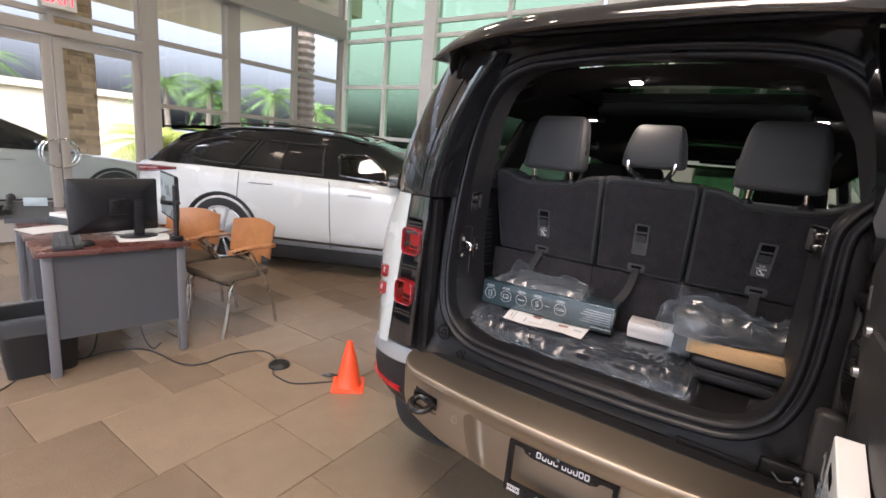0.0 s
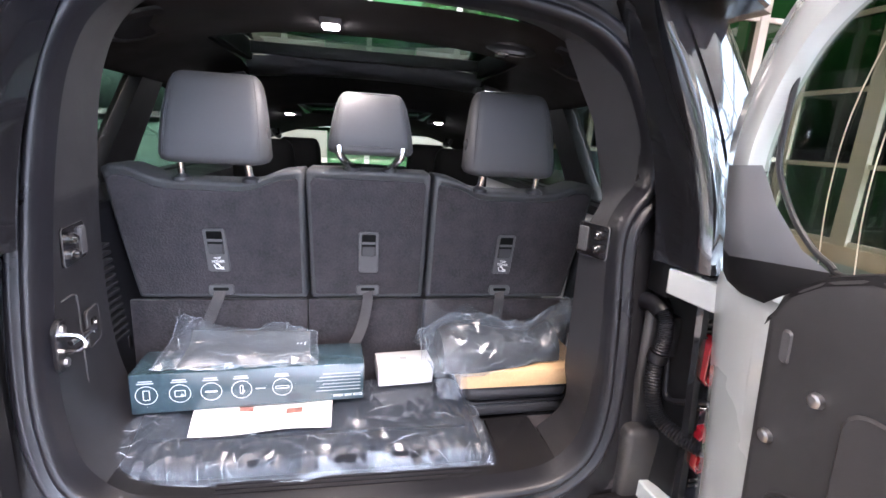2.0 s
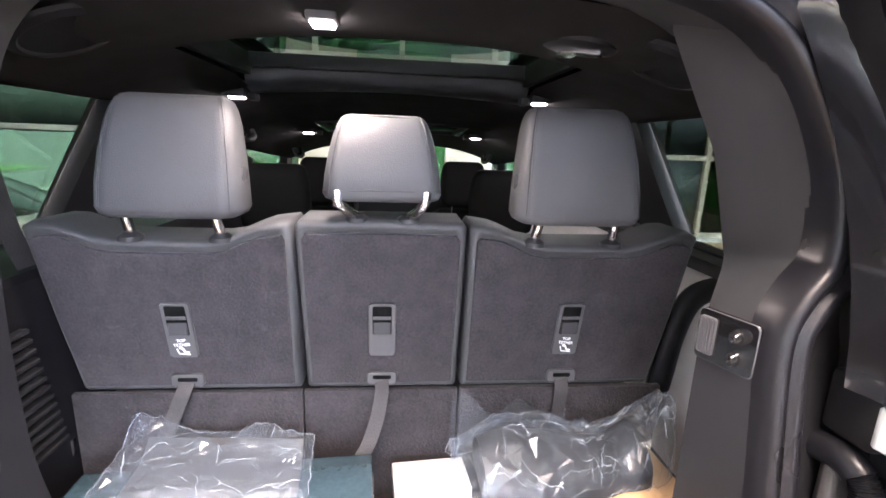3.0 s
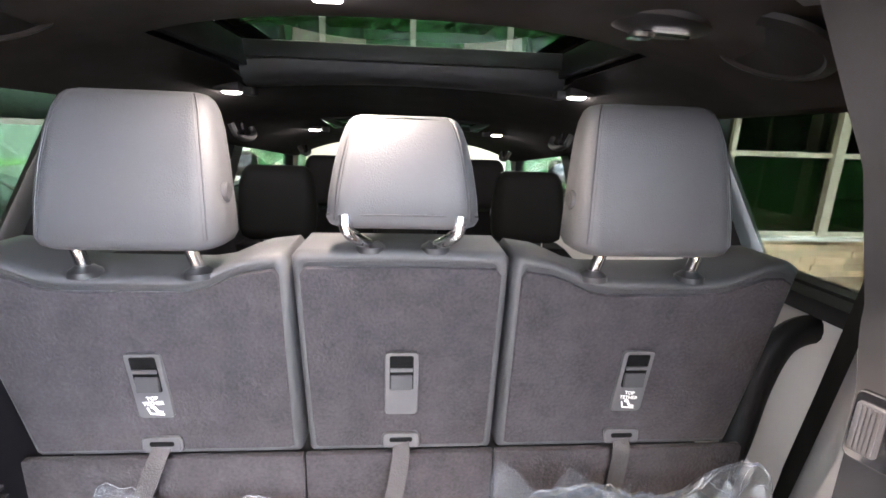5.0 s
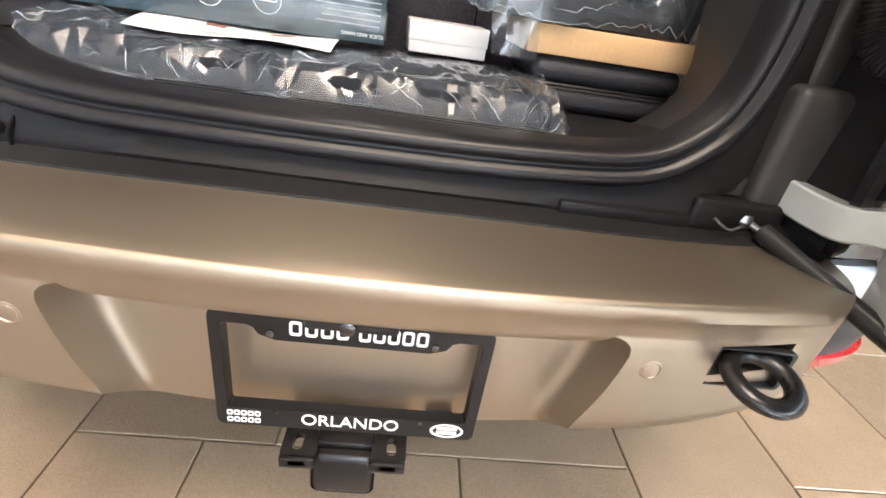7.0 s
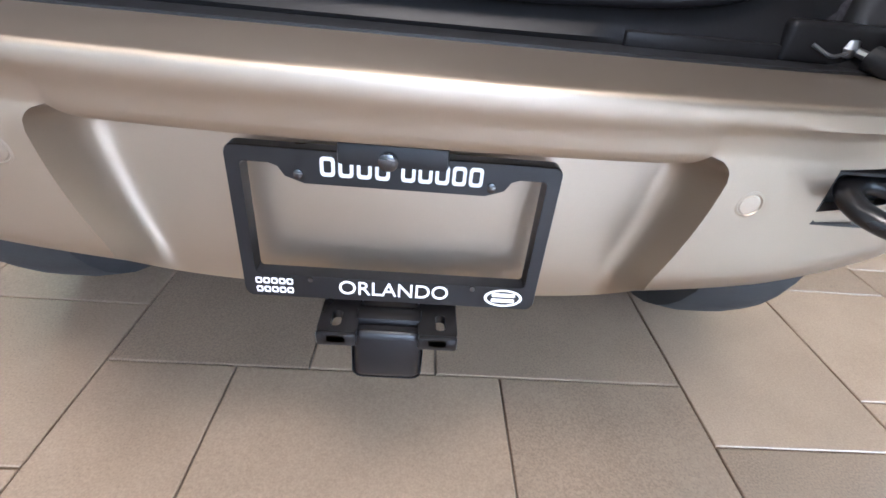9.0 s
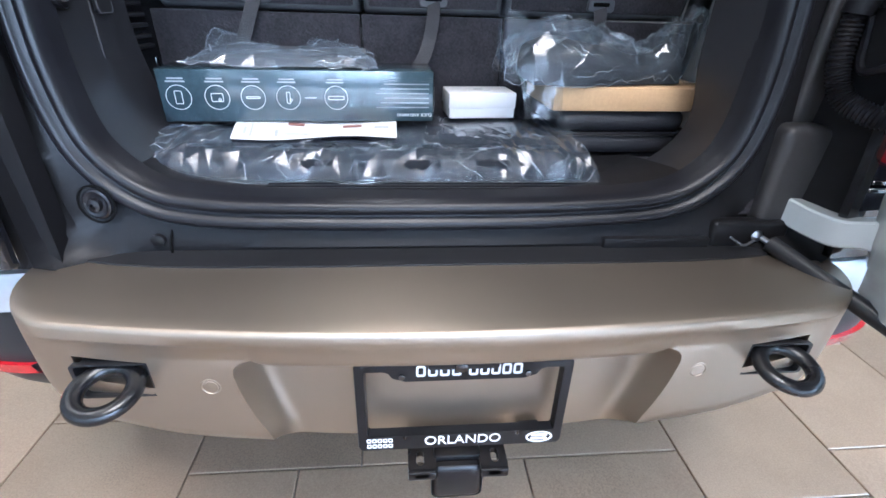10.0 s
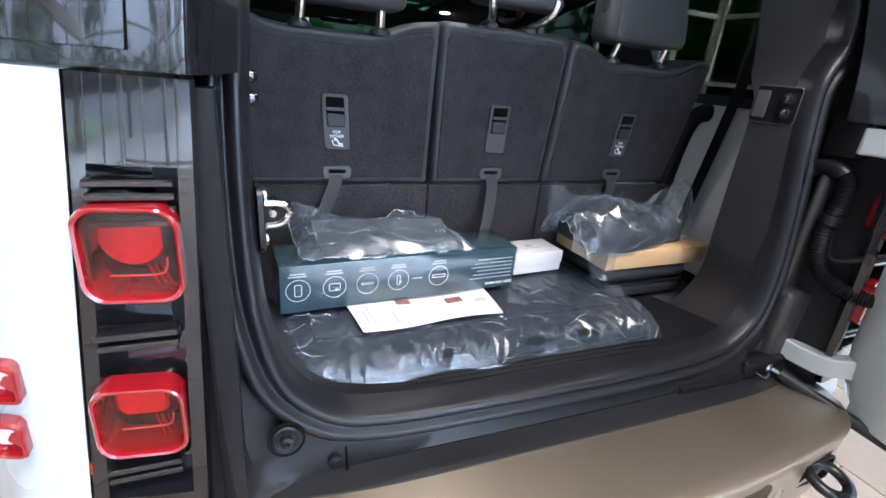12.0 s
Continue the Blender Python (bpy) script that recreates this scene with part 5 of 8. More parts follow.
for cx, zb, zt, wb, wt in ((-0.357, 1.436, 1.642, 0.242, 0.196), (0.357, 1.436, 1.648, 0.240, 0.196), (0.0, 1.474, 1.620, 0.204, 0.150)):
    hr = head_rest(cx, zb, zt, wb, wt, *(() if cx else (0.085, 0.035, 0.560)))
    if not cx:
        part("seam", tube(smooth_path([(u, 0.5605 + abs(u) ** 3 * 14, 1.493 + 0.002 * math.cos(u * 18)) for u in [i / 8 * 0.099 for i in range(-8, 9)]], 2), 0.0013, 6), leather_dark, hr)
        part("crown_seam", tube([(u, 0.595 + 0.010, 1.6165 - 0.9 * u * u) for u in [i / 8 * 0.062 for i in range(-8, 9)]], 0.0010, 5), leather_dark, hr)
    for sd in (-1, 1):
        if cx:
            c2 = cx * 1.006
            pts = smooth_path([(c2 + sd * 0.076, 0.622, 1.392), (c2 + sd * 0.075, 0.614, 1.412), (c2 + sd * 0.073, 0.604, 1.436), (c2 + sd * 0.072, 0.600, 1.456)], 3)
        else:
            pts = smooth_path([(sd * 0.047, 0.628, 1.432), (sd * 0.049, 0.616, 1.443), (sd * 0.060, 0.585, 1.457), (sd * 0.072, 0.565, 1.474), (sd * 0.075, 0.566, 1.494)], 4)
        part("post", tube(pts, 0.0088, 12), chrome, hr, "chrome head-rest post")
        part("post_collar", lathe([(0.022, -0.004), (0.021, 0.004), (0.014, 0.009), (0.0105, 0.012)], 18, lambda x, y, z, p=pts[0]: Vector((p[0] + x, p[1] - 0.004 + y, (1.397 if cx else 1.436) + z))), black_satin, hr)
    if cx:
        sd = -1 if cx > 0 else 1
        part("tilt_button", lathe([(0.015, 0), (0.014, 0.005), (0.010, 0.007), (0.004, 0.006)], 18, lambda x, y, z, sd=sd: Vector((cx + sd * (0.114 + z), 0.622 + x, 1.512 + y))), trim_grey, hr)


def latch_plate(cx, lean, words):
    pl = lambda u, v, d: Vector((cx + u - lean * v, y_seat(1.225 + v) - d, 1.225 + v))
    p = part("latch_plate", loft([[pl(u * a, v * b_, d) for u, v in rrect(0.051, 0.110, 0.007)] for a, b_, d in ((1, 1, -0.004), (1, 1, 0.004), (0.96, 0.98, 0.006), (0.05, 0.05, 0.006))], close_v=True), bezel, suv, "grey plastic release plate")
    hol = [(u, 0.020 + v) for u, v in rrect(0.036, 0.058, 0.003)]
    part("latch_pocket", slab(hol, pl, 0.002, 0.0068), void, p)
    part("latch_lever", slab([(u, 0.005 + v) for u, v in rrect(0.033, 0.024, 0.002)], lambda u, v, d: pl(u, v, d + (0.004 if v < 0.004 else 0)), 0.005, 0.0085, 0.001), trim_grey, p)
    part("latch_bar", slab([(u, 0.026 + v) for u, v in rrect(0.034, 0.006, 0.001)], pl, 0.005, 0.009), bezel, p)
    if words:
        for k, w in enumerate(("TOP", "TETHER")):
            text("lettering", w, 0.0085, print_white, p, Matrix.Translation(pl(0, -0.020 - 0.0085 * k, 0.0066)) @ pose(0, 0, 0, 90 + 4.3, 0, 0) @ pose(0, 0, 0, 0, 0, math.degrees(lean)))
        part("child_seat_mark", tube([pl(u, v, 0.0068) for u, v in ((-0.010, -0.036), (-0.007, -0.046), (0.004, -0.047), (0.012, -0.048))], 0.0012, 5), print_white, p)
        part("child_seat_mark", tube([pl(u, v, 0.0068) for u, v in ((0.0, -0.035), (0.004, -0.043), (0.011, -0.044))], 0.0020, 6), print_white, p)
        part("child_seat_mark", lathe([(0.003, 0), (0.003, 0.0008)], 10, lambda x, y, z: pl(-0.003 + x, -0.034 + y, 0.0062 + z)), print_white, p)


latch_plate(-0.368, 0.07, True)
latch_plate(0.0, 0.0, False)
latch_plate(0.366, -0.07, True)


def strap_slot(cx, path):
    pl = lambda u, v, d: Vector((cx + u, y_seat(1.122) - d, 1.1215 + v))
    s = part("strap_slot", slab(rrect(0.060, 0.027, 0.008), pl, -0.002, 0.007, 0.002), bezel, suv)
    part("slot_hole", slab(rrect(0.036, 0.008, 0.003), lambda u, v, d: pl(u, v + 0.002, d), 0.006, 0.0078), void, s)
    P = smooth_path(path, 6)
    rows = []
    for i, p in enumerate(P):
        t = (P[min(i + 1, len(P) - 1)] - P[max(i - 1, 0)]).normalized()
        w = t.cross(Vector((0.15, 1, 0.2))).normalized() * 0.0135
        n_ = t.cross(w).normalized() * 0.0011
        rows.append([p + w + n_, p - w + n_, p - w - n_, p + w - n_])
    part("tether_strap", loft(rows, close_v=True, cap=True), strap_mat, suv, "black webbing strap")


strap_slot(-0.364, [(-0.364, 0.622, 1.120), (-0.372, 0.606, 1.095), (-0.392, 0.600, 1.045), (-0.415, 0.594, 0.995), (-0.43, 0.59, 0.965)])
strap_slot(0.0, [(0.0, 0.622, 1.120), (0.0, 0.604, 1.095), (-0.010, 0.585, 1.045), (-0.028, 0.560, 1.005), (-0.058, 0.535, 0.978), (-0.095, 0.520, 0.968)])
strap_slot(0.364, [(0.364, 0.622, 1.120), (0.363, 0.610, 1.095), (0.362, 0.614, 1.04), (0.360, 0.612, 0.98)])

# ---- front seats and dashboard, glimpsed between the head rests ----
# seats and head rests are coloured near-black for the low light in there
for s in (-1, 1):
    for row, y0, cx, zt in (("second_row", 1.60, 0.440, 1.478), ("front", 2.42, 0.395, 1.475)):
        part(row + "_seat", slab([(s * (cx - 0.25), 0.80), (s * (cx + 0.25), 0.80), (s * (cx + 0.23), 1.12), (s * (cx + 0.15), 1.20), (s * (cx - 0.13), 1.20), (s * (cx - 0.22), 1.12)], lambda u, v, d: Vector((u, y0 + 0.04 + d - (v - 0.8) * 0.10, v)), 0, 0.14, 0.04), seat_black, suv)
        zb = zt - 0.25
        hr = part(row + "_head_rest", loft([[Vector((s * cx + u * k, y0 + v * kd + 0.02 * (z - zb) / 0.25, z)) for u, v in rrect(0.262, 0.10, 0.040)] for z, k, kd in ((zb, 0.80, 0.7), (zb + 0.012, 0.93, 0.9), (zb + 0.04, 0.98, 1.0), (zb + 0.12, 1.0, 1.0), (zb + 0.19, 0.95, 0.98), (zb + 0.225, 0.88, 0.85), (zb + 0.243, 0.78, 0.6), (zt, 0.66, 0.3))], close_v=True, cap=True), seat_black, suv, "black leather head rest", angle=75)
        for k in (-1, 1):
            part("post", tube([(s * cx + k * 0.06, y0 + 0.01, 1.17), (s * cx + k * 0.06, y0, zb + 0.02)], 0.007, 8), chrome, hr)
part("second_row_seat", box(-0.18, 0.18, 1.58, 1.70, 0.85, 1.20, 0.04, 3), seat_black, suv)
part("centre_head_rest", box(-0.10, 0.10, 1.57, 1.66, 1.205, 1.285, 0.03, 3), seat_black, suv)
part("centre_console", box(-0.16, 0.16, 1.95, 2.9, 0.7, 1.02, 0.04), trim_dark, suv)
part("dashboard", box(-0.78, 0.78, 2.87, 3.32, 0.85, 1.25, 0.06, 3), trim_dark, suv)
part("steering_wheel", tube([(-0.42 + 0.18 * math.cos(a), 2.78 + 0.05 * math.sin(a), 1.16 + 0.17 * math.sin(a)) for a in [k * math.tau / 24 for k in range(24)]], 0.015, 8, closed=True), leather_dark, suv)
part("rear_mirror", box(-0.12, 0.12, 2.84, 2.87, 1.54, 1.60, 0.015), black_gloss, suv)
part("cabin_floor", box(-0.8, 0.8, 0.72, 3.3, 0.52, 0.60), carpet, suv)

# ---- hinges, wiring and stay at the hinge side ----
for z, h, lo in ((1.290, 0.050, 0), (0.838, 0.044, 1)):
    part("hinge_bracket", box(0.552, 0.602, 0.185, 0.25, z - h * 0.75, z + h * 0.85, 0.008), jamb_paint, suv)
    arm = smooth_path([(0.563 + 0.012 * lo, 0.195, z - 0.006 * lo), (0.570 + 0.012 * lo, 0.15, z - 0.010 * lo), (0.588 + 0.008 * lo, 0.105, z - 0.004 - 0.006 * lo), (0.620, 0.075, z - 0.01 * (1 - lo)), (0.640, 0.03, z - 0.015 * (1 - lo))], 5)
    rows = [[p + Vector((0.014 * c, 0.010 * c, h * 0.5 * d)) for c, d in ((1, 1), (1, -1), (-1, -1), (-1, 1))] for p in arm]
    b = loft(rows, close_v=True, cap=True)
    bmesh.ops.bevel(b, geom=list(b.edges), offset=0.003, segments=1, affect="EDGES")
    part("hinge_arm", b, white_paint, suv, "white painted hinge arm")
    part("hinge_pin", lathe([(0.007, -h * 0.6), (0.007, h * 0.6), (0.005, h * 0.65)], 12, lambda x, y, d, z=z: Vector((0.572 + x, 0.185 + y, z + d))), jamb_paint, suv)
hp = smooth_path([(0.556, 0.252, 1.225), (0.560, 0.215, 1.228), (0.564, 0.190, 1.210), (0.565, 0.184, 1.170), (0.560, 0.190, 1.11), (0.560, 0.182, 1.05), (0.570, 0.160, 1.01), (0.594, 0.112, 0.993), (0.63, 0.07, 0.988)], 20)
part("wiring_boot", tube(hp[:34], 0.0195, 14), rubber, suv)
part("wiring_conduit", tube(hp[32:], 0.0148, 12, ripple=0.09), rubber, suv, "corrugated black conduit")
part("conduit_clamp", tube([hp[70], hp[76]], 0.0195, 14), rubber, suv)
part("washer_hose", tube(smooth_path([(0.585, 0.20, 1.17), (0.588, 0.19, 1.10), (0.585, 0.17, 1.05), (0.60, 0.12, 1.07), (0.63, 0.07, 1.10)], 6), 0.006, 8), rubber, suv)
part("hose_grommet", box(0.573, 0.600, 0.18, 0.235, 1.13, 1.215, 0.008), jamb_paint, suv)
part("stay_bracket", box(0.44, 0.575, 0.166, 0.195, 0.768, 0.815, 0.008, 3), jamb_paint, suv)
part("stay_clip", tube(smooth_path([(0.468, 0.160, 0.792), (0.485, 0.148, 0.783), (0.508, 0.156, 0.786)], 5), 0.0022, 8), bezel, suv)
part("stay_ball", lathe([(0.0, -0.012), (0.009, -0.009), (0.012, 0), (0.009, 0.009), (0.0, 0.012)], 14, lambda x, y, z: Vector((0.520 + x, 0.172 + y, 0.79 + z))), steel, suv)
part("stay_rod", tube([(0.522, 0.175, 0.790), (0.537, 0.142, 0.783)], 0.005, 8), steel, suv)
part("stay_strut", tube([(0.533, 0.150, 0.785), (0.600, 0.0, 0.742), (0.700, -0.225, 0.678)], 0.0135, 14), black_satin, suv, "black gas stay with worn label")

# ---- the open tailgate: u runs from the hinge to the free end, n inwards ----
def gate(u, z, n):
    """A point of the tailgate as it stands open."""
    return Vector((0.632 - n - 0.14 * (z - 0.85) * 0.62 - 0.02 * u, 0.105 - u, z))


tailgate_loop = [(0.606 - p.x, p.y) for p in OPENING]


def gate_loop(d):
    return [(0.606 - p.x, p.y) for p in offset_loop(OPENING, d * SIGN)]


tailgate = part("tailgate", loft([[gate(u, z, n) for u, z in gate_loop(d)] for d, n in ((0.035, -0.03), (0.038, 0.0), (0.030, 0.018), (-0.012, 0.040), (-0.046, 0.056), (-0.058, 0.058), (-0.064, 0.046), (-0.064, 0.028))], close_v=True), white_paint, suv, "white painted tailgate shell", angle=50)
G_OUT = [(u, z) for u, z in gate_loop(0.036)]
lower_out = [(u, z) for u, z in G_OUT if z < 1.40]
i0 = next(i for i, (u, z) in enumerate(G_OUT) if z >= 1.40)
# outer skin below the window
b = bmesh.new()
fc = [b.verts.new(gate(u, z, -0.028)) for u, z in sorted(lower_out, key=lambda p: math.atan2(p[1] - 1.15, p[0] - 0.6))]
b.faces.new(fc)
part("tailgate_skin", b, white_paint, tailgate, smooth=False)


def clip_low(d, zmax):
    pts = [(u, min(z, zmax)) for u, z in gate_loop(d)]
    out = []
    for p in pts:
        if not out or (abs(p[0] - out[-1][0]) + abs(p[1] - out[-1][1])) > 1e-4:
            out.append(p)
    return out


# inner trim: a deep moulded panel with a shelf at the window line
rows = []
def trim_top(u):
    """Height of the upper edge of the lining."""
    return float(np.interp(u, (0.175, 0.19, 0.21, 0.25, 0.30, 0.50), (1.315, 1.335, 1.370, 1.398, 1.416, 1.422)))


for d, n, dz in ((-0.030, 0.048, 0.0), (-0.040, 0.072, 0.0), (-0.052, 0.082, 0.004), (-0.075, 0.085, 0.018)):
    rows.append([gate(max(u, 0.160 - d * 0.5), min(z, trim_top(max(u, 0.160 - d * 0.5)) - dz), n) for u, z in gate_loop(d)])
trim = part("gate_trim", loft(rows, close_v=True, cap=True), gate_lining, tailgate, "black moulded tailgate lining", angle=50)
part("hinge_edge", loft([[gate(max(u, u0), z, n) for u, n in ((u0, -0.02), (u0, 0.002), (u0 + 0.014, 0.018), (0.060, 0.034), (0.120, 0.051), (0.168, 0.063), (0.182, 0.063), (0.192, 0.050))] for z, u0 in ((0.748, 0.085), (0.758, 0.050), (0.778, 0.032), (0.80, 0.025), (0.83, 0.018), (0.89, 0.012), (1.02, 0.012), (1.13, 0.010), (1.24, 0.002), (1.318, -0.002), (1.340, 0.004))]), white_paint, tailgate, "white painted hinge edge")
part("window_ledge", loft([[gate(u, trim_top(u) - 0.010, 0.0835), gate(u, trim_top(u) + 0.001, 0.080), gate(u, trim_top(u) + 0.003, 0.073), gate(u, min(1.398, trim_top(u) + 0.03), 0.060), gate(u, min(1.384, trim_top(u) + 0.04), 0.044)] for u in (0.18, 0.19, 0.20, 0.21, 0.23, 0.25, 0.275, 0.30, 0.40, 0.50, 0.75, 1.0)]), trim_dark, trim)
for z, u0, u1 in ((1.19, 0.30, 0.98), (0.98, 0.25, 1.0)):
    part("trim_pocket", slab([(u0 + (u1 - u0) * 0.5 + a, z + v) for a, v in rrect(u1 - u0, 0.16, 0.03)], gate, 0.083, 0.092, 0.006), gate_lining, trim)
part("grab_slot", slab([(0.218 + a, 1.298 + v) for a, v in rrect(0.014, 0.046, 0.006)], gate, 0.083, 0.088, 0.003), bezel, trim)
for u, z in ((0.269, 1.254), (0.212, 1.167), (0.24, 0.93)):
    part("trim_screw", lathe([(0.010, 0), (0.009, 0.008), (0.006, 0.010), (0.002, 0.010)], 14, lambda x, y, d, u=u, z=z: gate(u + x, z + y, 0.084 + d)), steel, trim)
part("trim_line", tube(smooth_path([gate(u, z, 0.085) for u, z in ((0.21, 0.95), (0.22, 1.06), (0.26, 1.11), (0.40, 1.13), (0.70, 1.12))], 5), 0.004, 6), trim_grey, trim)
# pocket of the lining with a printed carton in a clear bag tucked into it
part("pocket_front", slab([(0.56 + a, 0.955 + v) for a, v in rrect(0.54, 0.11, 0.03)], gate, 0.132, 0.140, 0.003), gate_lining, trim)
part("pocket_floor", slab([(0.56 + a, 0.906 + v) for a, v in rrect(0.52, 0.012, 0.004)], gate, 0.084, 0.134), gate_lining, trim)
carton_box = thing("printed_carton", "white printed carton in a clear bag in the tailgate pocket", "cardboard box")
tilt = lambda u, v: (0.440 + u * 0.94 + v * 0.34, 1.025 - u * 0.34 + v * 0.94)
part("carton", slab([tilt(a, v) for a, v in rrect(0.115, 0.190, 0.004)], gate, 0.094, 0.126, 0.002), print_white, carton_box)
part("emblem", slab([tilt(-0.020 + a, 0.050 + v) for a, v in rrect(0.034, 0.024, 0.003)], gate, 0.126, 0.1266), void, carton_box)
for k in range(3):
    part("print_bar", slab([tilt(0.012 + a, 0.020 - 0.014 * k + v) for a, v in rrect(0.075, 0.005, 0.001)], gate, 0.126, 0.1266), print_grey, carton_box)
bag_rows = [[gate(*tilt(-0.062 + 0.150 * i / 14, -0.090 + 0.165 * j / 14), 0.128 + 0.016 * math.sin(math.pi * i / 14) * abs(noise.noise(Vector((i * 0.55, j * 0.45, 2.0)))) + 0.003) for i in range(15)] for j in range(15)]
part("plastic_bag", loft(bag_rows), film_pouch, carton_box, "clear crumpled bag", angle=10)
# window surround and glass
WIN = [(0.122, 1.52), (0.142, 1.475), (0.172, 1.435), (0.215, 1.405), (0.30, 1.390), (0.90, 1.372), (1.00, 1.40), (1.03, 1.50), (1.00, 1.64), (0.92, 1.725), (0.80, 1.752), (0.60, 1.765), (0.40, 1.775), (0.24, 1.765), (0.165, 1.72), (0.135, 1.655), (0.124, 1.58)]
win = smooth_path([(u, z, 0) for u, z in WIN], 4, closed=True)
g = part("gate_glass", slab([(p.x, p.y) for p in offset_loop(win, -0.03 if offset_loop(win, 0.01)[0].x > win[0].x else 0.03)], gate, 0.030, 0.036), tailgate_glass, tailgate, "tinted tailgate window with heater wires", smooth=False)
g.visible_shadow = False
gasket = [gate(p.x, p.y, 0.0405) for p in win]
part("glass_gasket", tube(gasket, 0.004, 8, closed=True), black_satin, tailgate)
# satin grey corner between hinge edge and glass, black moulding under it
gusset_grey = material("gusset_grey", (0.085, 0.090, 0.100), 0.42, var=0.06, bump=0.05, bump_scale=700)
GUSSET = [[(0.036, 1.512, 0.040), (0.055, 1.512, 0.060), (0.088, 1.514, 0.066), (0.114, 1.516, 0.058)],
          [(0.044, 1.46, 0.046), (0.070, 1.46, 0.070), (0.108, 1.462, 0.076), (0.148, 1.464, 0.060)],
          [(0.050, 1.415, 0.048), (0.086, 1.413, 0.078), (0.135, 1.418, 0.088), (0.195, 1.418, 0.062)],
          [(0.053, 1.385, 0.050), (0.092, 1.383, 0.072), (0.150, 1.392, 0.082), (0.235, 1.400, 0.062)],
          [(0.056, 1.350, 0.048), (0.100, 1.346, 0.072), (0.165, 1.362, 0.086), (0.250, 1.398, 0.076)],
          [(0.060, 1.335, 0.042), (0.108, 1.330, 0.058), (0.165, 1.336, 0.074), (0.185, 1.350, 0.078)]]
part("window_gusset", loft([[gate(*p) for p in row] for row in GUSSET[:4]]), gusset_grey, tailgate, "grey satin window corner", angle=60)
part("gusset_foot", loft([[gate(*p) for p in row] for row in GUSSET[3:]]), trim_dark, tailgate, "black moulded window corner", angle=60)
for k in range(18):
    u = 0.20 + k * 0.045
    part("heater_wire", tube(smooth_path([gate(u, 1.385, 0.0385), gate(u - 0.004, 1.48, 0.0385), gate(u + 0.006, 1.58, 0.0385), gate(u + 0.04, 1.68, 0.0385), gate(u + 0.075, 1.735, 0.0385)], 4), 0.0007, 5), material("heater_wire", (0.42, 0.36, 0.28), 0.5, metal=0.3) if not k else MATS["heater_wire"], g)

# ---- things lying in the load bay ----
mat_black = material("mat_black", (0.007, 0.008, 0.011), 0.8, spec=0.2, var=0.2, scale=20, bump=0.2, bump_scale=500)
paper_mat = material("paper", (0.62, 0.62, 0.62), 0.7, var=0.03)
box_teal = material("box_teal", (0.036, 0.060, 0.074), 0.22, coat=0.8, var=0.25, scale=2.2)
box_white = material("box_white", (0.62, 0.61, 0.61), 0.5, var=0.03)
kraft = material("kraft", (0.52, 0.34, 0.17), 0.75, var=0.10, scale=14, bump=0.2, bump_scale=140)
case_black = material("case_black", (0.020, 0.020, 0.023), 0.6, var=0.15, bump=0.5, bump_scale=320)
photo_brown = material("photo_brown", (0.20, 0.09, 0.07), 0.6, var=0.5, scale=60)


def make_folds(rng, n, x0, x1, y0, y1, angle, spread, length, width, height):
    """Sharp folds of a film: place, direction, half length, half width and height of each."""
    return [(rng.uniform(x0, x1), rng.uniform(y0, y1), angle + rng.uniform(-spread, spread), rng.uniform(*length), rng.uniform(*width), rng.uniform(*height)) for _ in range(n)]


def fold_height(X, Y, folds):
    H = np.zeros_like(X)
    for x, y, a, ln, w, h in folds:
        u = (X - x) * math.cos(a) + (Y - y) * math.sin(a)
        v = (Y - y) * math.cos(a) - (X - x) * math.sin(a) + 0.08 * (u * u - ln * ln * 0.3) / ln
        H = np.maximum(H, h * np.clip(1 - np.abs(u) / ln, 0, 1) ** 0.7 * np.clip(1 - np.abs(v) / w, 0, 1))
    return H


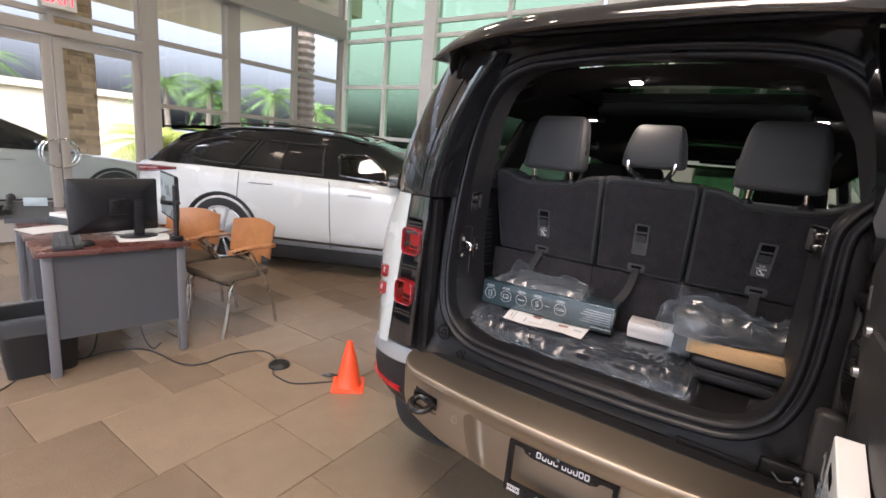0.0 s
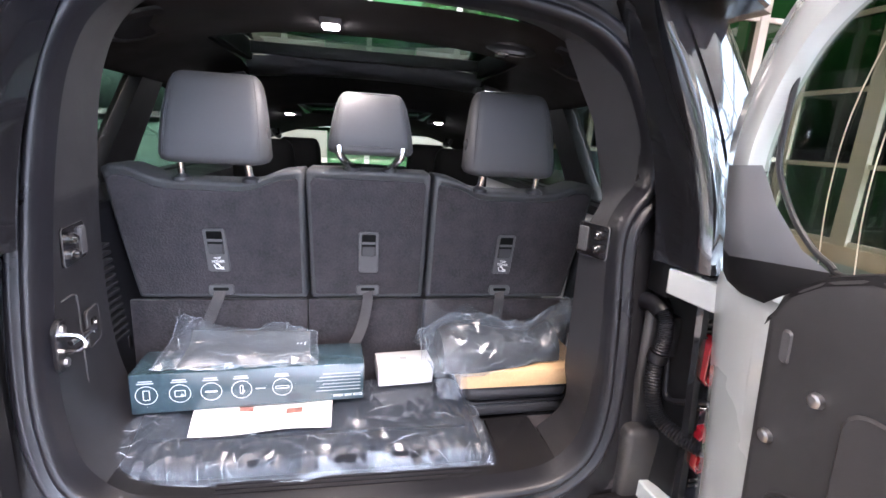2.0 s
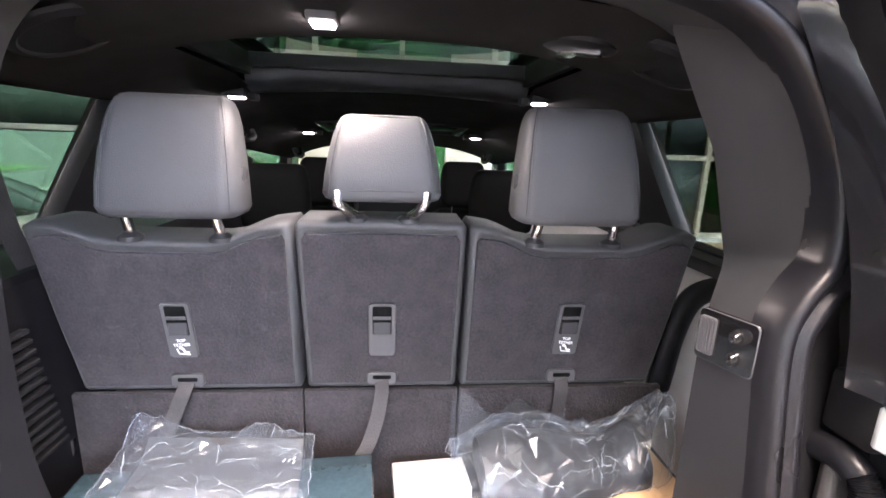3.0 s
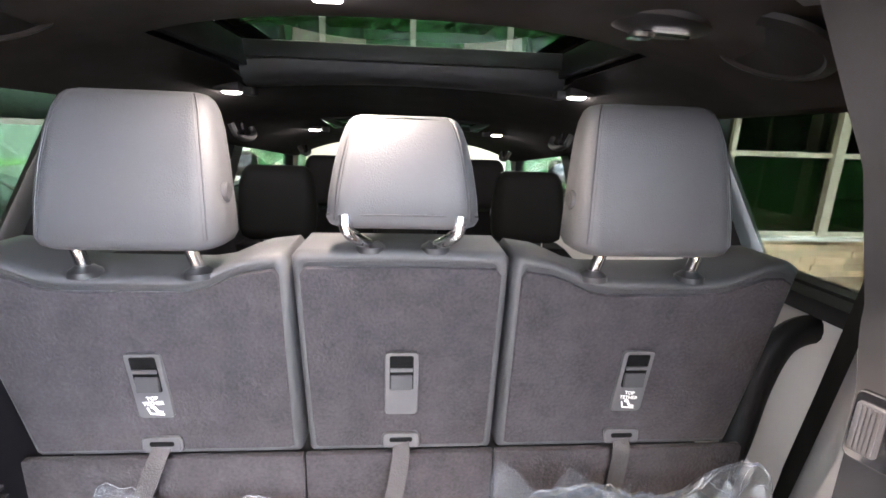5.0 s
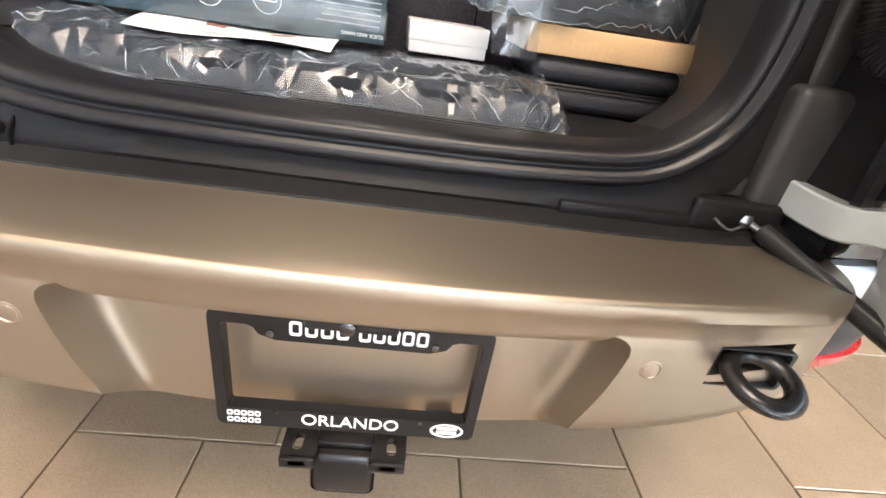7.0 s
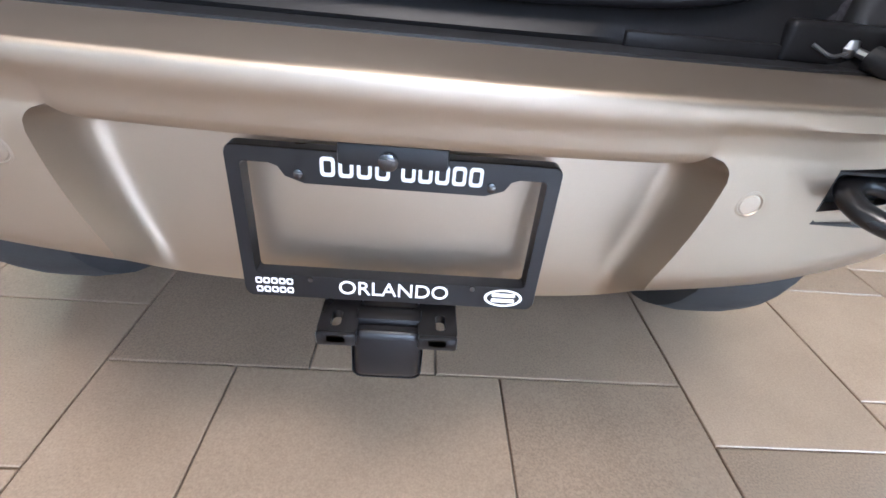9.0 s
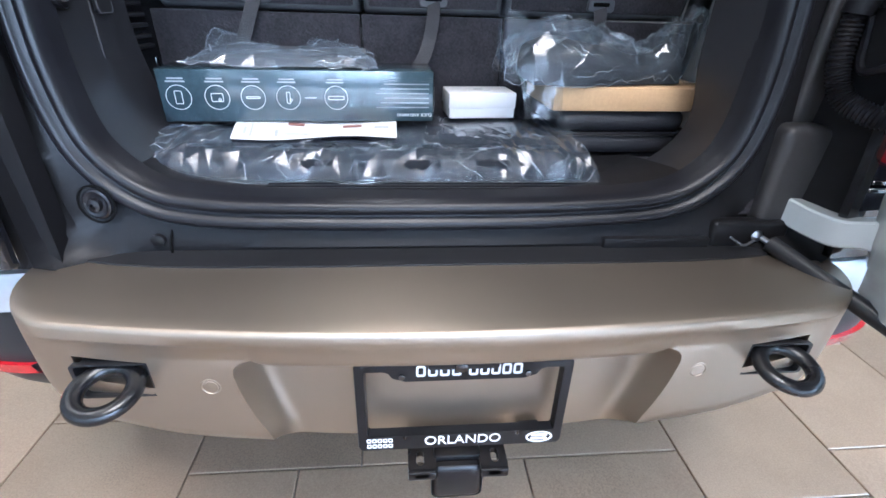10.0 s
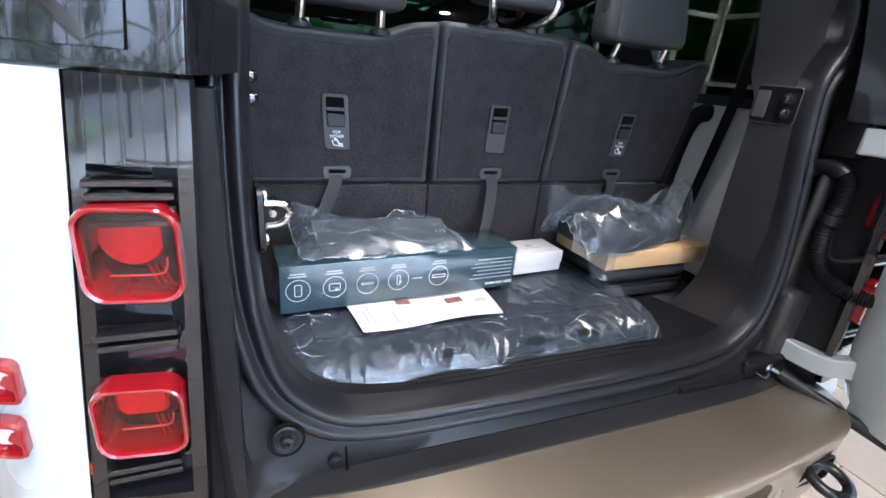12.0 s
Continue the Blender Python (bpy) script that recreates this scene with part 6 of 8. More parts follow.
def film_sheet(P, folds, name, mat, parent, label, step=(4, 5), crumple=0.0018, seed=3, creases=60, near=1.0):
    """A film over a grid of points, lifted by its folds and broken into flat uneven facets."""
    r_ = random.Random(seed)
    X = np.array([[p.x for p in row] for row in P])
    Y = np.array([[p.y for p in row] for row in P])
    H = fold_height(X, Y, folds)
    nj, ni = len(P), len(P[0])
    si, sj = step
    js = sorted(set(list(range(0, nj, sj)) + [nj - 1]))
    is_ = sorted(set(list(range(0, ni, si)) + [ni - 1]))
    b = bmesh.new()
    grid = []
    for a, j in enumerate(js):
        row = []
        for c, i in enumerate(is_):
            jj = j if j in (0, nj - 1) else min(nj - 1, max(0, j + r_.randint(-(sj // 2), sj // 2)))
            ii = i if i in (0, ni - 1) else min(ni - 1, max(0, i + r_.randint(-(si // 2), si // 2)))
            row.append(b.verts.new(P[jj][ii] + Vector((0, 0, H[jj][ii] + r_.uniform(-0.3, 1.0) * crumple))))
        grid.append(row)
    for a in range(len(js) - 1):
        for c in range(len(is_) - 1):
            q = [grid[a][c], grid[a][c + 1], grid[a + 1][c + 1], grid[a + 1][c]]
            if r_.random() < 0.5:
                b.faces.new((q[0], q[1], q[2]))
                b.faces.new((q[0], q[2], q[3]))
            else:
                b.faces.new((q[0], q[1], q[3]))
                b.faces.new((q[1], q[2], q[3]))
    bag = part(name, b, mat, parent, label, angle=14)
    # pale strands that stand for the glints along sharp creases and round the hem
    top = lambda a, c: P[a][c] + Vector((0, 0, H[a][c] + 0.0012))
    b = bmesh.new()
    for _ in range(creases):
        a, c = int((nj - 1) * r_.random() ** near), r_.randrange(ni)
        ang, run = r_.uniform(0, math.tau), []
        turn = r_.uniform(-0.05, 0.05)
        for k in range(r_.randint(4, 11)):
            x, y = c + k * 2.4 * math.cos(ang + turn * k), a + k * 2.4 * math.sin(ang + turn * k) * (0.5 + 0.5 * (a > nj * 0.2))
            if not (0 <= x < ni and 0 <= y < nj):
                break
            run.append(top(int(y), int(x)))
        if len(run) > 3 and min((p - q).length for p, q in zip(run, run[1:])) > 1e-4:
            m_ = len(run) - 1
            w = r_.uniform(0.0001, 0.0008)
            tube(run, [0.0001 + w * math.sin(math.pi * k / m_) for k in range(m_ + 1)], 5, bm=b)
    hem = [top(0, c) for c in range(0, ni, 3)] + [top(a, ni - 1) for a in range(0, nj, 3)] + [top(nj - 1, c) for c in range(ni - 1, -1, -3)] + [top(a, 0) for a in range(nj - 1, -1, -3)]
    hem = [p for k, p in enumerate(hem) if (p - hem[k - 1]).length > 1e-4]
    tube(hem, 0.0006, 5, closed=True, bm=b)
    part("film_creases", b, crease_glint, bag, "pale strands painted as glints on creases and hem")


# folded floor mat in a clear bag
mat_bag = thing("bagged_floor_mat", "black folded floor mat wrapped in clear plastic film", "floor mat")
part("mat", box(-0.512, 0.252, 0.266, 0.565, 0.844, 0.885, 0.016, 3), mat_black, mat_bag, "black carpet mat")
part("mat_fold", box(-0.445, 0.225, 0.345, 0.555, 0.880, 0.893, 0.006, 2), mat_black, mat_bag)
rng = random.Random(21)
folds = make_folds(rng, 9, -0.52, 0.24, 0.262, 0.33, 0.9, 0.9, (0.03, 0.09), (0.012, 0.030), (0.006, 0.016))
folds += make_folds(rng, 26, -0.50, 0.26, 0.262, 0.36, 0.12, 0.45, (0.06, 0.22), (0.009, 0.024), (0.004, 0.012))
folds += make_folds(rng, 26, -0.48, 0.26, 0.30, 0.48, 0.6, 1.5, (0.05, 0.16), (0.007, 0.014), (0.003, 0.007))
folds += make_folds(rng, 24, -0.54, -0.38, 0.26, 0.42, 1.0, 1.5, (0.03, 0.10), (0.008, 0.018), (0.007, 0.018))
folds += make_folds(rng, 22, 0.18, 0.27, 0.26, 0.50, 0.3, 1.5, (0.03, 0.08), (0.008, 0.016), (0.006, 0.015))
NX, NY = 240, 84
rows = []
for j in range(NY + 1):
    t = (j / NY) ** 1.25
    row = []
    for i in range(NX + 1):
        s = i / NX
        y = 0.250 + t * 0.33 + 0.014 * noise.noise(Vector((s * 9, t * 2, 3))) + 0.0015 * noise.noise(Vector((s * 30, t * 2, 1))) * (1 - t)
        x = -0.535 + s * 0.812 + 0.012 * noise.noise(Vector((s * 3, t * 7, 8)))
        if s < 0.1:
            x -= 0.020 * (1 - s / 0.1) * (1 - abs(t - 0.25) * 1.6)
        ex = min(1, min(s, 1 - s) / 0.030)
        ey = min(1, t / 0.115) if t < 0.5 else min(1, (1 - t) / 0.10)
        hgt = (ex * (2 - ex)) * (ey * (2 - ey))
        z = 0.846 + 0.0445 * hgt + (0.007 * smoothstep((t - 0.15) / 0.2)) * hgt + 0.003 * noise.noise(Vector((x * 14, y * 18, 0.5)))
        row.append(Vector((x, y, z)))
    rows.append(row)
film_sheet(rows, [f if not (-0.40 < f[0] < 0.0 and f[1] > 0.33) else f[:5] + (0.002,) for f in folds], "plastic_bag", film, mat_bag, "clear crinkled plastic bag", step=(3, 6), crumple=0.0016, creases=120, near=2.2)

# printed sheet tucked under the box
sheet = thing("printed_sheet", "white printed instruction sheet lying on the bagged mat", "paper")
A, B, C, D = Vector((-0.382, 0.452, 0.9095)), Vector((-0.080, 0.446, 0.9095)), Vector((-0.078, 0.342, 0.905)), Vector((-0.362, 0.332, 0.902))
sh = lambda u, v, d: A.lerp(B, u).lerp(D.lerp(C, u), v) + Vector((0, 0, d + 0.003 * math.sin(u * 7 + v * 3)))
part("sheet", loft([[sh(i / 12, j / 6, k) for i in range(13)] for k in (0.0005, 0.0) for j in (range(7) if k else range(6, -1, -1))], close_u=True), paper_mat, sheet)
for u0, u1, v0, v1, m in ((0.10, 0.115, 0.35, 0.9, print_grey), (0.32, 0.42, 0.22, 0.36, photo_brown), (0.66, 0.78, 0.30, 0.50, photo_brown), (0.48, 0.50, 0.3, 0.34, print_grey), (0.55, 0.57, 0.3, 0.34, print_grey),
                          (0.48, 0.50, 0.5, 0.54, print_grey), (0.55, 0.57, 0.5, 0.54, print_grey), (0.86, 0.95, 0.45, 0.60, print_grey), (0.06, 0.08, 0.50, 0.80, print_grey), (0.25, 0.27, 0.55, 0.86, print_grey), (0.30, 0.55, 0.70, 0.73, print_grey), (0.30, 0.50, 0.78, 0.81, print_grey)):
    part("print", loft([[sh(u, v, 0.0012) for u in (u0, (u0 + u1) / 2, u1)] for v in (v0, v1)]), m, sheet)

# long retail box, upside down
hb = thing("accessory_box", "long teal retail box in shrink film, standing upside down", "cardboard box", at=(-0.252, 0.4225, 0.9115), rz=3.6)
part("carton", box(-0.2445, 0.2445, 0.0, 0.112, 0.0, 0.092, 0.0025, 2), box_teal, hb)
for k, x in enumerate((-0.213, -0.148, -0.086, -0.024, 0.062)):
    ic = part("icon_ring", tube([(x + 0.021 * math.cos(a), -0.0005, 0.044 + 0.021 * math.sin(a)) for a in [j * math.tau / 36 for j in range(36)]], 0.0005, 5, closed=True), print_white, hb)
    shp = ((0.012, 0.022), (0.020, 0.014), (0.024, 0.003), (0.006, 0.02), (0.028, 0.006))[k]
    part("icon", tube([(x + u, -0.0006, 0.044 + v) for u, v in rrect(*shp, 0.0014, 2)], 0.0006, 4, closed=True), print_white, ic)
    if k in (1, 3):
        part("icon", tube([(x + 0.004 + u * 0.5, -0.0006, 0.040 + v * 0.5) for u, v in rrect(0.008, 0.008, 0.003, 3)], 0.0006, 4, closed=True), print_white, ic)
    for q in range(2):
        part("print_bar", box(x - 0.017 + q * 0.003, x + 0.015 - q * 0.002, -0.0006, 0.001, 0.070 + q * 0.005, 0.0726 + q * 0.005), print_grey, hb)
part("print_bar", box(0.005, 0.026, -0.0006, 0.001, 0.0435, 0.0445), print_white, hb)
text("lettering", "CLICK AND HANG", 0.0080, print_white, hb, pose(0.208, -0.0006, 0.013, 90, 180, 0) )
for q in range(6):
    part("print_bar", box(0.135 + 0.008 * (q % 3), 0.236, -0.0006, 0.001, 0.026 + q * 0.0085, 0.0277 + q * 0.0085), print_grey, hb)
part("shrink_film", box(-0.2462, 0.2462, -0.0018, 0.1135, 0.0005, 0.0935, 0.003, 2), pane_material("shrink_film", (0.93, 0.96, 0.97), 1.0, rough=0.12, wrinkle=0.12, wrinkle_scale=5), hb, "glossy shrink film")

# flat pouch in a plastic bag on the box
pouch = thing("bagged_pouch", "grey flat pouch in a clear plastic bag", "plastic bag")
pq = lambda u, v: Vector((-0.455, 0.412, 0)).lerp(Vector((-0.112, 0.428, 0)), u).lerp(Vector((-0.470, 0.618, 0)).lerp(Vector((-0.128, 0.590, 0)), u), v)
rng = random.Random(5)
folds = make_folds(rng, 46, -0.47, -0.11, 0.41, 0.62, 0.4, 1.5, (0.03, 0.13), (0.008, 0.020), (0.006, 0.016))
folds += make_folds(rng, 26, -0.47, -0.11, 0.40, 0.45, 1.4, 0.8, (0.02, 0.05), (0.006, 0.012), (0.006, 0.013))
rows = []
for j in range(61):
    v = j / 60
    row = []
    for i in range(121):
        u = i / 120
        p = pq(u, v) + Vector((0.006 * noise.noise(Vector((v * 9, 1, u))), 0.008 * noise.noise(Vector((u * 9, 5, v))), 0))
        e = min(1, min(u, 1 - u, v, 1 - v) / 0.10)
        lift = 0.028 * max(0, (v - 0.62) / 0.38) ** 1.5 * (1 if u < 0.25 else 0.55 + 0.35 * math.sin(u * 11))
        p.z = 1.0055 + 0.016 * e * (2 - e) + lift + (0.020 * max(0, (v - 0.8) / 0.2) * max(0, 1 - abs(u - 0.06) / 0.12))
        row.append(p)
    rows.append(row)
film_sheet(rows, folds, "plastic_bag", film_pouch, pouch, "clear creased plastic bag", step=(5, 4), creases=40)
pouch_grey = material("pouch_grey", (0.045, 0.048, 0.052), 0.5, var=0.2, bump=0.3, bump_scale=300)
part("pouch", loft([[pq(0.13 + 0.82 * i / 10, 0.10 + 0.72 * j / 6) + Vector((0, 0, 1.0065 + (0.010 if 0 < i < 10 and 0 < j < 6 else 0.0) + 0.024 * max(0, (j / 6 - 0.7) / 0.3) ** 1.5)) for i in range(11)] for j in range(7)]), pouch_grey, pouch, "grey fabric pouch")
for k, (u, v) in enumerate(((0.86, 0.55), (0.885, 0.55), (0.91, 0.58), (0.91, 0.52))):
    part("print", tube([pq(u, v - 0.02) + Vector((0, 0, 1.0185)), pq(u + 0.008, v + 0.02) + Vector((0, 0, 1.0185))], 0.0011, 5), print_white, pouch)

# small white box
wb = thing("small_white_box", "small white cardboard box beside the retail box", "cardboard box", at=(0.100, 0.505, 0.904), rz=5)
part("carton", box(-0.070, 0.070, 0.0, 0.085, 0.0, 0.050, 0.002), box_white, wb)
part("lid", box(-0.0715, 0.0715, -0.0015, 0.0865, 0.020, 0.0515, 0.002), box_white, wb)
part("print", box(-0.01, 0.008, 0.040, 0.052, 0.0515, 0.0519), print_grey, wb)
part("print_bar", box(-0.025, 0.022, 0.030, 0.033, 0.0515, 0.0519), print_grey, wb)

# zip case, kraft box on it, bag on that
zc = thing("zip_case", "black hard zip case on the load floor", "case", at=(0.372, 0.424, 0.8525), rz=2)
part("case_lower", box(-0.128, 0.128, 0.0, 0.20, 0.0, 0.042, 0.016, 4), case_black, zc)
part("case_upper", box(-0.134, 0.134, -0.004, 0.204, 0.044, 0.088, 0.020, 4), case_black, zc)
part("zip", tube([(u, 0.10 + v, 0.043) for u, v in rrect(0.264, 0.204, 0.02, 5)], 0.003, 6, closed=True), rubber, zc)
kb = thing("kraft_box", "flat brown kraft cardboard box on the zip case", "cardboard box", at=(0.385, 0.415, 0.9405), rz=1.5)
part("carton", box(-0.164, 0.164, 0.0, 0.195, 0.0, 0.044, 0.0018), kraft, kb)
part("flap_edge", box(-0.1645, -0.1620, -0.0008, 0.19, 0.003, 0.0415), kraft, kb)

kit = thing("bagged_kit", "dark kit rolled in a crumpled clear plastic bag", "plastic bag")
ZB = 0.9855
spine = [(0.125, 0.485, 0.055, 0.065), (0.165, 0.48, 0.088, 0.085), (0.21, 0.485, 0.112, 0.095), (0.26, 0.49, 0.108, 0.100), (0.31, 0.50, 0.094, 0.098), (0.36, 0.505, 0.080, 0.092), (0.40, 0.51, 0.066, 0.085), (0.43, 0.515, 0.062, 0.078), (0.465, 0.52, 0.082, 0.080), (0.50, 0.53, 0.108, 0.078), (0.535, 0.535, 0.135, 0.060), (0.552, 0.54, 0.140, 0.035)]
rows = []
sm_ = smooth_path([(a, b_, c) for a, b_, c, d in spine], 11)
dm_ = smooth_path([(d, 0, 0) for a, b_, c, d in spine], 11)
rng = random.Random(9)
folds = make_folds(rng, 60, 0.12, 0.56, 0.39, 0.60, 0.2, 1.5, (0.03, 0.11), (0.008, 0.022), (0.010, 0.026))
folds += make_folds(rng, 30, 0.38, 0.50, 0.42, 0.58, 1.4, 0.5, (0.03, 0.08), (0.007, 0.014), (0.014, 0.028))
for i, (p, q) in enumerate(zip(sm_, dm_)):
    row = []
    for k in range(72):
        a = math.pi * k / 71
        y = p.y - math.cos(a) * q.x
        z = ZB + 0.001 + (math.sin(a) ** 0.7) * p.z * 0.92
        row.append(Vector((p.x + 0.008 * noise.noise(Vector((y * 20, z * 20, 2))), y, z + 0.006 * noise.noise(Vector((p.x * 25, y * 25, z * 25))) * math.sin(a))))
    rows.append(row)
film_sheet(rows, folds, "plastic_bag", film_thick, kit, "crumpled clear plastic bag", step=(4, 4), crumple=0.009, creases=110)
flap = [[Vector((0.150 + 0.075 * s + 0.012 * t, 0.410 - 0.022 * t + 0.006 * math.sin(s * 9 + t * 6), 1.02 - 0.09 * t + 0.015 * s * (1 - t))) for s in (0, 0.2, 0.4, 0.6, 0.8, 1)] for t in (0, 0.2, 0.4, 0.6, 0.8, 1)]
part("bag_flap", loft(flap), film_thick, kit)
tail = [[Vector((0.13 + 0.22 * s, 0.555 + 0.02 * math.sin(s * 12), 1.0 + t * (0.105 - 0.02 * s + 0.012 * math.sin(s * 14)))) for s in [i / 10 for i in range(11)]] for t in (0, 0.5, 1)]
part("bag_mouth", loft(tail), film_thick, kit)
kit_grey = material("kit_grey", (0.016, 0.017, 0.019), 0.6, var=0.25, scale=20, bump=0.4, bump_scale=160)
lump = []
for p, q in list(zip(sm_, dm_))[14:-26:3]:
    lump.append([Vector((p.x, p.y - math.cos(a) * q.x * 0.88, ZB + 0.002 + max(0.0, math.sin(a)) ** 0.6 * p.z * (0.70 + 0.10 * noise.noise(Vector((p.x * 16, math.cos(a) * 2, 3))))) ) for a in [math.pi * k / 15 for k in range(16)]])
part("roll", loft(lump, close_v=True, cap=True), kit_grey, kit, "dark grey folded kit", angle=60)

# ---- showroom furniture and things on the floor ----
desk_top_mat = material("desk_top", (0.085, 0.030, 0.024), 0.28, coat=0.4, var=0.3, scale=7)
desk_grey = material("desk_grey", (0.055, 0.056, 0.062), 0.55, var=0.08, bump=0.1, bump_scale=300)
leg_grey = material("leg_grey", (0.16, 0.16, 0.17), 0.45, metal=0.3, var=0.08)
ply = material("ply", (0.46, 0.20, 0.075), 0.38, coat=0.3, var=0.22, scale=11, bump=0.05)
seat_fabric = material("seat_fabric", (0.105, 0.080, 0.055), 0.95, var=0.25, scale=25, bump=0.7, bump_scale=260)
nickel = material("nickel", (0.52, 0.50, 0.47), 0.28, metal=1.0, var=0.05)
screen_black = material("screen_black", (0.012, 0.012, 0.014), 0.35, var=0.15)
bin_black = material("bin_black", (0.012, 0.012, 0.013), 0.5, var=0.15)
liner_film = pane_material("liner_film", (0.86, 0.88, 0.90), 1.0, rough=0.18, wrinkle=0.6, wrinkle_scale=14, body=0.05, body_color=(0.60, 0.68, 0.76))
orange = material("orange", (0.85, 0.085, 0.018), 0.5, var=0.08, scale=9)
cable_black = material("cable_black", (0.013, 0.013, 0.013), 0.5, var=0.1)
phone_grey = material("phone_grey", (0.05, 0.055, 0.06), 0.5, var=0.1)
screen_lit = material("screen_lit", (0.35, 0.42, 0.45), 0.3, var=0.1)

desk = thing("office_desk", "dark red-brown office desk with grey side panels", "desk", at=(-2.815, -0.345, -0.008), rz=-9)
part("desktop", box(-1.65, 0.03, -0.03, 0.75, 0.728, 0.758, 0.006), desk_top_mat, desk, "dark red-brown wooden desktop")
part("side_panel", box(-0.025, -0.005, 0.05, 0.68, 0.235, 0.728), desk_grey, desk, "charcoal side panel")
part("side_panel", box(-1.60, -1.58, 0.05, 0.68, 0.235, 0.728), desk_grey, desk)
part("modesty_panel", box(-1.58, -0.03, 0.60, 0.62, 0.33, 0.728), desk_grey, desk)
for x in (-1.60, -0.018):
    for y in (0.025, 0.695):
        part("leg", box(x - 0.022, x + 0.022, y - 0.025, y + 0.025, 0.0, 0.728, 0.006), leg_grey, desk, "grey metal leg")
part("pedestal", box(-1.55, -1.13, 0.05, 0.58, 0.03, 0.72, 0.005), desk_grey, desk)


def monitor(at, rz, w, h, label, arm=True):
    m = thing("monitor", label, "monitor", at=at, rz=rz)
    part("back_shell", loft([[Vector((u * a, d, 0.205 + v * b_)) for u, v in rrect(w, h, 0.012)] for a, b_, d in ((1, 1, 0.008), (1, 1, -0.008), (0.96, 0.94, -0.018), (0.55, 0.5, -0.034), (0.02, 0.02, -0.036))], close_v=True), screen_black, m)
    part("screen", box(-w / 2 + 0.008, w / 2 - 0.008, 0.008, 0.0095, 0.205 - h / 2 + 0.012, 0.205 + h / 2 - 0.008), screen_lit, m, "screen")
    part("mount", box(-0.05, 0.05, -0.058, -0.03, 0.15, 0.25, 0.006), screen_black, m)
    if not arm:
        part("stand", box(0.08, 0.14, -0.075, -0.045, 0.0, 0.24, 0.008), screen_black, m)
        part("foot", lathe([(0.11, 0), (0.11, 0.010), (0.02, 0.016)], 24, lambda x, y, z: Vector((x + 0.11, y * 0.75 - 0.05, z))), screen_black, m)
    return m


monitor((-3.03, 0.10, 0.752), 91, 0.50, 0.335, "black flat monitor seen from behind on the desk", False)
second = monitor((-3.13, 0.475, 0.790), 166, 0.46, 0.31, "second black monitor on a clamped arm, turned sideways")


def arm_part(name, bm, mat):
    part(name, bm, mat, second).matrix_basis = second.matrix_basis.inverted() @ Matrix.Translation((-2.765, 0.345, 0.750))


arm_part("pole", tube([(0, 0, 0), (0, 0, 0.36)], 0.016, 14), screen_black)
arm_part("clamp", box(-0.04, 0.03, -0.03, 0.03, 0.0, 0.03, 0.005), screen_black)
arm_part("arm", tube([(0, 0, 0.24), (-0.13, -0.02, 0.235), (-0.34, 0.08, 0.235)], 0.015, 10), screen_black)
arm_part("knob", lathe([(0.012, -0.02), (0.016, 0.0), (0.012, 0.045)], 12, lambda x, y, z: Vector((0.0 + z, x, 0.25 + y))), steel)
kbd = thing("keyboard", "black keyboard lying on the desk", "keyboard", at=(-3.00, -0.17, 0.750), rz=-15)
part("keyboard_body", box(-0.22, 0.22, -0.07, 0.07, 0, 0.018, 0.006), screen_black, kbd)
for r in range(4):
    part("key_row", box(-0.205, 0.205, -0.058 + r * 0.03, -0.034 + r * 0.03, 0.018, 0.024, 0.002, 1), phone_grey, kbd)
mouse = thing("computer_mouse", "small black computer mouse on the desk", "mouse", at=(-2.86, -0.12, 0.750), rz=20)
part("shell", lathe([(0.0, 0.036), (0.015, 0.034), (0.026, 0.024), (0.031, 0.008), (0.030, 0.0)], 16, lambda x, y, z: Vector((x, y * 1.7, z))), screen_black, mouse)
phone = thing("desk_phone", "black desk phone with handset and display", "telephone", at=(-3.82, -0.13, 0.750), rz=70)
part("base", loft([[Vector((x, -0.10, 0)), Vector((x, 0.10, 0)), Vector((x, 0.10, 0.12)), Vector((x, -0.10, 0.03))] for x in (-0.12, 0.12)], close_v=True, cap=True), phone_grey, phone, smooth=False)
part("handset", tube(smooth_path([(-0.10, -0.09, 0.075), (-0.10, -0.05, 0.10), (-0.10, 0.06, 0.15), (-0.10, 0.11, 0.15)], 4), [0.026] * 4 + [0.018] * 6 + [0.026] * 3, 10), screen_black, phone)
part("display", box(-0.03, 0.10, 0.02, 0.024, 0.10, 0.16, 0.003), screen_lit, phone)
tray = thing("paper_tray", "grey desk tray holding small papers", "desk tray", at=(-3.62, 0.02, 0.750), rz=20)
part("tray_body", box(-0.10, 0.10, -0.07, 0.07, 0.0, 0.05, 0.004), phone_grey, tray)
part("paper_stack", box(-0.085, 0.085, -0.055, 0.055, 0.05, 0.075, 0.002), box_white, tray)
for x, y, rz in ((-3.45, -0.12, 12), (-3.13, 0.30, 30), (-2.93, 0.22, -14)):
    ps = thing("paper_sheets", "loose white paper sheets on the desk", "paper", "papers on the desk", at=(x, y, 0.7505), rz=rz)
    part("sheets", box(-0.105, 0.105, -0.148, 0.148, 0, 0.004, 0.001, 1), paper_mat, ps)

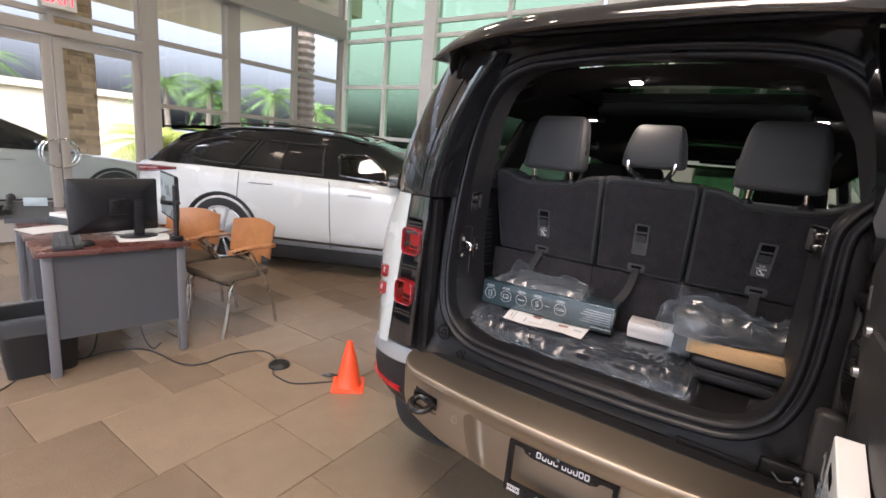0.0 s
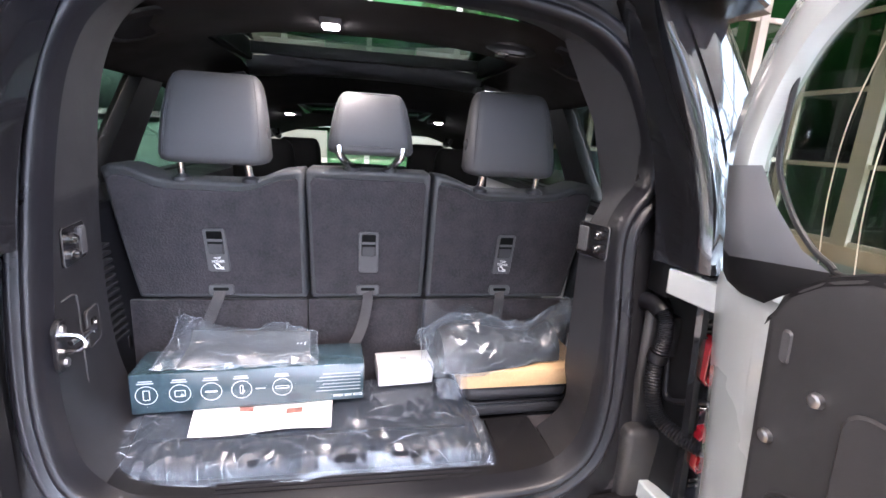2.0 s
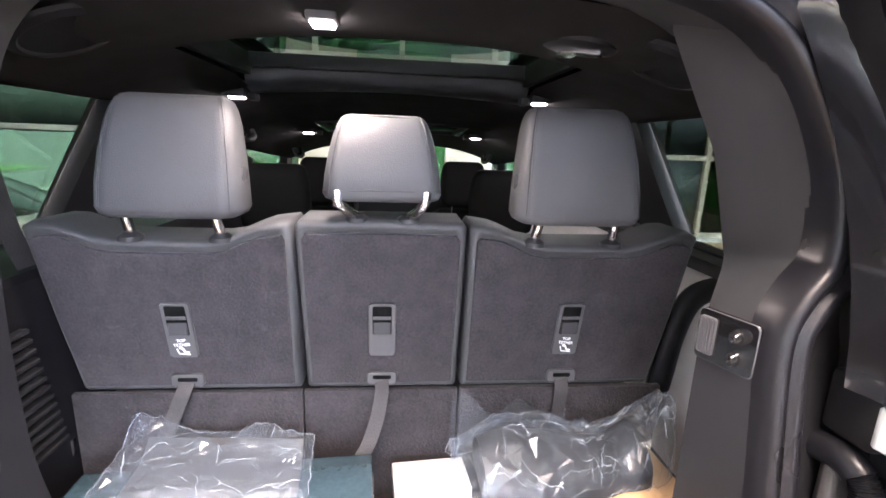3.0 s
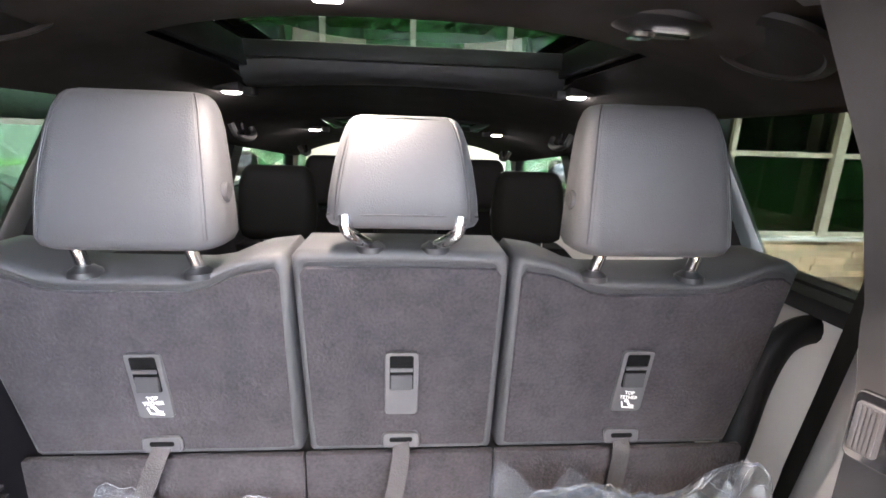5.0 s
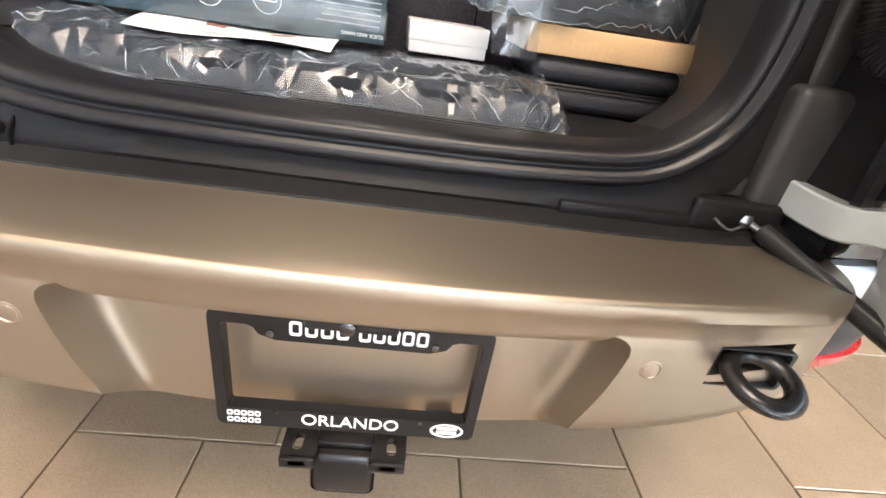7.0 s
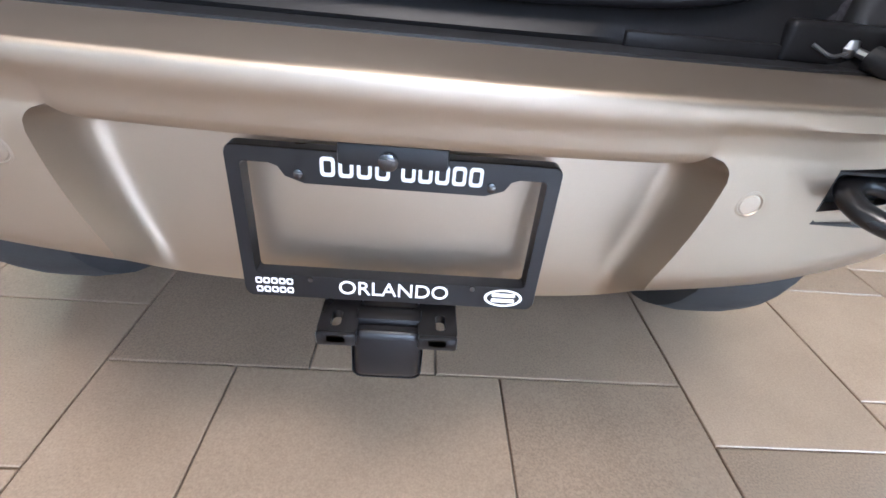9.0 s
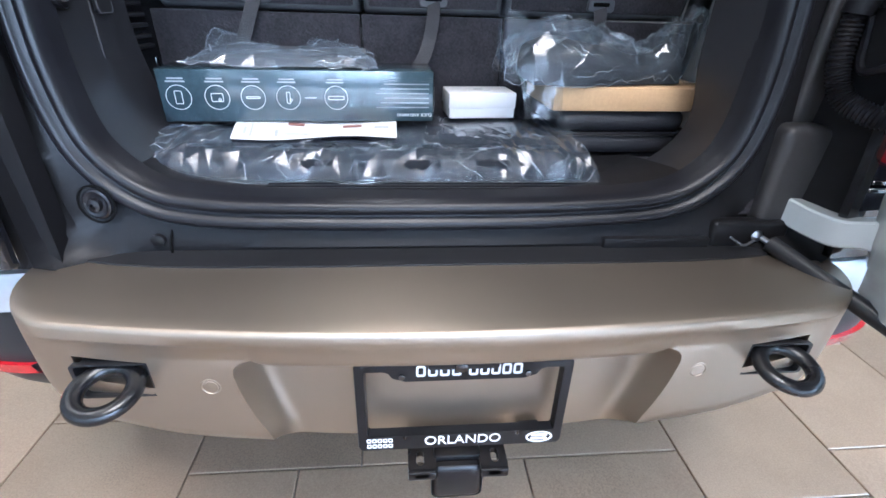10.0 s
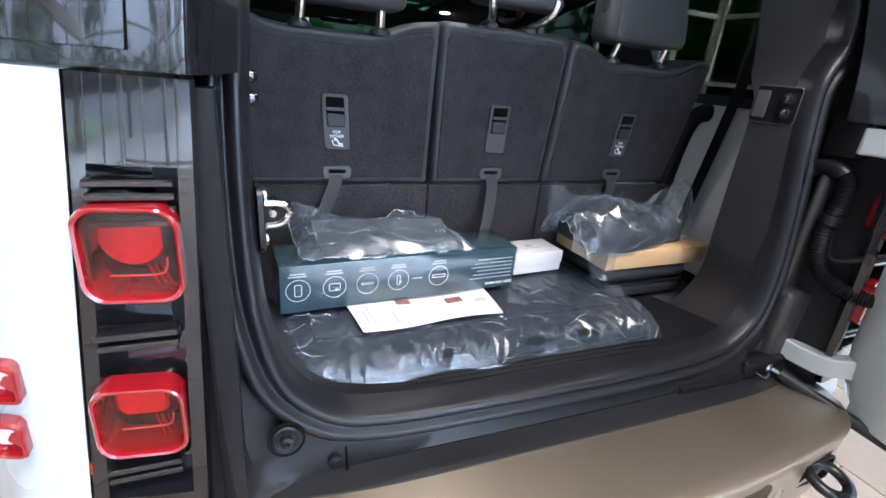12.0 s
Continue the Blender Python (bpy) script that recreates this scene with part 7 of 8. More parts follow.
# waste bin with liner
wbin = thing("waste_bin", "black waste bin with a clear plastic liner", "waste bin", at=(-3.03, -0.335, -0.008), rz=-9)
rect = lambda w, d, r: rrect(w, d, r, 4)
part("bin_body", loft([[Vector((u, v, z)) for u, v in rect(w, d, 0.04)] for w, d, z in ((0.24, 0.30, 0.0), (0.25, 0.31, 0.01), (0.30, 0.38, 0.36), (0.315, 0.395, 0.37), (0.29, 0.37, 0.365), (0.24, 0.30, 0.02))], close_v=True, cap=True), bin_black, wbin)
rows = []
for j, (w, d, z) in enumerate(((0.27, 0.35, 0.20), (0.29, 0.37, 0.34), (0.325, 0.405, 0.385), (0.338, 0.418, 0.36), (0.332, 0.412, 0.31), (0.318, 0.398, 0.27))):
    rows.append([Vector((u * (1 + 0.03 * noise.noise(Vector((u * 20, v * 20, j)))), v * (1 + 0.03 * noise.noise(Vector((v * 20, u * 20, j + 9)))), z + (0.04 * noise.noise(Vector((u * 9, v * 9, 4))) if j > 3 else 0))) for u, v in rrect(w, d, 0.05, 7)])
part("bin_liner", loft(rows, close_v=True), liner_film, wbin, "clear plastic liner folded over the rim")


def visitor_chair(at, rz):
    c = thing("visitor_chair", "bent-plywood chair with brown fabric seat and metal legs", "chair", "visitor chairs", at=at, rz=rz)
    seat = []
    for z, k in ((0.415, 0.90), (0.425, 0.98), (0.450, 1.0), (0.472, 0.97), (0.482, 0.86)):
        seat.append([Vector((u * k, v * k - 0.01, z + 0.02 * (-v))) for u, v in rrect(0.48, 0.46, 0.10, 5)])
    part("seat", loft(seat, close_v=True, cap=True), seat_fabric, c, "brown woven seat pad")
    bk = []
    for z, lean in ((0.535, 0.0), (0.62, 0.012), (0.72, 0.028), (0.80, 0.042)):
        top = 0.018 if z > 0.79 else 0.0
        bk.append([[x, 0.235 + lean - 0.055 * (x / 0.23) ** 2, z + top * math.cos(x * 9)] for x in [i / 8 * 0.235 for i in range(-8, 9)]])
    rows = [[Vector(p) for p in r] for r in bk] + [[Vector((p[0], p[1] + 0.012, p[2])) for p in r] for r in reversed(bk)]
    part("backrest", loft(rows, close_u=True), ply, c, "curved plywood backrest")
    lb = [[Vector((x, 0.232 + y, z)) for x in (-0.06, -0.03, 0.03, 0.06)] for y, z in ((0.0, 0.44), (0.0, 0.56), (0.014, 0.56), (0.014, 0.44))]
    part("back_strut", loft(lb, close_u=True), ply, c)
    for s in (-1, 1):
        part("front_leg", tube(smooth_path([(s * 0.225, -0.235, 0.0), (s * 0.235, -0.20, 0.18), (s * 0.235, -0.17, 0.36), (s * 0.22, -0.10, 0.43)], 6), 0.012, 10), nickel, c, "curved nickel leg")
        part("rear_leg", tube(smooth_path([(s * 0.235, 0.245, 0.0), (s * 0.245, 0.20, 0.20), (s * 0.255, 0.11, 0.40), (s * 0.262, 0.0, 0.55), (s * 0.262, -0.13, 0.645)], 6), 0.012, 10), nickel, c, "curved nickel leg")
        part("arm_strut", tube(smooth_path([(s * 0.262, -0.13, 0.645), (s * 0.26, -0.02, 0.63), (s * 0.24, 0.10, 0.46), (s * 0.22, 0.16, 0.43)], 6), 0.008, 8), nickel, c)
        arm = [[Vector((s * 0.262 + u, y, z + (0.012 if k else -0.012))) for u in (-0.028, 0.028)] for k, y, z in ((0, -0.19, 0.645), (0, 0.0, 0.660), (0, 0.19, 0.655), (1, 0.19, 0.655), (1, 0.0, 0.660), (1, -0.19, 0.645))]
        part("armrest", loft(arm, close_u=True), ply, c, "plywood armrest")
        part("cross_bar", tube([(s * 0.10, -0.16, 0.40), (s * 0.10, 0.17, 0.40)], 0.008, 8), nickel, c)
    part("cross_bar", tube([(-0.235, -0.17, 0.395), (0.235, -0.17, 0.395)], 0.008, 8), nickel, c)
    return c


chair = visitor_chair((-2.945, 0.815, -0.008), 6)
copy_thing(chair, pose(-3.50, 0.70, -0.008, 0, 0, 30))

cone = thing("traffic_cone", "small orange plastic traffic cone on the tiles", "traffic cone", at=(-1.558, 0.762, -0.001), rz=42)
part("cone_base", box(-0.098, 0.098, -0.098, 0.098, 0, 0.016, 0.006, 2), orange, cone)
part("cone_body", lathe([(0.082, 0.014), (0.076, 0.022), (0.062, 0.10), (0.040, 0.20), (0.020, 0.285), (0.017, 0.298), (0.011, 0.298), (0.011, 0.27)], 32), orange, cone)
cable = thing("floor_cable", "black power cable lying across the tiles", "cable")
cp = smooth_path([(-3.02, -0.02, 0.25), (-3.01, -0.08, 0.02), (-2.985, -0.163, 0.004), (-2.978, 0.019, 0.004), (-2.854, 0.17, 0.004), (-2.511, 0.222, 0.004), (-2.416, 0.317, 0.004), (-2.42, 0.513, 0.004), (-2.338, 0.672, 0.004), (-2.199, 0.687, 0.004), (-2.11, 0.64, 0.006)], 8)
part("cord", tube(cp, 0.0055, 8), cable_black, cable)
part("cord", tube(smooth_path([(-2.06, 0.60, 0.006), (-2.02, 0.55, 0.004), (-1.95, 0.531, 0.004), (-1.809, 0.55, 0.004), (-1.699, 0.676, 0.004), (-1.66, 0.74, 0.006), (-1.69, 0.80, 0.006), (-1.75, 0.78, 0.005)], 8), 0.0050, 8), cable_black, cable)
part("cord", tube(smooth_path([(-2.83, -0.62, 0.004), (-2.856, -0.547, 0.004), (-2.948, -0.443, 0.004), (-2.93, -0.36, 0.01), (-2.90, -0.30, 0.30), (-2.90, -0.28, 0.60)], 8), 0.004, 8), cable_black, cable)
part("cord", tube(smooth_path([(-2.90, 0.12, 0.45), (-2.88, 0.16, 0.12), (-2.84, 0.20, 0.01), (-2.90, 0.28, 0.005)], 8), 0.004, 8), cable_black, cable)
puck = thing("floor_outlet", "round black cable outlet on the tiles", "floor outlet", at=(-2.07, 0.635, -0.001))
part("outlet_body", lathe([(0.068, 0), (0.068, 0.012), (0.058, 0.024), (0.04, 0.030), (0.034, 0.024), (0.01, 0.024)], 28), cable_black, puck)
tag = thing("cable_tag", "small grey plug tag beside the cone", "plug", at=(-1.74, 0.755, 0.0), rz=20)
part("tag_body", box(-0.03, 0.03, -0.012, 0.012, 0, 0.014, 0.004), phone_grey, tag)

# ---- crossover car beside the off-road SUV, another outside ----
smoked = material("smoked", (0.003, 0.003, 0.004), 0.05, spec=0.35, var=0.05, rough_var=0.02)
cabin_black = material("cabin_black", (0.004, 0.004, 0.005), 0.10, spec=0.45, var=0.1, rough_var=0.03)


def crossover(name, label, at, rz, roof=cabin_black):
    """A long low SUV; local x runs forward from the tail, the right side is -y."""
    car = thing(name, label, "car", at=at, rz=rz)
    st = ((-.22, .66, .56, .97), (-.18, .76, .46, 1.05), (-.08, .85, .38, 1.08), (.18, .925, .31, 1.09), (.6, .955, .27, 1.09), (.97, .965, .26, 1.085), (1.8, .965, .25, 1.08), (2.4, .965, .25, 1.065), (2.8, .96, .25, 1.045), (3.5, .955, .26, .995), (4.2, .94, .28, .90), (4.55, .89, .31, .83), (4.72, .76, .37, .76), (4.80, .58, .48, .66))
    rows = []
    for s, w, z0, zs in st:
        hp_ = ((0.0, z0), (w * .80, z0), (w * .95, z0 + .06), (w * .985, z0 + .20), (w, .62 if z0 < .5 else z0 + .2), (w * .998, zs - .20), (w * .985, zs - .08), (w * .955, zs - .01), (w * .90, zs + .012), (w * .5, zs + .03), (0.0, zs + .035))
        rows.append([Vector((s, -y, z)) for y, z in hp_] + [Vector((s, y, z)) for y, z in reversed(hp_[1:-1])])
    body = part("body", loft(rows, close_v=True, cap=True), crossover_white, car, "gloss white body", angle=55)
    gh = ((-.06, .80, 1.09, .74, 1.13), (.14, .86, 1.10, .66, 1.30), (.32, .88, 1.10, .63, 1.44), (.6, .89, 1.09, .62, 1.515), (1.0, .90, 1.09, .61, 1.56), (1.6, .905, 1.085, .61, 1.578), (2.2, .90, 1.075, .60, 1.55), (2.6, .895, 1.06, .58, 1.48), (3.0, .88, 1.035, .60, 1.31), (3.4, .86, 1.0, .68, 1.09), (3.62, .80, .98, .74, .995))

    def section(s):
        """Half the cabin's outline at length s: (half width, height) from the belt to the roof edge."""
        k = min(max(i for i in range(len(gh)) if gh[i][0] <= s + 1e-6), len(gh) - 2)
        f = (s - gh[k][0]) / (gh[k + 1][0] - gh[k][0])
        wb_, zb, wt, zt = [gh[k][i] + (gh[k + 1][i] - gh[k][i]) * f for i in (1, 2, 3, 4)]
        return [(wb_, zb - .02), (wb_ * .5 + wt * .5 + .035, zb + (zt - zb) * .5), (wt + .045, zt - .085), (wt + .005, zt - .030), (wt * .7, zt), (0.0, zt + .018)]

    def side_y(s, z):
        q = section(s)
        for (y0, z0), (y1, z1) in zip(q, q[1:4]):
            if z <= z1:
                return y0 + (y1 - y0) * (z - z0) / (z1 - z0)
        return q[3][0]
    front_win = ((2.25, 1.34), (2.29, 1.12), (2.82, 1.085), (2.76, 1.20), (2.64, 1.30), (2.50, 1.355))

    def inside(s, z):
        n_, hit = len(front_win), False
        for i in range(n_):
            (a0, b0), (a1, b1) = front_win[i], front_win[i - 1]
            if (b0 > z) != (b1 > z) and s < (a1 - a0) * (z - b0) / (b1 - b0) + a0:
                hit = not hit
        return hit
    stations = [-.06, .14, .32, .6, 1.0, 1.6, 2.0] + [2.2 + 0.025 * i for i in range(27)] + [3.0, 3.4, 3.62]
    rows = []
    for s in stations:
        q = section(s)
        half_ = [(side_y(s, q[0][1] + (q[2][1] - q[0][1]) * i / 16), q[0][1] + (q[2][1] - q[0][1]) * i / 16) for i in range(17)] + q[3:]
        rows.append([Vector((s, -y, z)) for y, z in half_] + [Vector((s, y, z)) for y, z in reversed(half_[:-1])])
    cab = loft(rows, cap=True)
    bmesh.ops.delete(cab, geom=[f for f in cab.faces if len(f.verts) == 4 and abs(f.calc_center_median().y) > 0.5 and inside(f.calc_center_median().x, f.calc_center_median().z)], context="FACES")
    part("cabin", cab, roof, car, "gloss black roof and pillars", angle=50)
    # added near-black block in place of the shade inside the cabin
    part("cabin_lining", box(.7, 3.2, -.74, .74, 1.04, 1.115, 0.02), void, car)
    for y in (-.38, .38):
        part("front_seat", box(2.05, 2.17, y - .22, y + .22, 1.05, 1.26, 0.05, 3), leather_dark, car)
        part("front_head_rest", box(2.06, 2.15, y - .13, y + .13, 1.28, 1.42, 0.03, 3), leather_dark, car)
    part("steering_wheel", tube([(2.72 + 0.04 * math.sin(a), .38 + 0.18 * math.cos(a), 1.10 + 0.16 * math.sin(a)) for a in [j * math.tau / 20 for j in range(20)]], 0.014, 6, closed=True), leather_dark, car)
    for sd in (-1, 1):
        for poly, mt in ((((.44, 1.19), (.70, 1.145), (1.10, 1.13), (1.30, 1.425), (.86, 1.42), (.62, 1.36)), smoked), (((1.17, 1.125), (1.36, 1.425), (2.06, 1.415), (2.10, 1.105)), smoked), (front_win, clear_glass)):
            b = bmesh.new()
            b.faces.new([b.verts.new((s, sd * (side_y(s, z) + 0.007), z)) for s, z in poly])
            part("side_window", b, mt, car, "dark side window" if mt is smoked else "clear front side window", smooth=False)
            ring_ = []
            for (s0, z0), (s1, z1) in zip(poly, poly[1:] + poly[:1]):
                ring_ += [(s0 + (s1 - s0) * i / 5, sd * (side_y(s0 + (s1 - s0) * i / 5, z0 + (z1 - z0) * i / 5) + 0.006), z0 + (z1 - z0) * i / 5) for i in range(5)]
            part("window_frame", tube(ring_, 0.012, 6, closed=True), black_satin if mt is smoked else black_gloss, car)
        part("division_bar", tube([(1.62, sd * (side_y(1.62, 1.13) + 0.008), 1.125), (1.64, sd * (side_y(1.64, 1.40) + 0.008), 1.415)], 0.010, 6), black_satin, car)
        for s0, s1 in ((1.29, 1.57), (2.40, 2.67)):
            z = 0.975 if s0 < 2 else 0.935
            part("door_handle", box(s0 + 0.02, s1, min(sd * .958, sd * .970), max(sd * .958, sd * .970), z - 0.012, z + 0.012, 0.004), crossover_white, car)
            part("handle_gap", box(s0, s0 + 0.26, min(sd * .955, sd * .9665), max(sd * .955, sd * .9665), z - 0.017, z - 0.013), black_satin, car)
        for pts in (((2.20, .965, 1.055), (2.22, .967, .62), (2.24, .955, .33)), ((1.18, .958, 1.07), (1.16, .967, .80), (1.30, .966, .60), (1.42, .955, .33)), ((3.12, .955, .99), (3.14, .962, .62), (3.10, .95, .34))):
            part("door_gap", tube([(a, sd * b_, c) for a, b_, c in pts], 0.0035, 5), black_satin, car)
        part("sill_trim", loft([[Vector((s, sd * y, z)) for y, z in ((.90, .15), (.955, .17), (.968, .29), (.966, .30), (.95, .31))] for s in (1.38, 1.8, 2.6, 3.4)]), black_satin, car, "black sill trim")
        part("sill_moulding", tube([(1.40, sd * .968, .385), (2.2, sd * .970, .380), (3.42, sd * .966, .375)], 0.014, 6), black_gloss, car)
        for s in (0.97, 3.84):
            part("wheel_arch", lathe([(0.445, -0.06), (0.445, 0.012), (0.425, 0.016), (0.40, 0.0), (0.39, -0.06), (0.02, -0.06)], 36, lambda x, y, z, s=s: Vector((s + x, sd * (0.962 + z), 0.39 + y))), black_satin, car)
            wh = part("wheel", lathe([(0.22, -0.18), (0.355, -0.19), (0.385, -0.16), (0.388, -0.02), (0.375, 0.012), (0.34, 0.022), (0.285, 0.016), (0.275, -0.02), (0.02, -0.04)], 40, lambda x, y, z, s=s: Vector((s + x, sd * (0.955 + z), 0.388 + y))), tyre_mat, car)
            for k in range(10):
                a = k * math.tau / 10
                sp2 = [[Vector((s + math.cos(a) * r - math.sin(a) * w, sd * (0.962 + o), 0.388 + math.sin(a) * r + math.cos(a) * w)) for w, o in ((-wd, -0.01), (-wd, 0.008), (wd, 0.008), (wd, -0.01))] for r, wd in ((0.05, 0.016), (0.16, 0.013), (0.28, 0.018))]
                part("spoke", loft(sp2, close_v=True, cap=True), alloy, wh)
            part("rim", tube([(s + 0.282 * math.cos(a), sd * 0.968, 0.388 + 0.282 * math.sin(a)) for a in [j * math.tau / 40 for j in range(40)]], 0.010, 8, closed=True), alloy, wh)
            part("hub_cap", lathe([(0.05, -0.01), (0.05, 0.012), (0.02, 0.016)], 16, lambda x, y, z, s=s: Vector((s + x, sd * (0.962 + z), 0.388 + y))), alloy, wh)
        tl = part("tail_lamp", loft([[Vector((s, sd * y, z)) for y, z in ((w - .02, z0), (w + .006, z0 + .01), (w + .004, z1 - .01), (w - .03, z1))] for s, w, z0, z1 in ((-.22, .69, .94, 1.035), (-.16, .80, .945, 1.045), (-.05, .873, .955, 1.05), (.16, .925, .98, 1.05), (.42, .945, 1.02, 1.05))], cap=True), red_deep, car, "slim red tail lamp")
        part("lamp_bar", tube([(-.19, sd * .755, 1.0), (-.04, sd * .884, 1.01), (.20, sd * .934, 1.025)], 0.006, 6), lens_clear, tl)
        part("door_mirror", loft([[Vector((s, sd * (1.0 + u), 1.125 + v)) for u, v in rrect(0.20 * k, 0.14 * k, 0.04 * k)] for s, k in ((2.86, .8), (2.88, 1), (2.98, .9), (3.03, .4))], close_v=True, cap=True), black_gloss, car)
        part("roof_rail", tube(smooth_path([(.70, sd * .60, 1.545), (.9, sd * .595, 1.575), (1.6, sd * .59, 1.605), (2.3, sd * .58, 1.565), (2.5, sd * .57, 1.515)], 5), 0.012, 8), black_gloss, car)
        part("headlamp", loft([[Vector((s, sd * y, z)) for y, z in ((w - .03, .74), (w + .004, .75), (w, .83), (w - .05, .84))] for s, w in ((4.25, .935), (4.5, .90), (4.68, .79), (4.74, .66))]), lens_clear, car, "clear headlamp")
    part("tail_spoiler", loft([[Vector((s, y, z)) for y in (-.60, -.3, 0, .3, .60)] for s, z in ((.62, 1.535), (.24, 1.505), (.04, 1.49), (.05, 1.478), (.24, 1.47), (.55, 1.49))]), roof, car)
    part("number_plate", box(-.235, -.21, -.16, .16, .62, .76, 0.004), print_white, car)
    part("lower_bumper", loft([[Vector((s, y * w, z)) for y in (-1, -.5, 0, .5, 1)] for s, w, z in ((-.06, .86, .40), (-.23, .72, .40), (-.23, .70, .56), (-.17, .76, .58))]), black_satin, car)
    return car


velar_at = Vector((-5.42, 1.22, -0.008)) + Vector((-0.469, 0.883, 0)) * 0.965
crossover("crossover_car", "white crossover car with black roof on the showroom floor", velar_at, 28)
crossover("parked_car", "white crossover car parked outside the glass", (-8.96, -1.89, -0.06), 90)

# ---- plants outside ----
bark = material("bark", (0.22, 0.17, 0.13), 0.95, var=0.4, scale=18, bump=0.9, bump_scale=50)
palm_green = material("palm_green", (0.10, 0.17, 0.03), 0.6, var=0.3, scale=3, random_tint=0.3)
palm_yellow = material("palm_yellow", (0.30, 0.33, 0.04), 0.6, var=0.3, scale=3, random_tint=0.3)
leaf_green = material("leaf_green", (0.045, 0.095, 0.025), 0.7, var=0.4, scale=2, random_tint=0.45)


def palm(at, h, r, frond, n, mat, rng, lean=0.0, drop=1.0):
    t = thing("palm_tree", "palm tree with arching fronds outside the glass", "palm tree", "palms outside", at=at)
    k = max(8, int(h / 0.09))
    P = [(lean * (i / k) ** 2, 0, h * i / k) for i in range(k + 1)]
    part("trunk", tube(P, [r * (1.15 - 0.35 * i / k) * (1.10 if i % 2 else 0.93) for i in range(k + 1)], 12), bark, t, "ringed rough trunk")
    top = Vector(P[-1])
    b = bmesh.new()
    for f in range(n):
        a = f * 2.399 + rng.uniform(-.2, .2)
        el = rng.uniform(-0.2, 1.15)
        d = Vector((math.cos(a), math.sin(a), 0))
        L = frond * rng.uniform(0.8, 1.1)
        rib = []
        for i in range(9):
            q = i / 8
            rib.append(top + d * (L * q * math.cos(el * (1 - q * 0.4))) + Vector((0, 0, L * (math.sin(el) * q - drop * 0.75 * q * q))))
        side = Vector((-d.y, d.x, 0))
        for i in range(1, 9):
            for m_ in range(3):
                base = rib[i - 1].lerp(rib[i], m_ / 3)
                along = (rib[i] - rib[i - 1]).normalized()
                ll = L * 0.26 * math.sin(math.pi * min(0.95, 0.15 + (i + m_ / 3) / 10))
                for sg in (-1, 1):
                    tip = base + side * sg * ll * 0.8 + along * ll * 0.55 + Vector((0, 0, -ll * 0.35))
                    w = along * (L * 0.011)
                    b.faces.new([b.verts.new(base - w), b.verts.new(base + w), b.verts.new(tip)])
    part("crown", b, mat, t, "arching feather fronds", smooth=False)
    return t


def tree(at, h, spread, rng, count=1500):
    t = thing("broadleaf_tree", "green broadleaf tree with uneven crown outside", "tree", "trees outside", at=at)
    part("trunk", tube([(0, 0, 0), (0.1, 0, h * 0.25), (0.0, 0.1, h * 0.5), (0.1, 0.0, h * 0.8)], [0.22, 0.17, 0.12, 0.04], 10), bark, t)
    centres = []
    for k in range(11):
        a, e = k * 2.4, rng.uniform(0.35, 1.0)
        tip = Vector((math.cos(a) * spread * rng.uniform(.3, .9), math.sin(a) * spread * rng.uniform(.3, .9), h * e))
        part("limb", tube([(0.05, 0.05, h * 0.35 * e + 0.5), tip * 0.6 + Vector((0, 0, h * 0.16)), tip], [0.08, 0.05, 0.015], 6), bark, t)
        centres.append((tip, spread * rng.uniform(0.3, 0.55)))
    b = bmesh.new()
    for i in range(count):
        c, r = centres[i % len(centres)]
        v = Vector((rng.gauss(0, 1), rng.gauss(0, 1), rng.gauss(0, 0.75)))
        p = c + v.normalized() * r * rng.uniform(0.3, 1.05)
        n_ = Vector((rng.gauss(0, 1), rng.gauss(0, 1), rng.gauss(0, 1))).normalized()
        u = n_.orthogonal().normalized()
        w = n_.cross(u)
        s = rng.uniform(0.12, 0.26)
        b.faces.new([b.verts.new(p + u * s), b.verts.new(p + w * s * 0.5), b.verts.new(p - u * s), b.verts.new(p - w * s * 0.5)])
    part("crown", b, leaf_green, t, "clumps of small leaves", smooth=False)


rng = random.Random(11)
palm((-9.6, 6.75, -0.2), 6.5, 0.26, 2.4, 16, palm_green, rng)
for x, y, h, fr in ((-14.2, 5.3, 1.1, 2.0), (-14.6, 6.2, 0.9, 1.7), (-12.4, 1.7, 0.8, 1.6), (-13.2, 2.2, 0.9, 1.5), (-13.0, 0.6, 0.9, 1.6)):
    palm((x, y, -0.2), h, 0.14, fr, 34, palm_yellow, rng)
for x, y, h, ln in ((-17.0, 8.3, 3.0, 0.3), (-17.5, 7.2, 3.1, -0.2), (-16.5, 10.6, 3.1, 0.3), (-17.6, 9.4, 2.6, -0.3), (-16.0, 12.4, 2.8, 0.2), (-21.5, 3.2, 3.4, 0.0)):
    palm((x, y, -0.2), h, 0.10, 1.7, 22, palm_green, rng, ln)
for x, y, h, sp_r in ((-24, 13, 1.6, 1.6), (-25, 17, 1.7, 1.8), (-13.5, -5.5, 7.5, 2.4), (-10, -13, 7, 2.8), (-4.5, -16, 8, 3.0), (-15, -9, 7, 2.6), (-3, 14, 6, 2.6), (3, 15, 7, 2.8), (9, 13, 6, 2.6), (13, 4, 7, 2.8), (13, -4, 7, 2.6)):
    tree((x, y, -0.3), h, sp_r, rng)

# ---- floor tiles: three lengths in strips, each with its own edges ----
tiles = []
rng = random.Random(7)
G = 0.004


def add_tile(x0, x1, y0, y1):
    tiles.append((x0, x1, y0, y1))


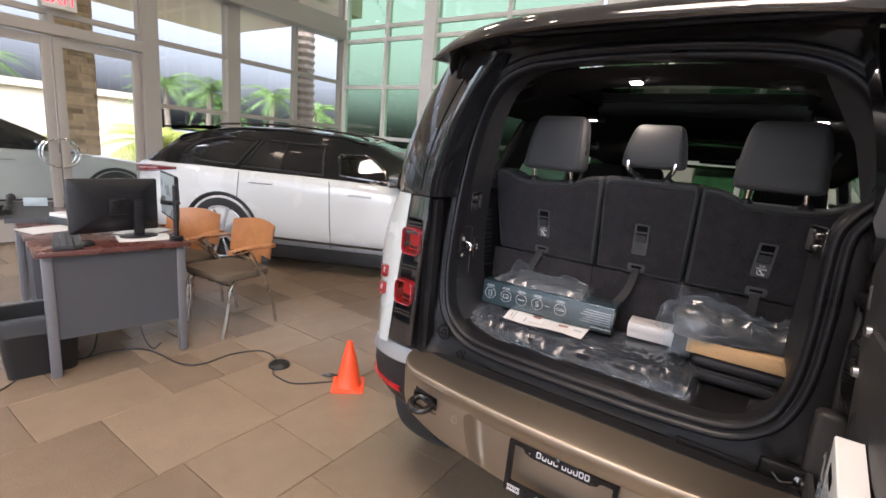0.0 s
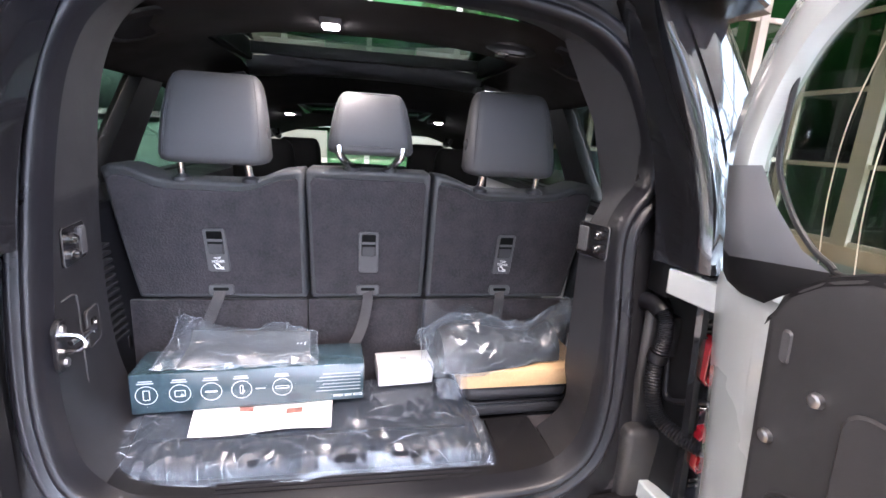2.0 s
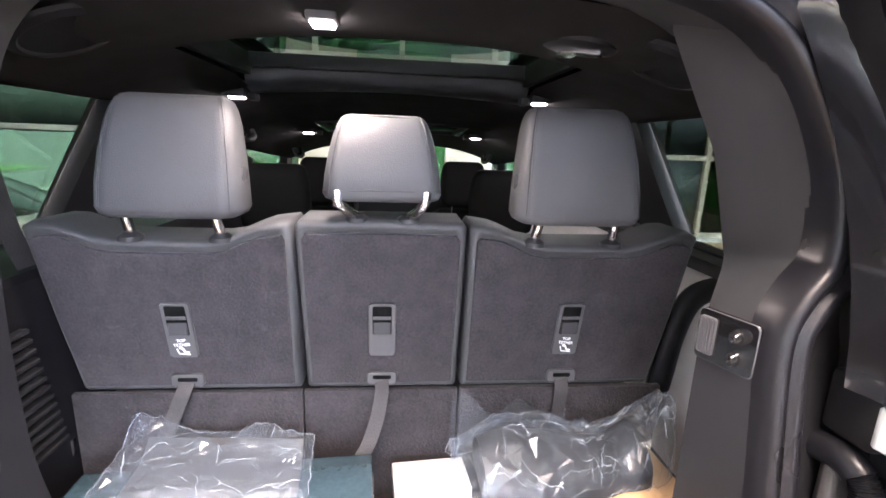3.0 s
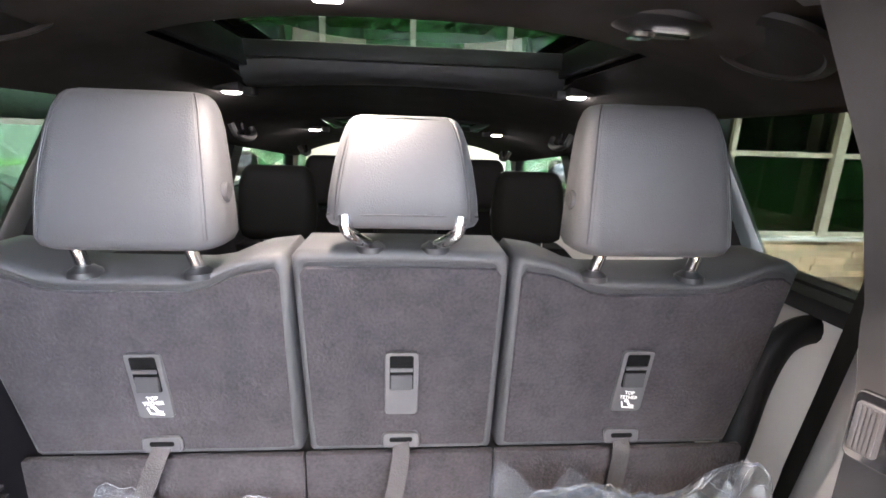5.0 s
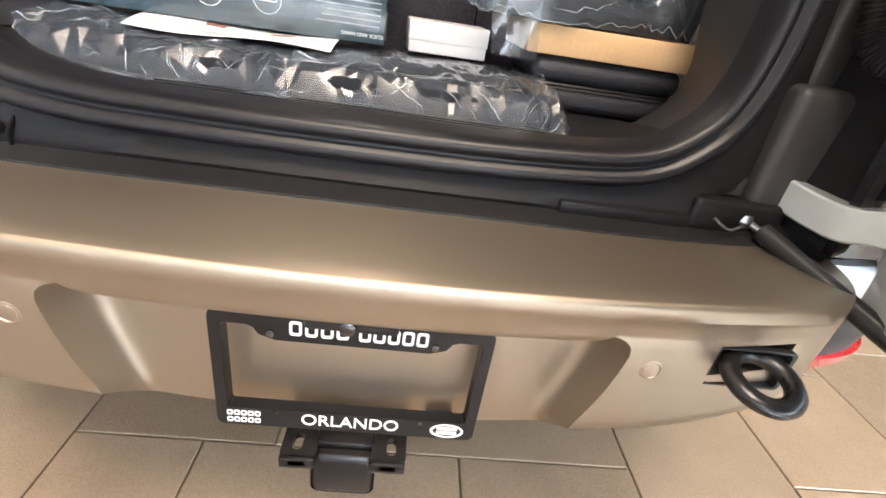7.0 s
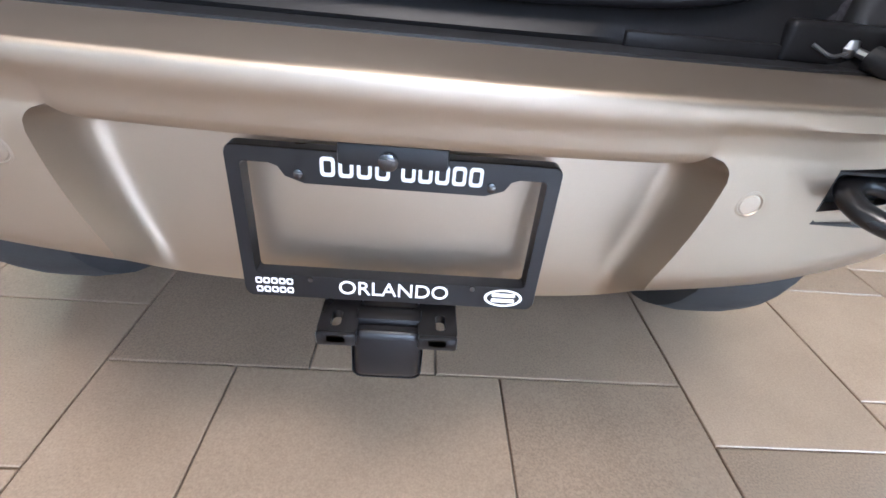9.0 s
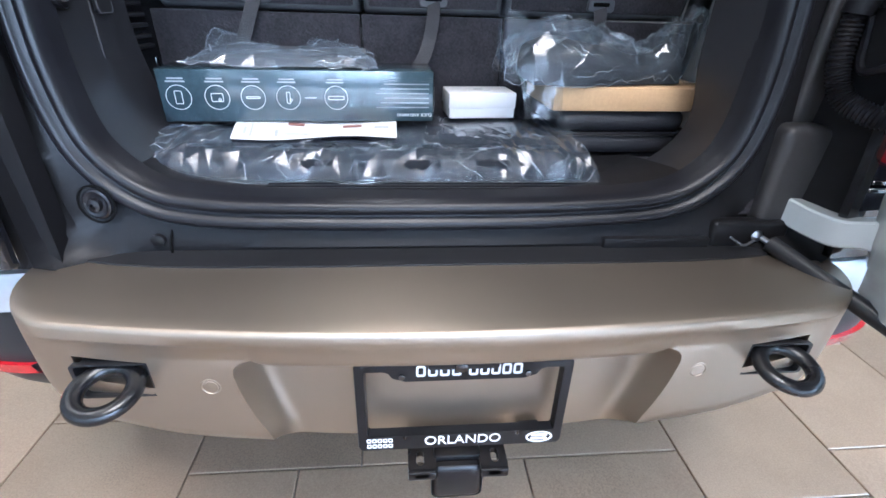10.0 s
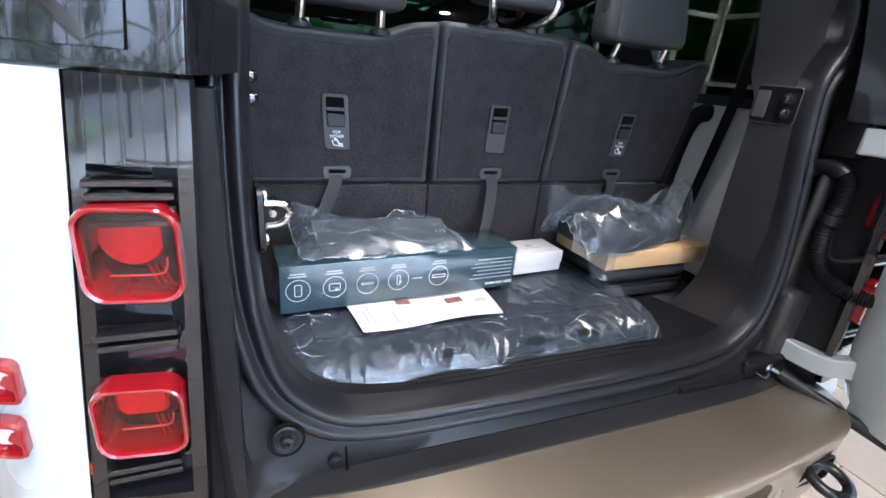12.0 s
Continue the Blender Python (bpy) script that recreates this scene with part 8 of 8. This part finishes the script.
# rows across the strip behind the off-road SUV
row_cuts = {0: (-0.645, -0.190, 0.105, 0.710), 1: (-0.645, -0.355, 0.258, 0.710)}
y = 0.362
for k in range(-18, 12):
    cuts = row_cuts.get({0: 0, -1: 1}.get(k), None)
    if cuts is None:
        c = [0.29, 0.455, 0.61]
        rng.shuffle(c)
        cuts = (-0.645, -0.645 + c[0], -0.645 + c[0] + c[1], 0.710)
    ya, yb = 0.362 + k * 0.452, 0.362 + (k + 1) * 0.452
    for a, b_ in zip(cuts, cuts[1:]):
        add_tile(a, b_, max(Y0, ya), min(Y1, yb))


def column(x0, x1, anchor):
    """Tiles of three lengths one behind the other, with a joint at the anchor."""
    for sg in (1, -1):
        y = anchor
        while (y < Y1 if sg > 0 else y > Y0):
            n = y + sg * rng.choice((0.30, 0.455, 0.61))
            lo, hi = min(y, n), max(y, n)
            if hi > Y0 and lo < Y1:
                add_tile(x0, x1, max(lo, Y0), min(hi, Y1))
            y = n


lines = [-0.645, -1.10, -1.585]
while lines[-1] > X0:
    lines.append(lines[-1] - rng.choice((0.455, 0.455, 0.61)))
for i, (a, b_) in enumerate(zip(lines[1:], lines)):
    column(max(a, X0), b_, (0.10, 0.235, 0.283, 0.035)[i] if i < 4 else rng.uniform(0, 1))
lines = [0.710, 1.160]
while lines[-1] < X1:
    lines.append(lines[-1] + rng.choice((0.455, 0.455, 0.61)))
for i, (a, b_) in enumerate(zip(lines, lines[1:])):
    column(a, min(b_, X1), 0.197 if i < 1 else rng.uniform(0, 1))


def tile_mesh(bm, w, d, ox=0.0, oy=0.0):
    e = 0.0025
    lo = [bm.verts.new((ox + x, oy + y, -0.010)) for x, y in ((0, 0), (w, 0), (w, d), (0, d))]
    mi = [bm.verts.new((ox + x, oy + y, -0.002)) for x, y in ((0, 0), (w, 0), (w, d), (0, d))]
    hi = [bm.verts.new((ox + x, oy + y, 0.0)) for x, y in ((e, e), (w - e, e), (w - e, d - e), (e, d - e))]
    bm.faces.new(hi)
    for k in range(4):
        bm.faces.new((lo[k], lo[(k + 1) % 4], mi[(k + 1) % 4], mi[k]))
        bm.faces.new((mi[k], mi[(k + 1) % 4], hi[(k + 1) % 4], hi[k]))


tiles.sort(key=lambda t: math.hypot((t[0] + t[1]) / 2 + 0.9, (t[2] + t[3]) / 2 - 0.2))
cache = {}
for x0, x1, y0, y1 in tiles[:290]:
    w, d = round(x1 - x0 - G, 3), round(y1 - y0 - G, 3)
    if (w, d) not in cache:
        bm = bmesh.new()
        tile_mesh(bm, w, d)
        me = bpy.data.meshes.new("tile")
        bm.to_mesh(me)
        bm.free()
        me.materials.append(tile_mat)
        cache[(w, d)] = me
    ob = new("tile", cache[(w, d)])
    ob.parent = floor
    ob.location = (x0 + G / 2, y0 + G / 2, rng.uniform(-0.0006, 0.0004))
bm = bmesh.new()
for x0, x1, y0, y1 in tiles[290:]:
    if x1 - x0 > 0.02 and y1 - y0 > 0.02:
        tile_mesh(bm, x1 - x0 - G, y1 - y0 - G, x0 + G / 2, y0 + G / 2)
rest = part("tiles_beyond", bm, tile_mat, floor, smooth=False)
tagged(rest, kind="stuff")
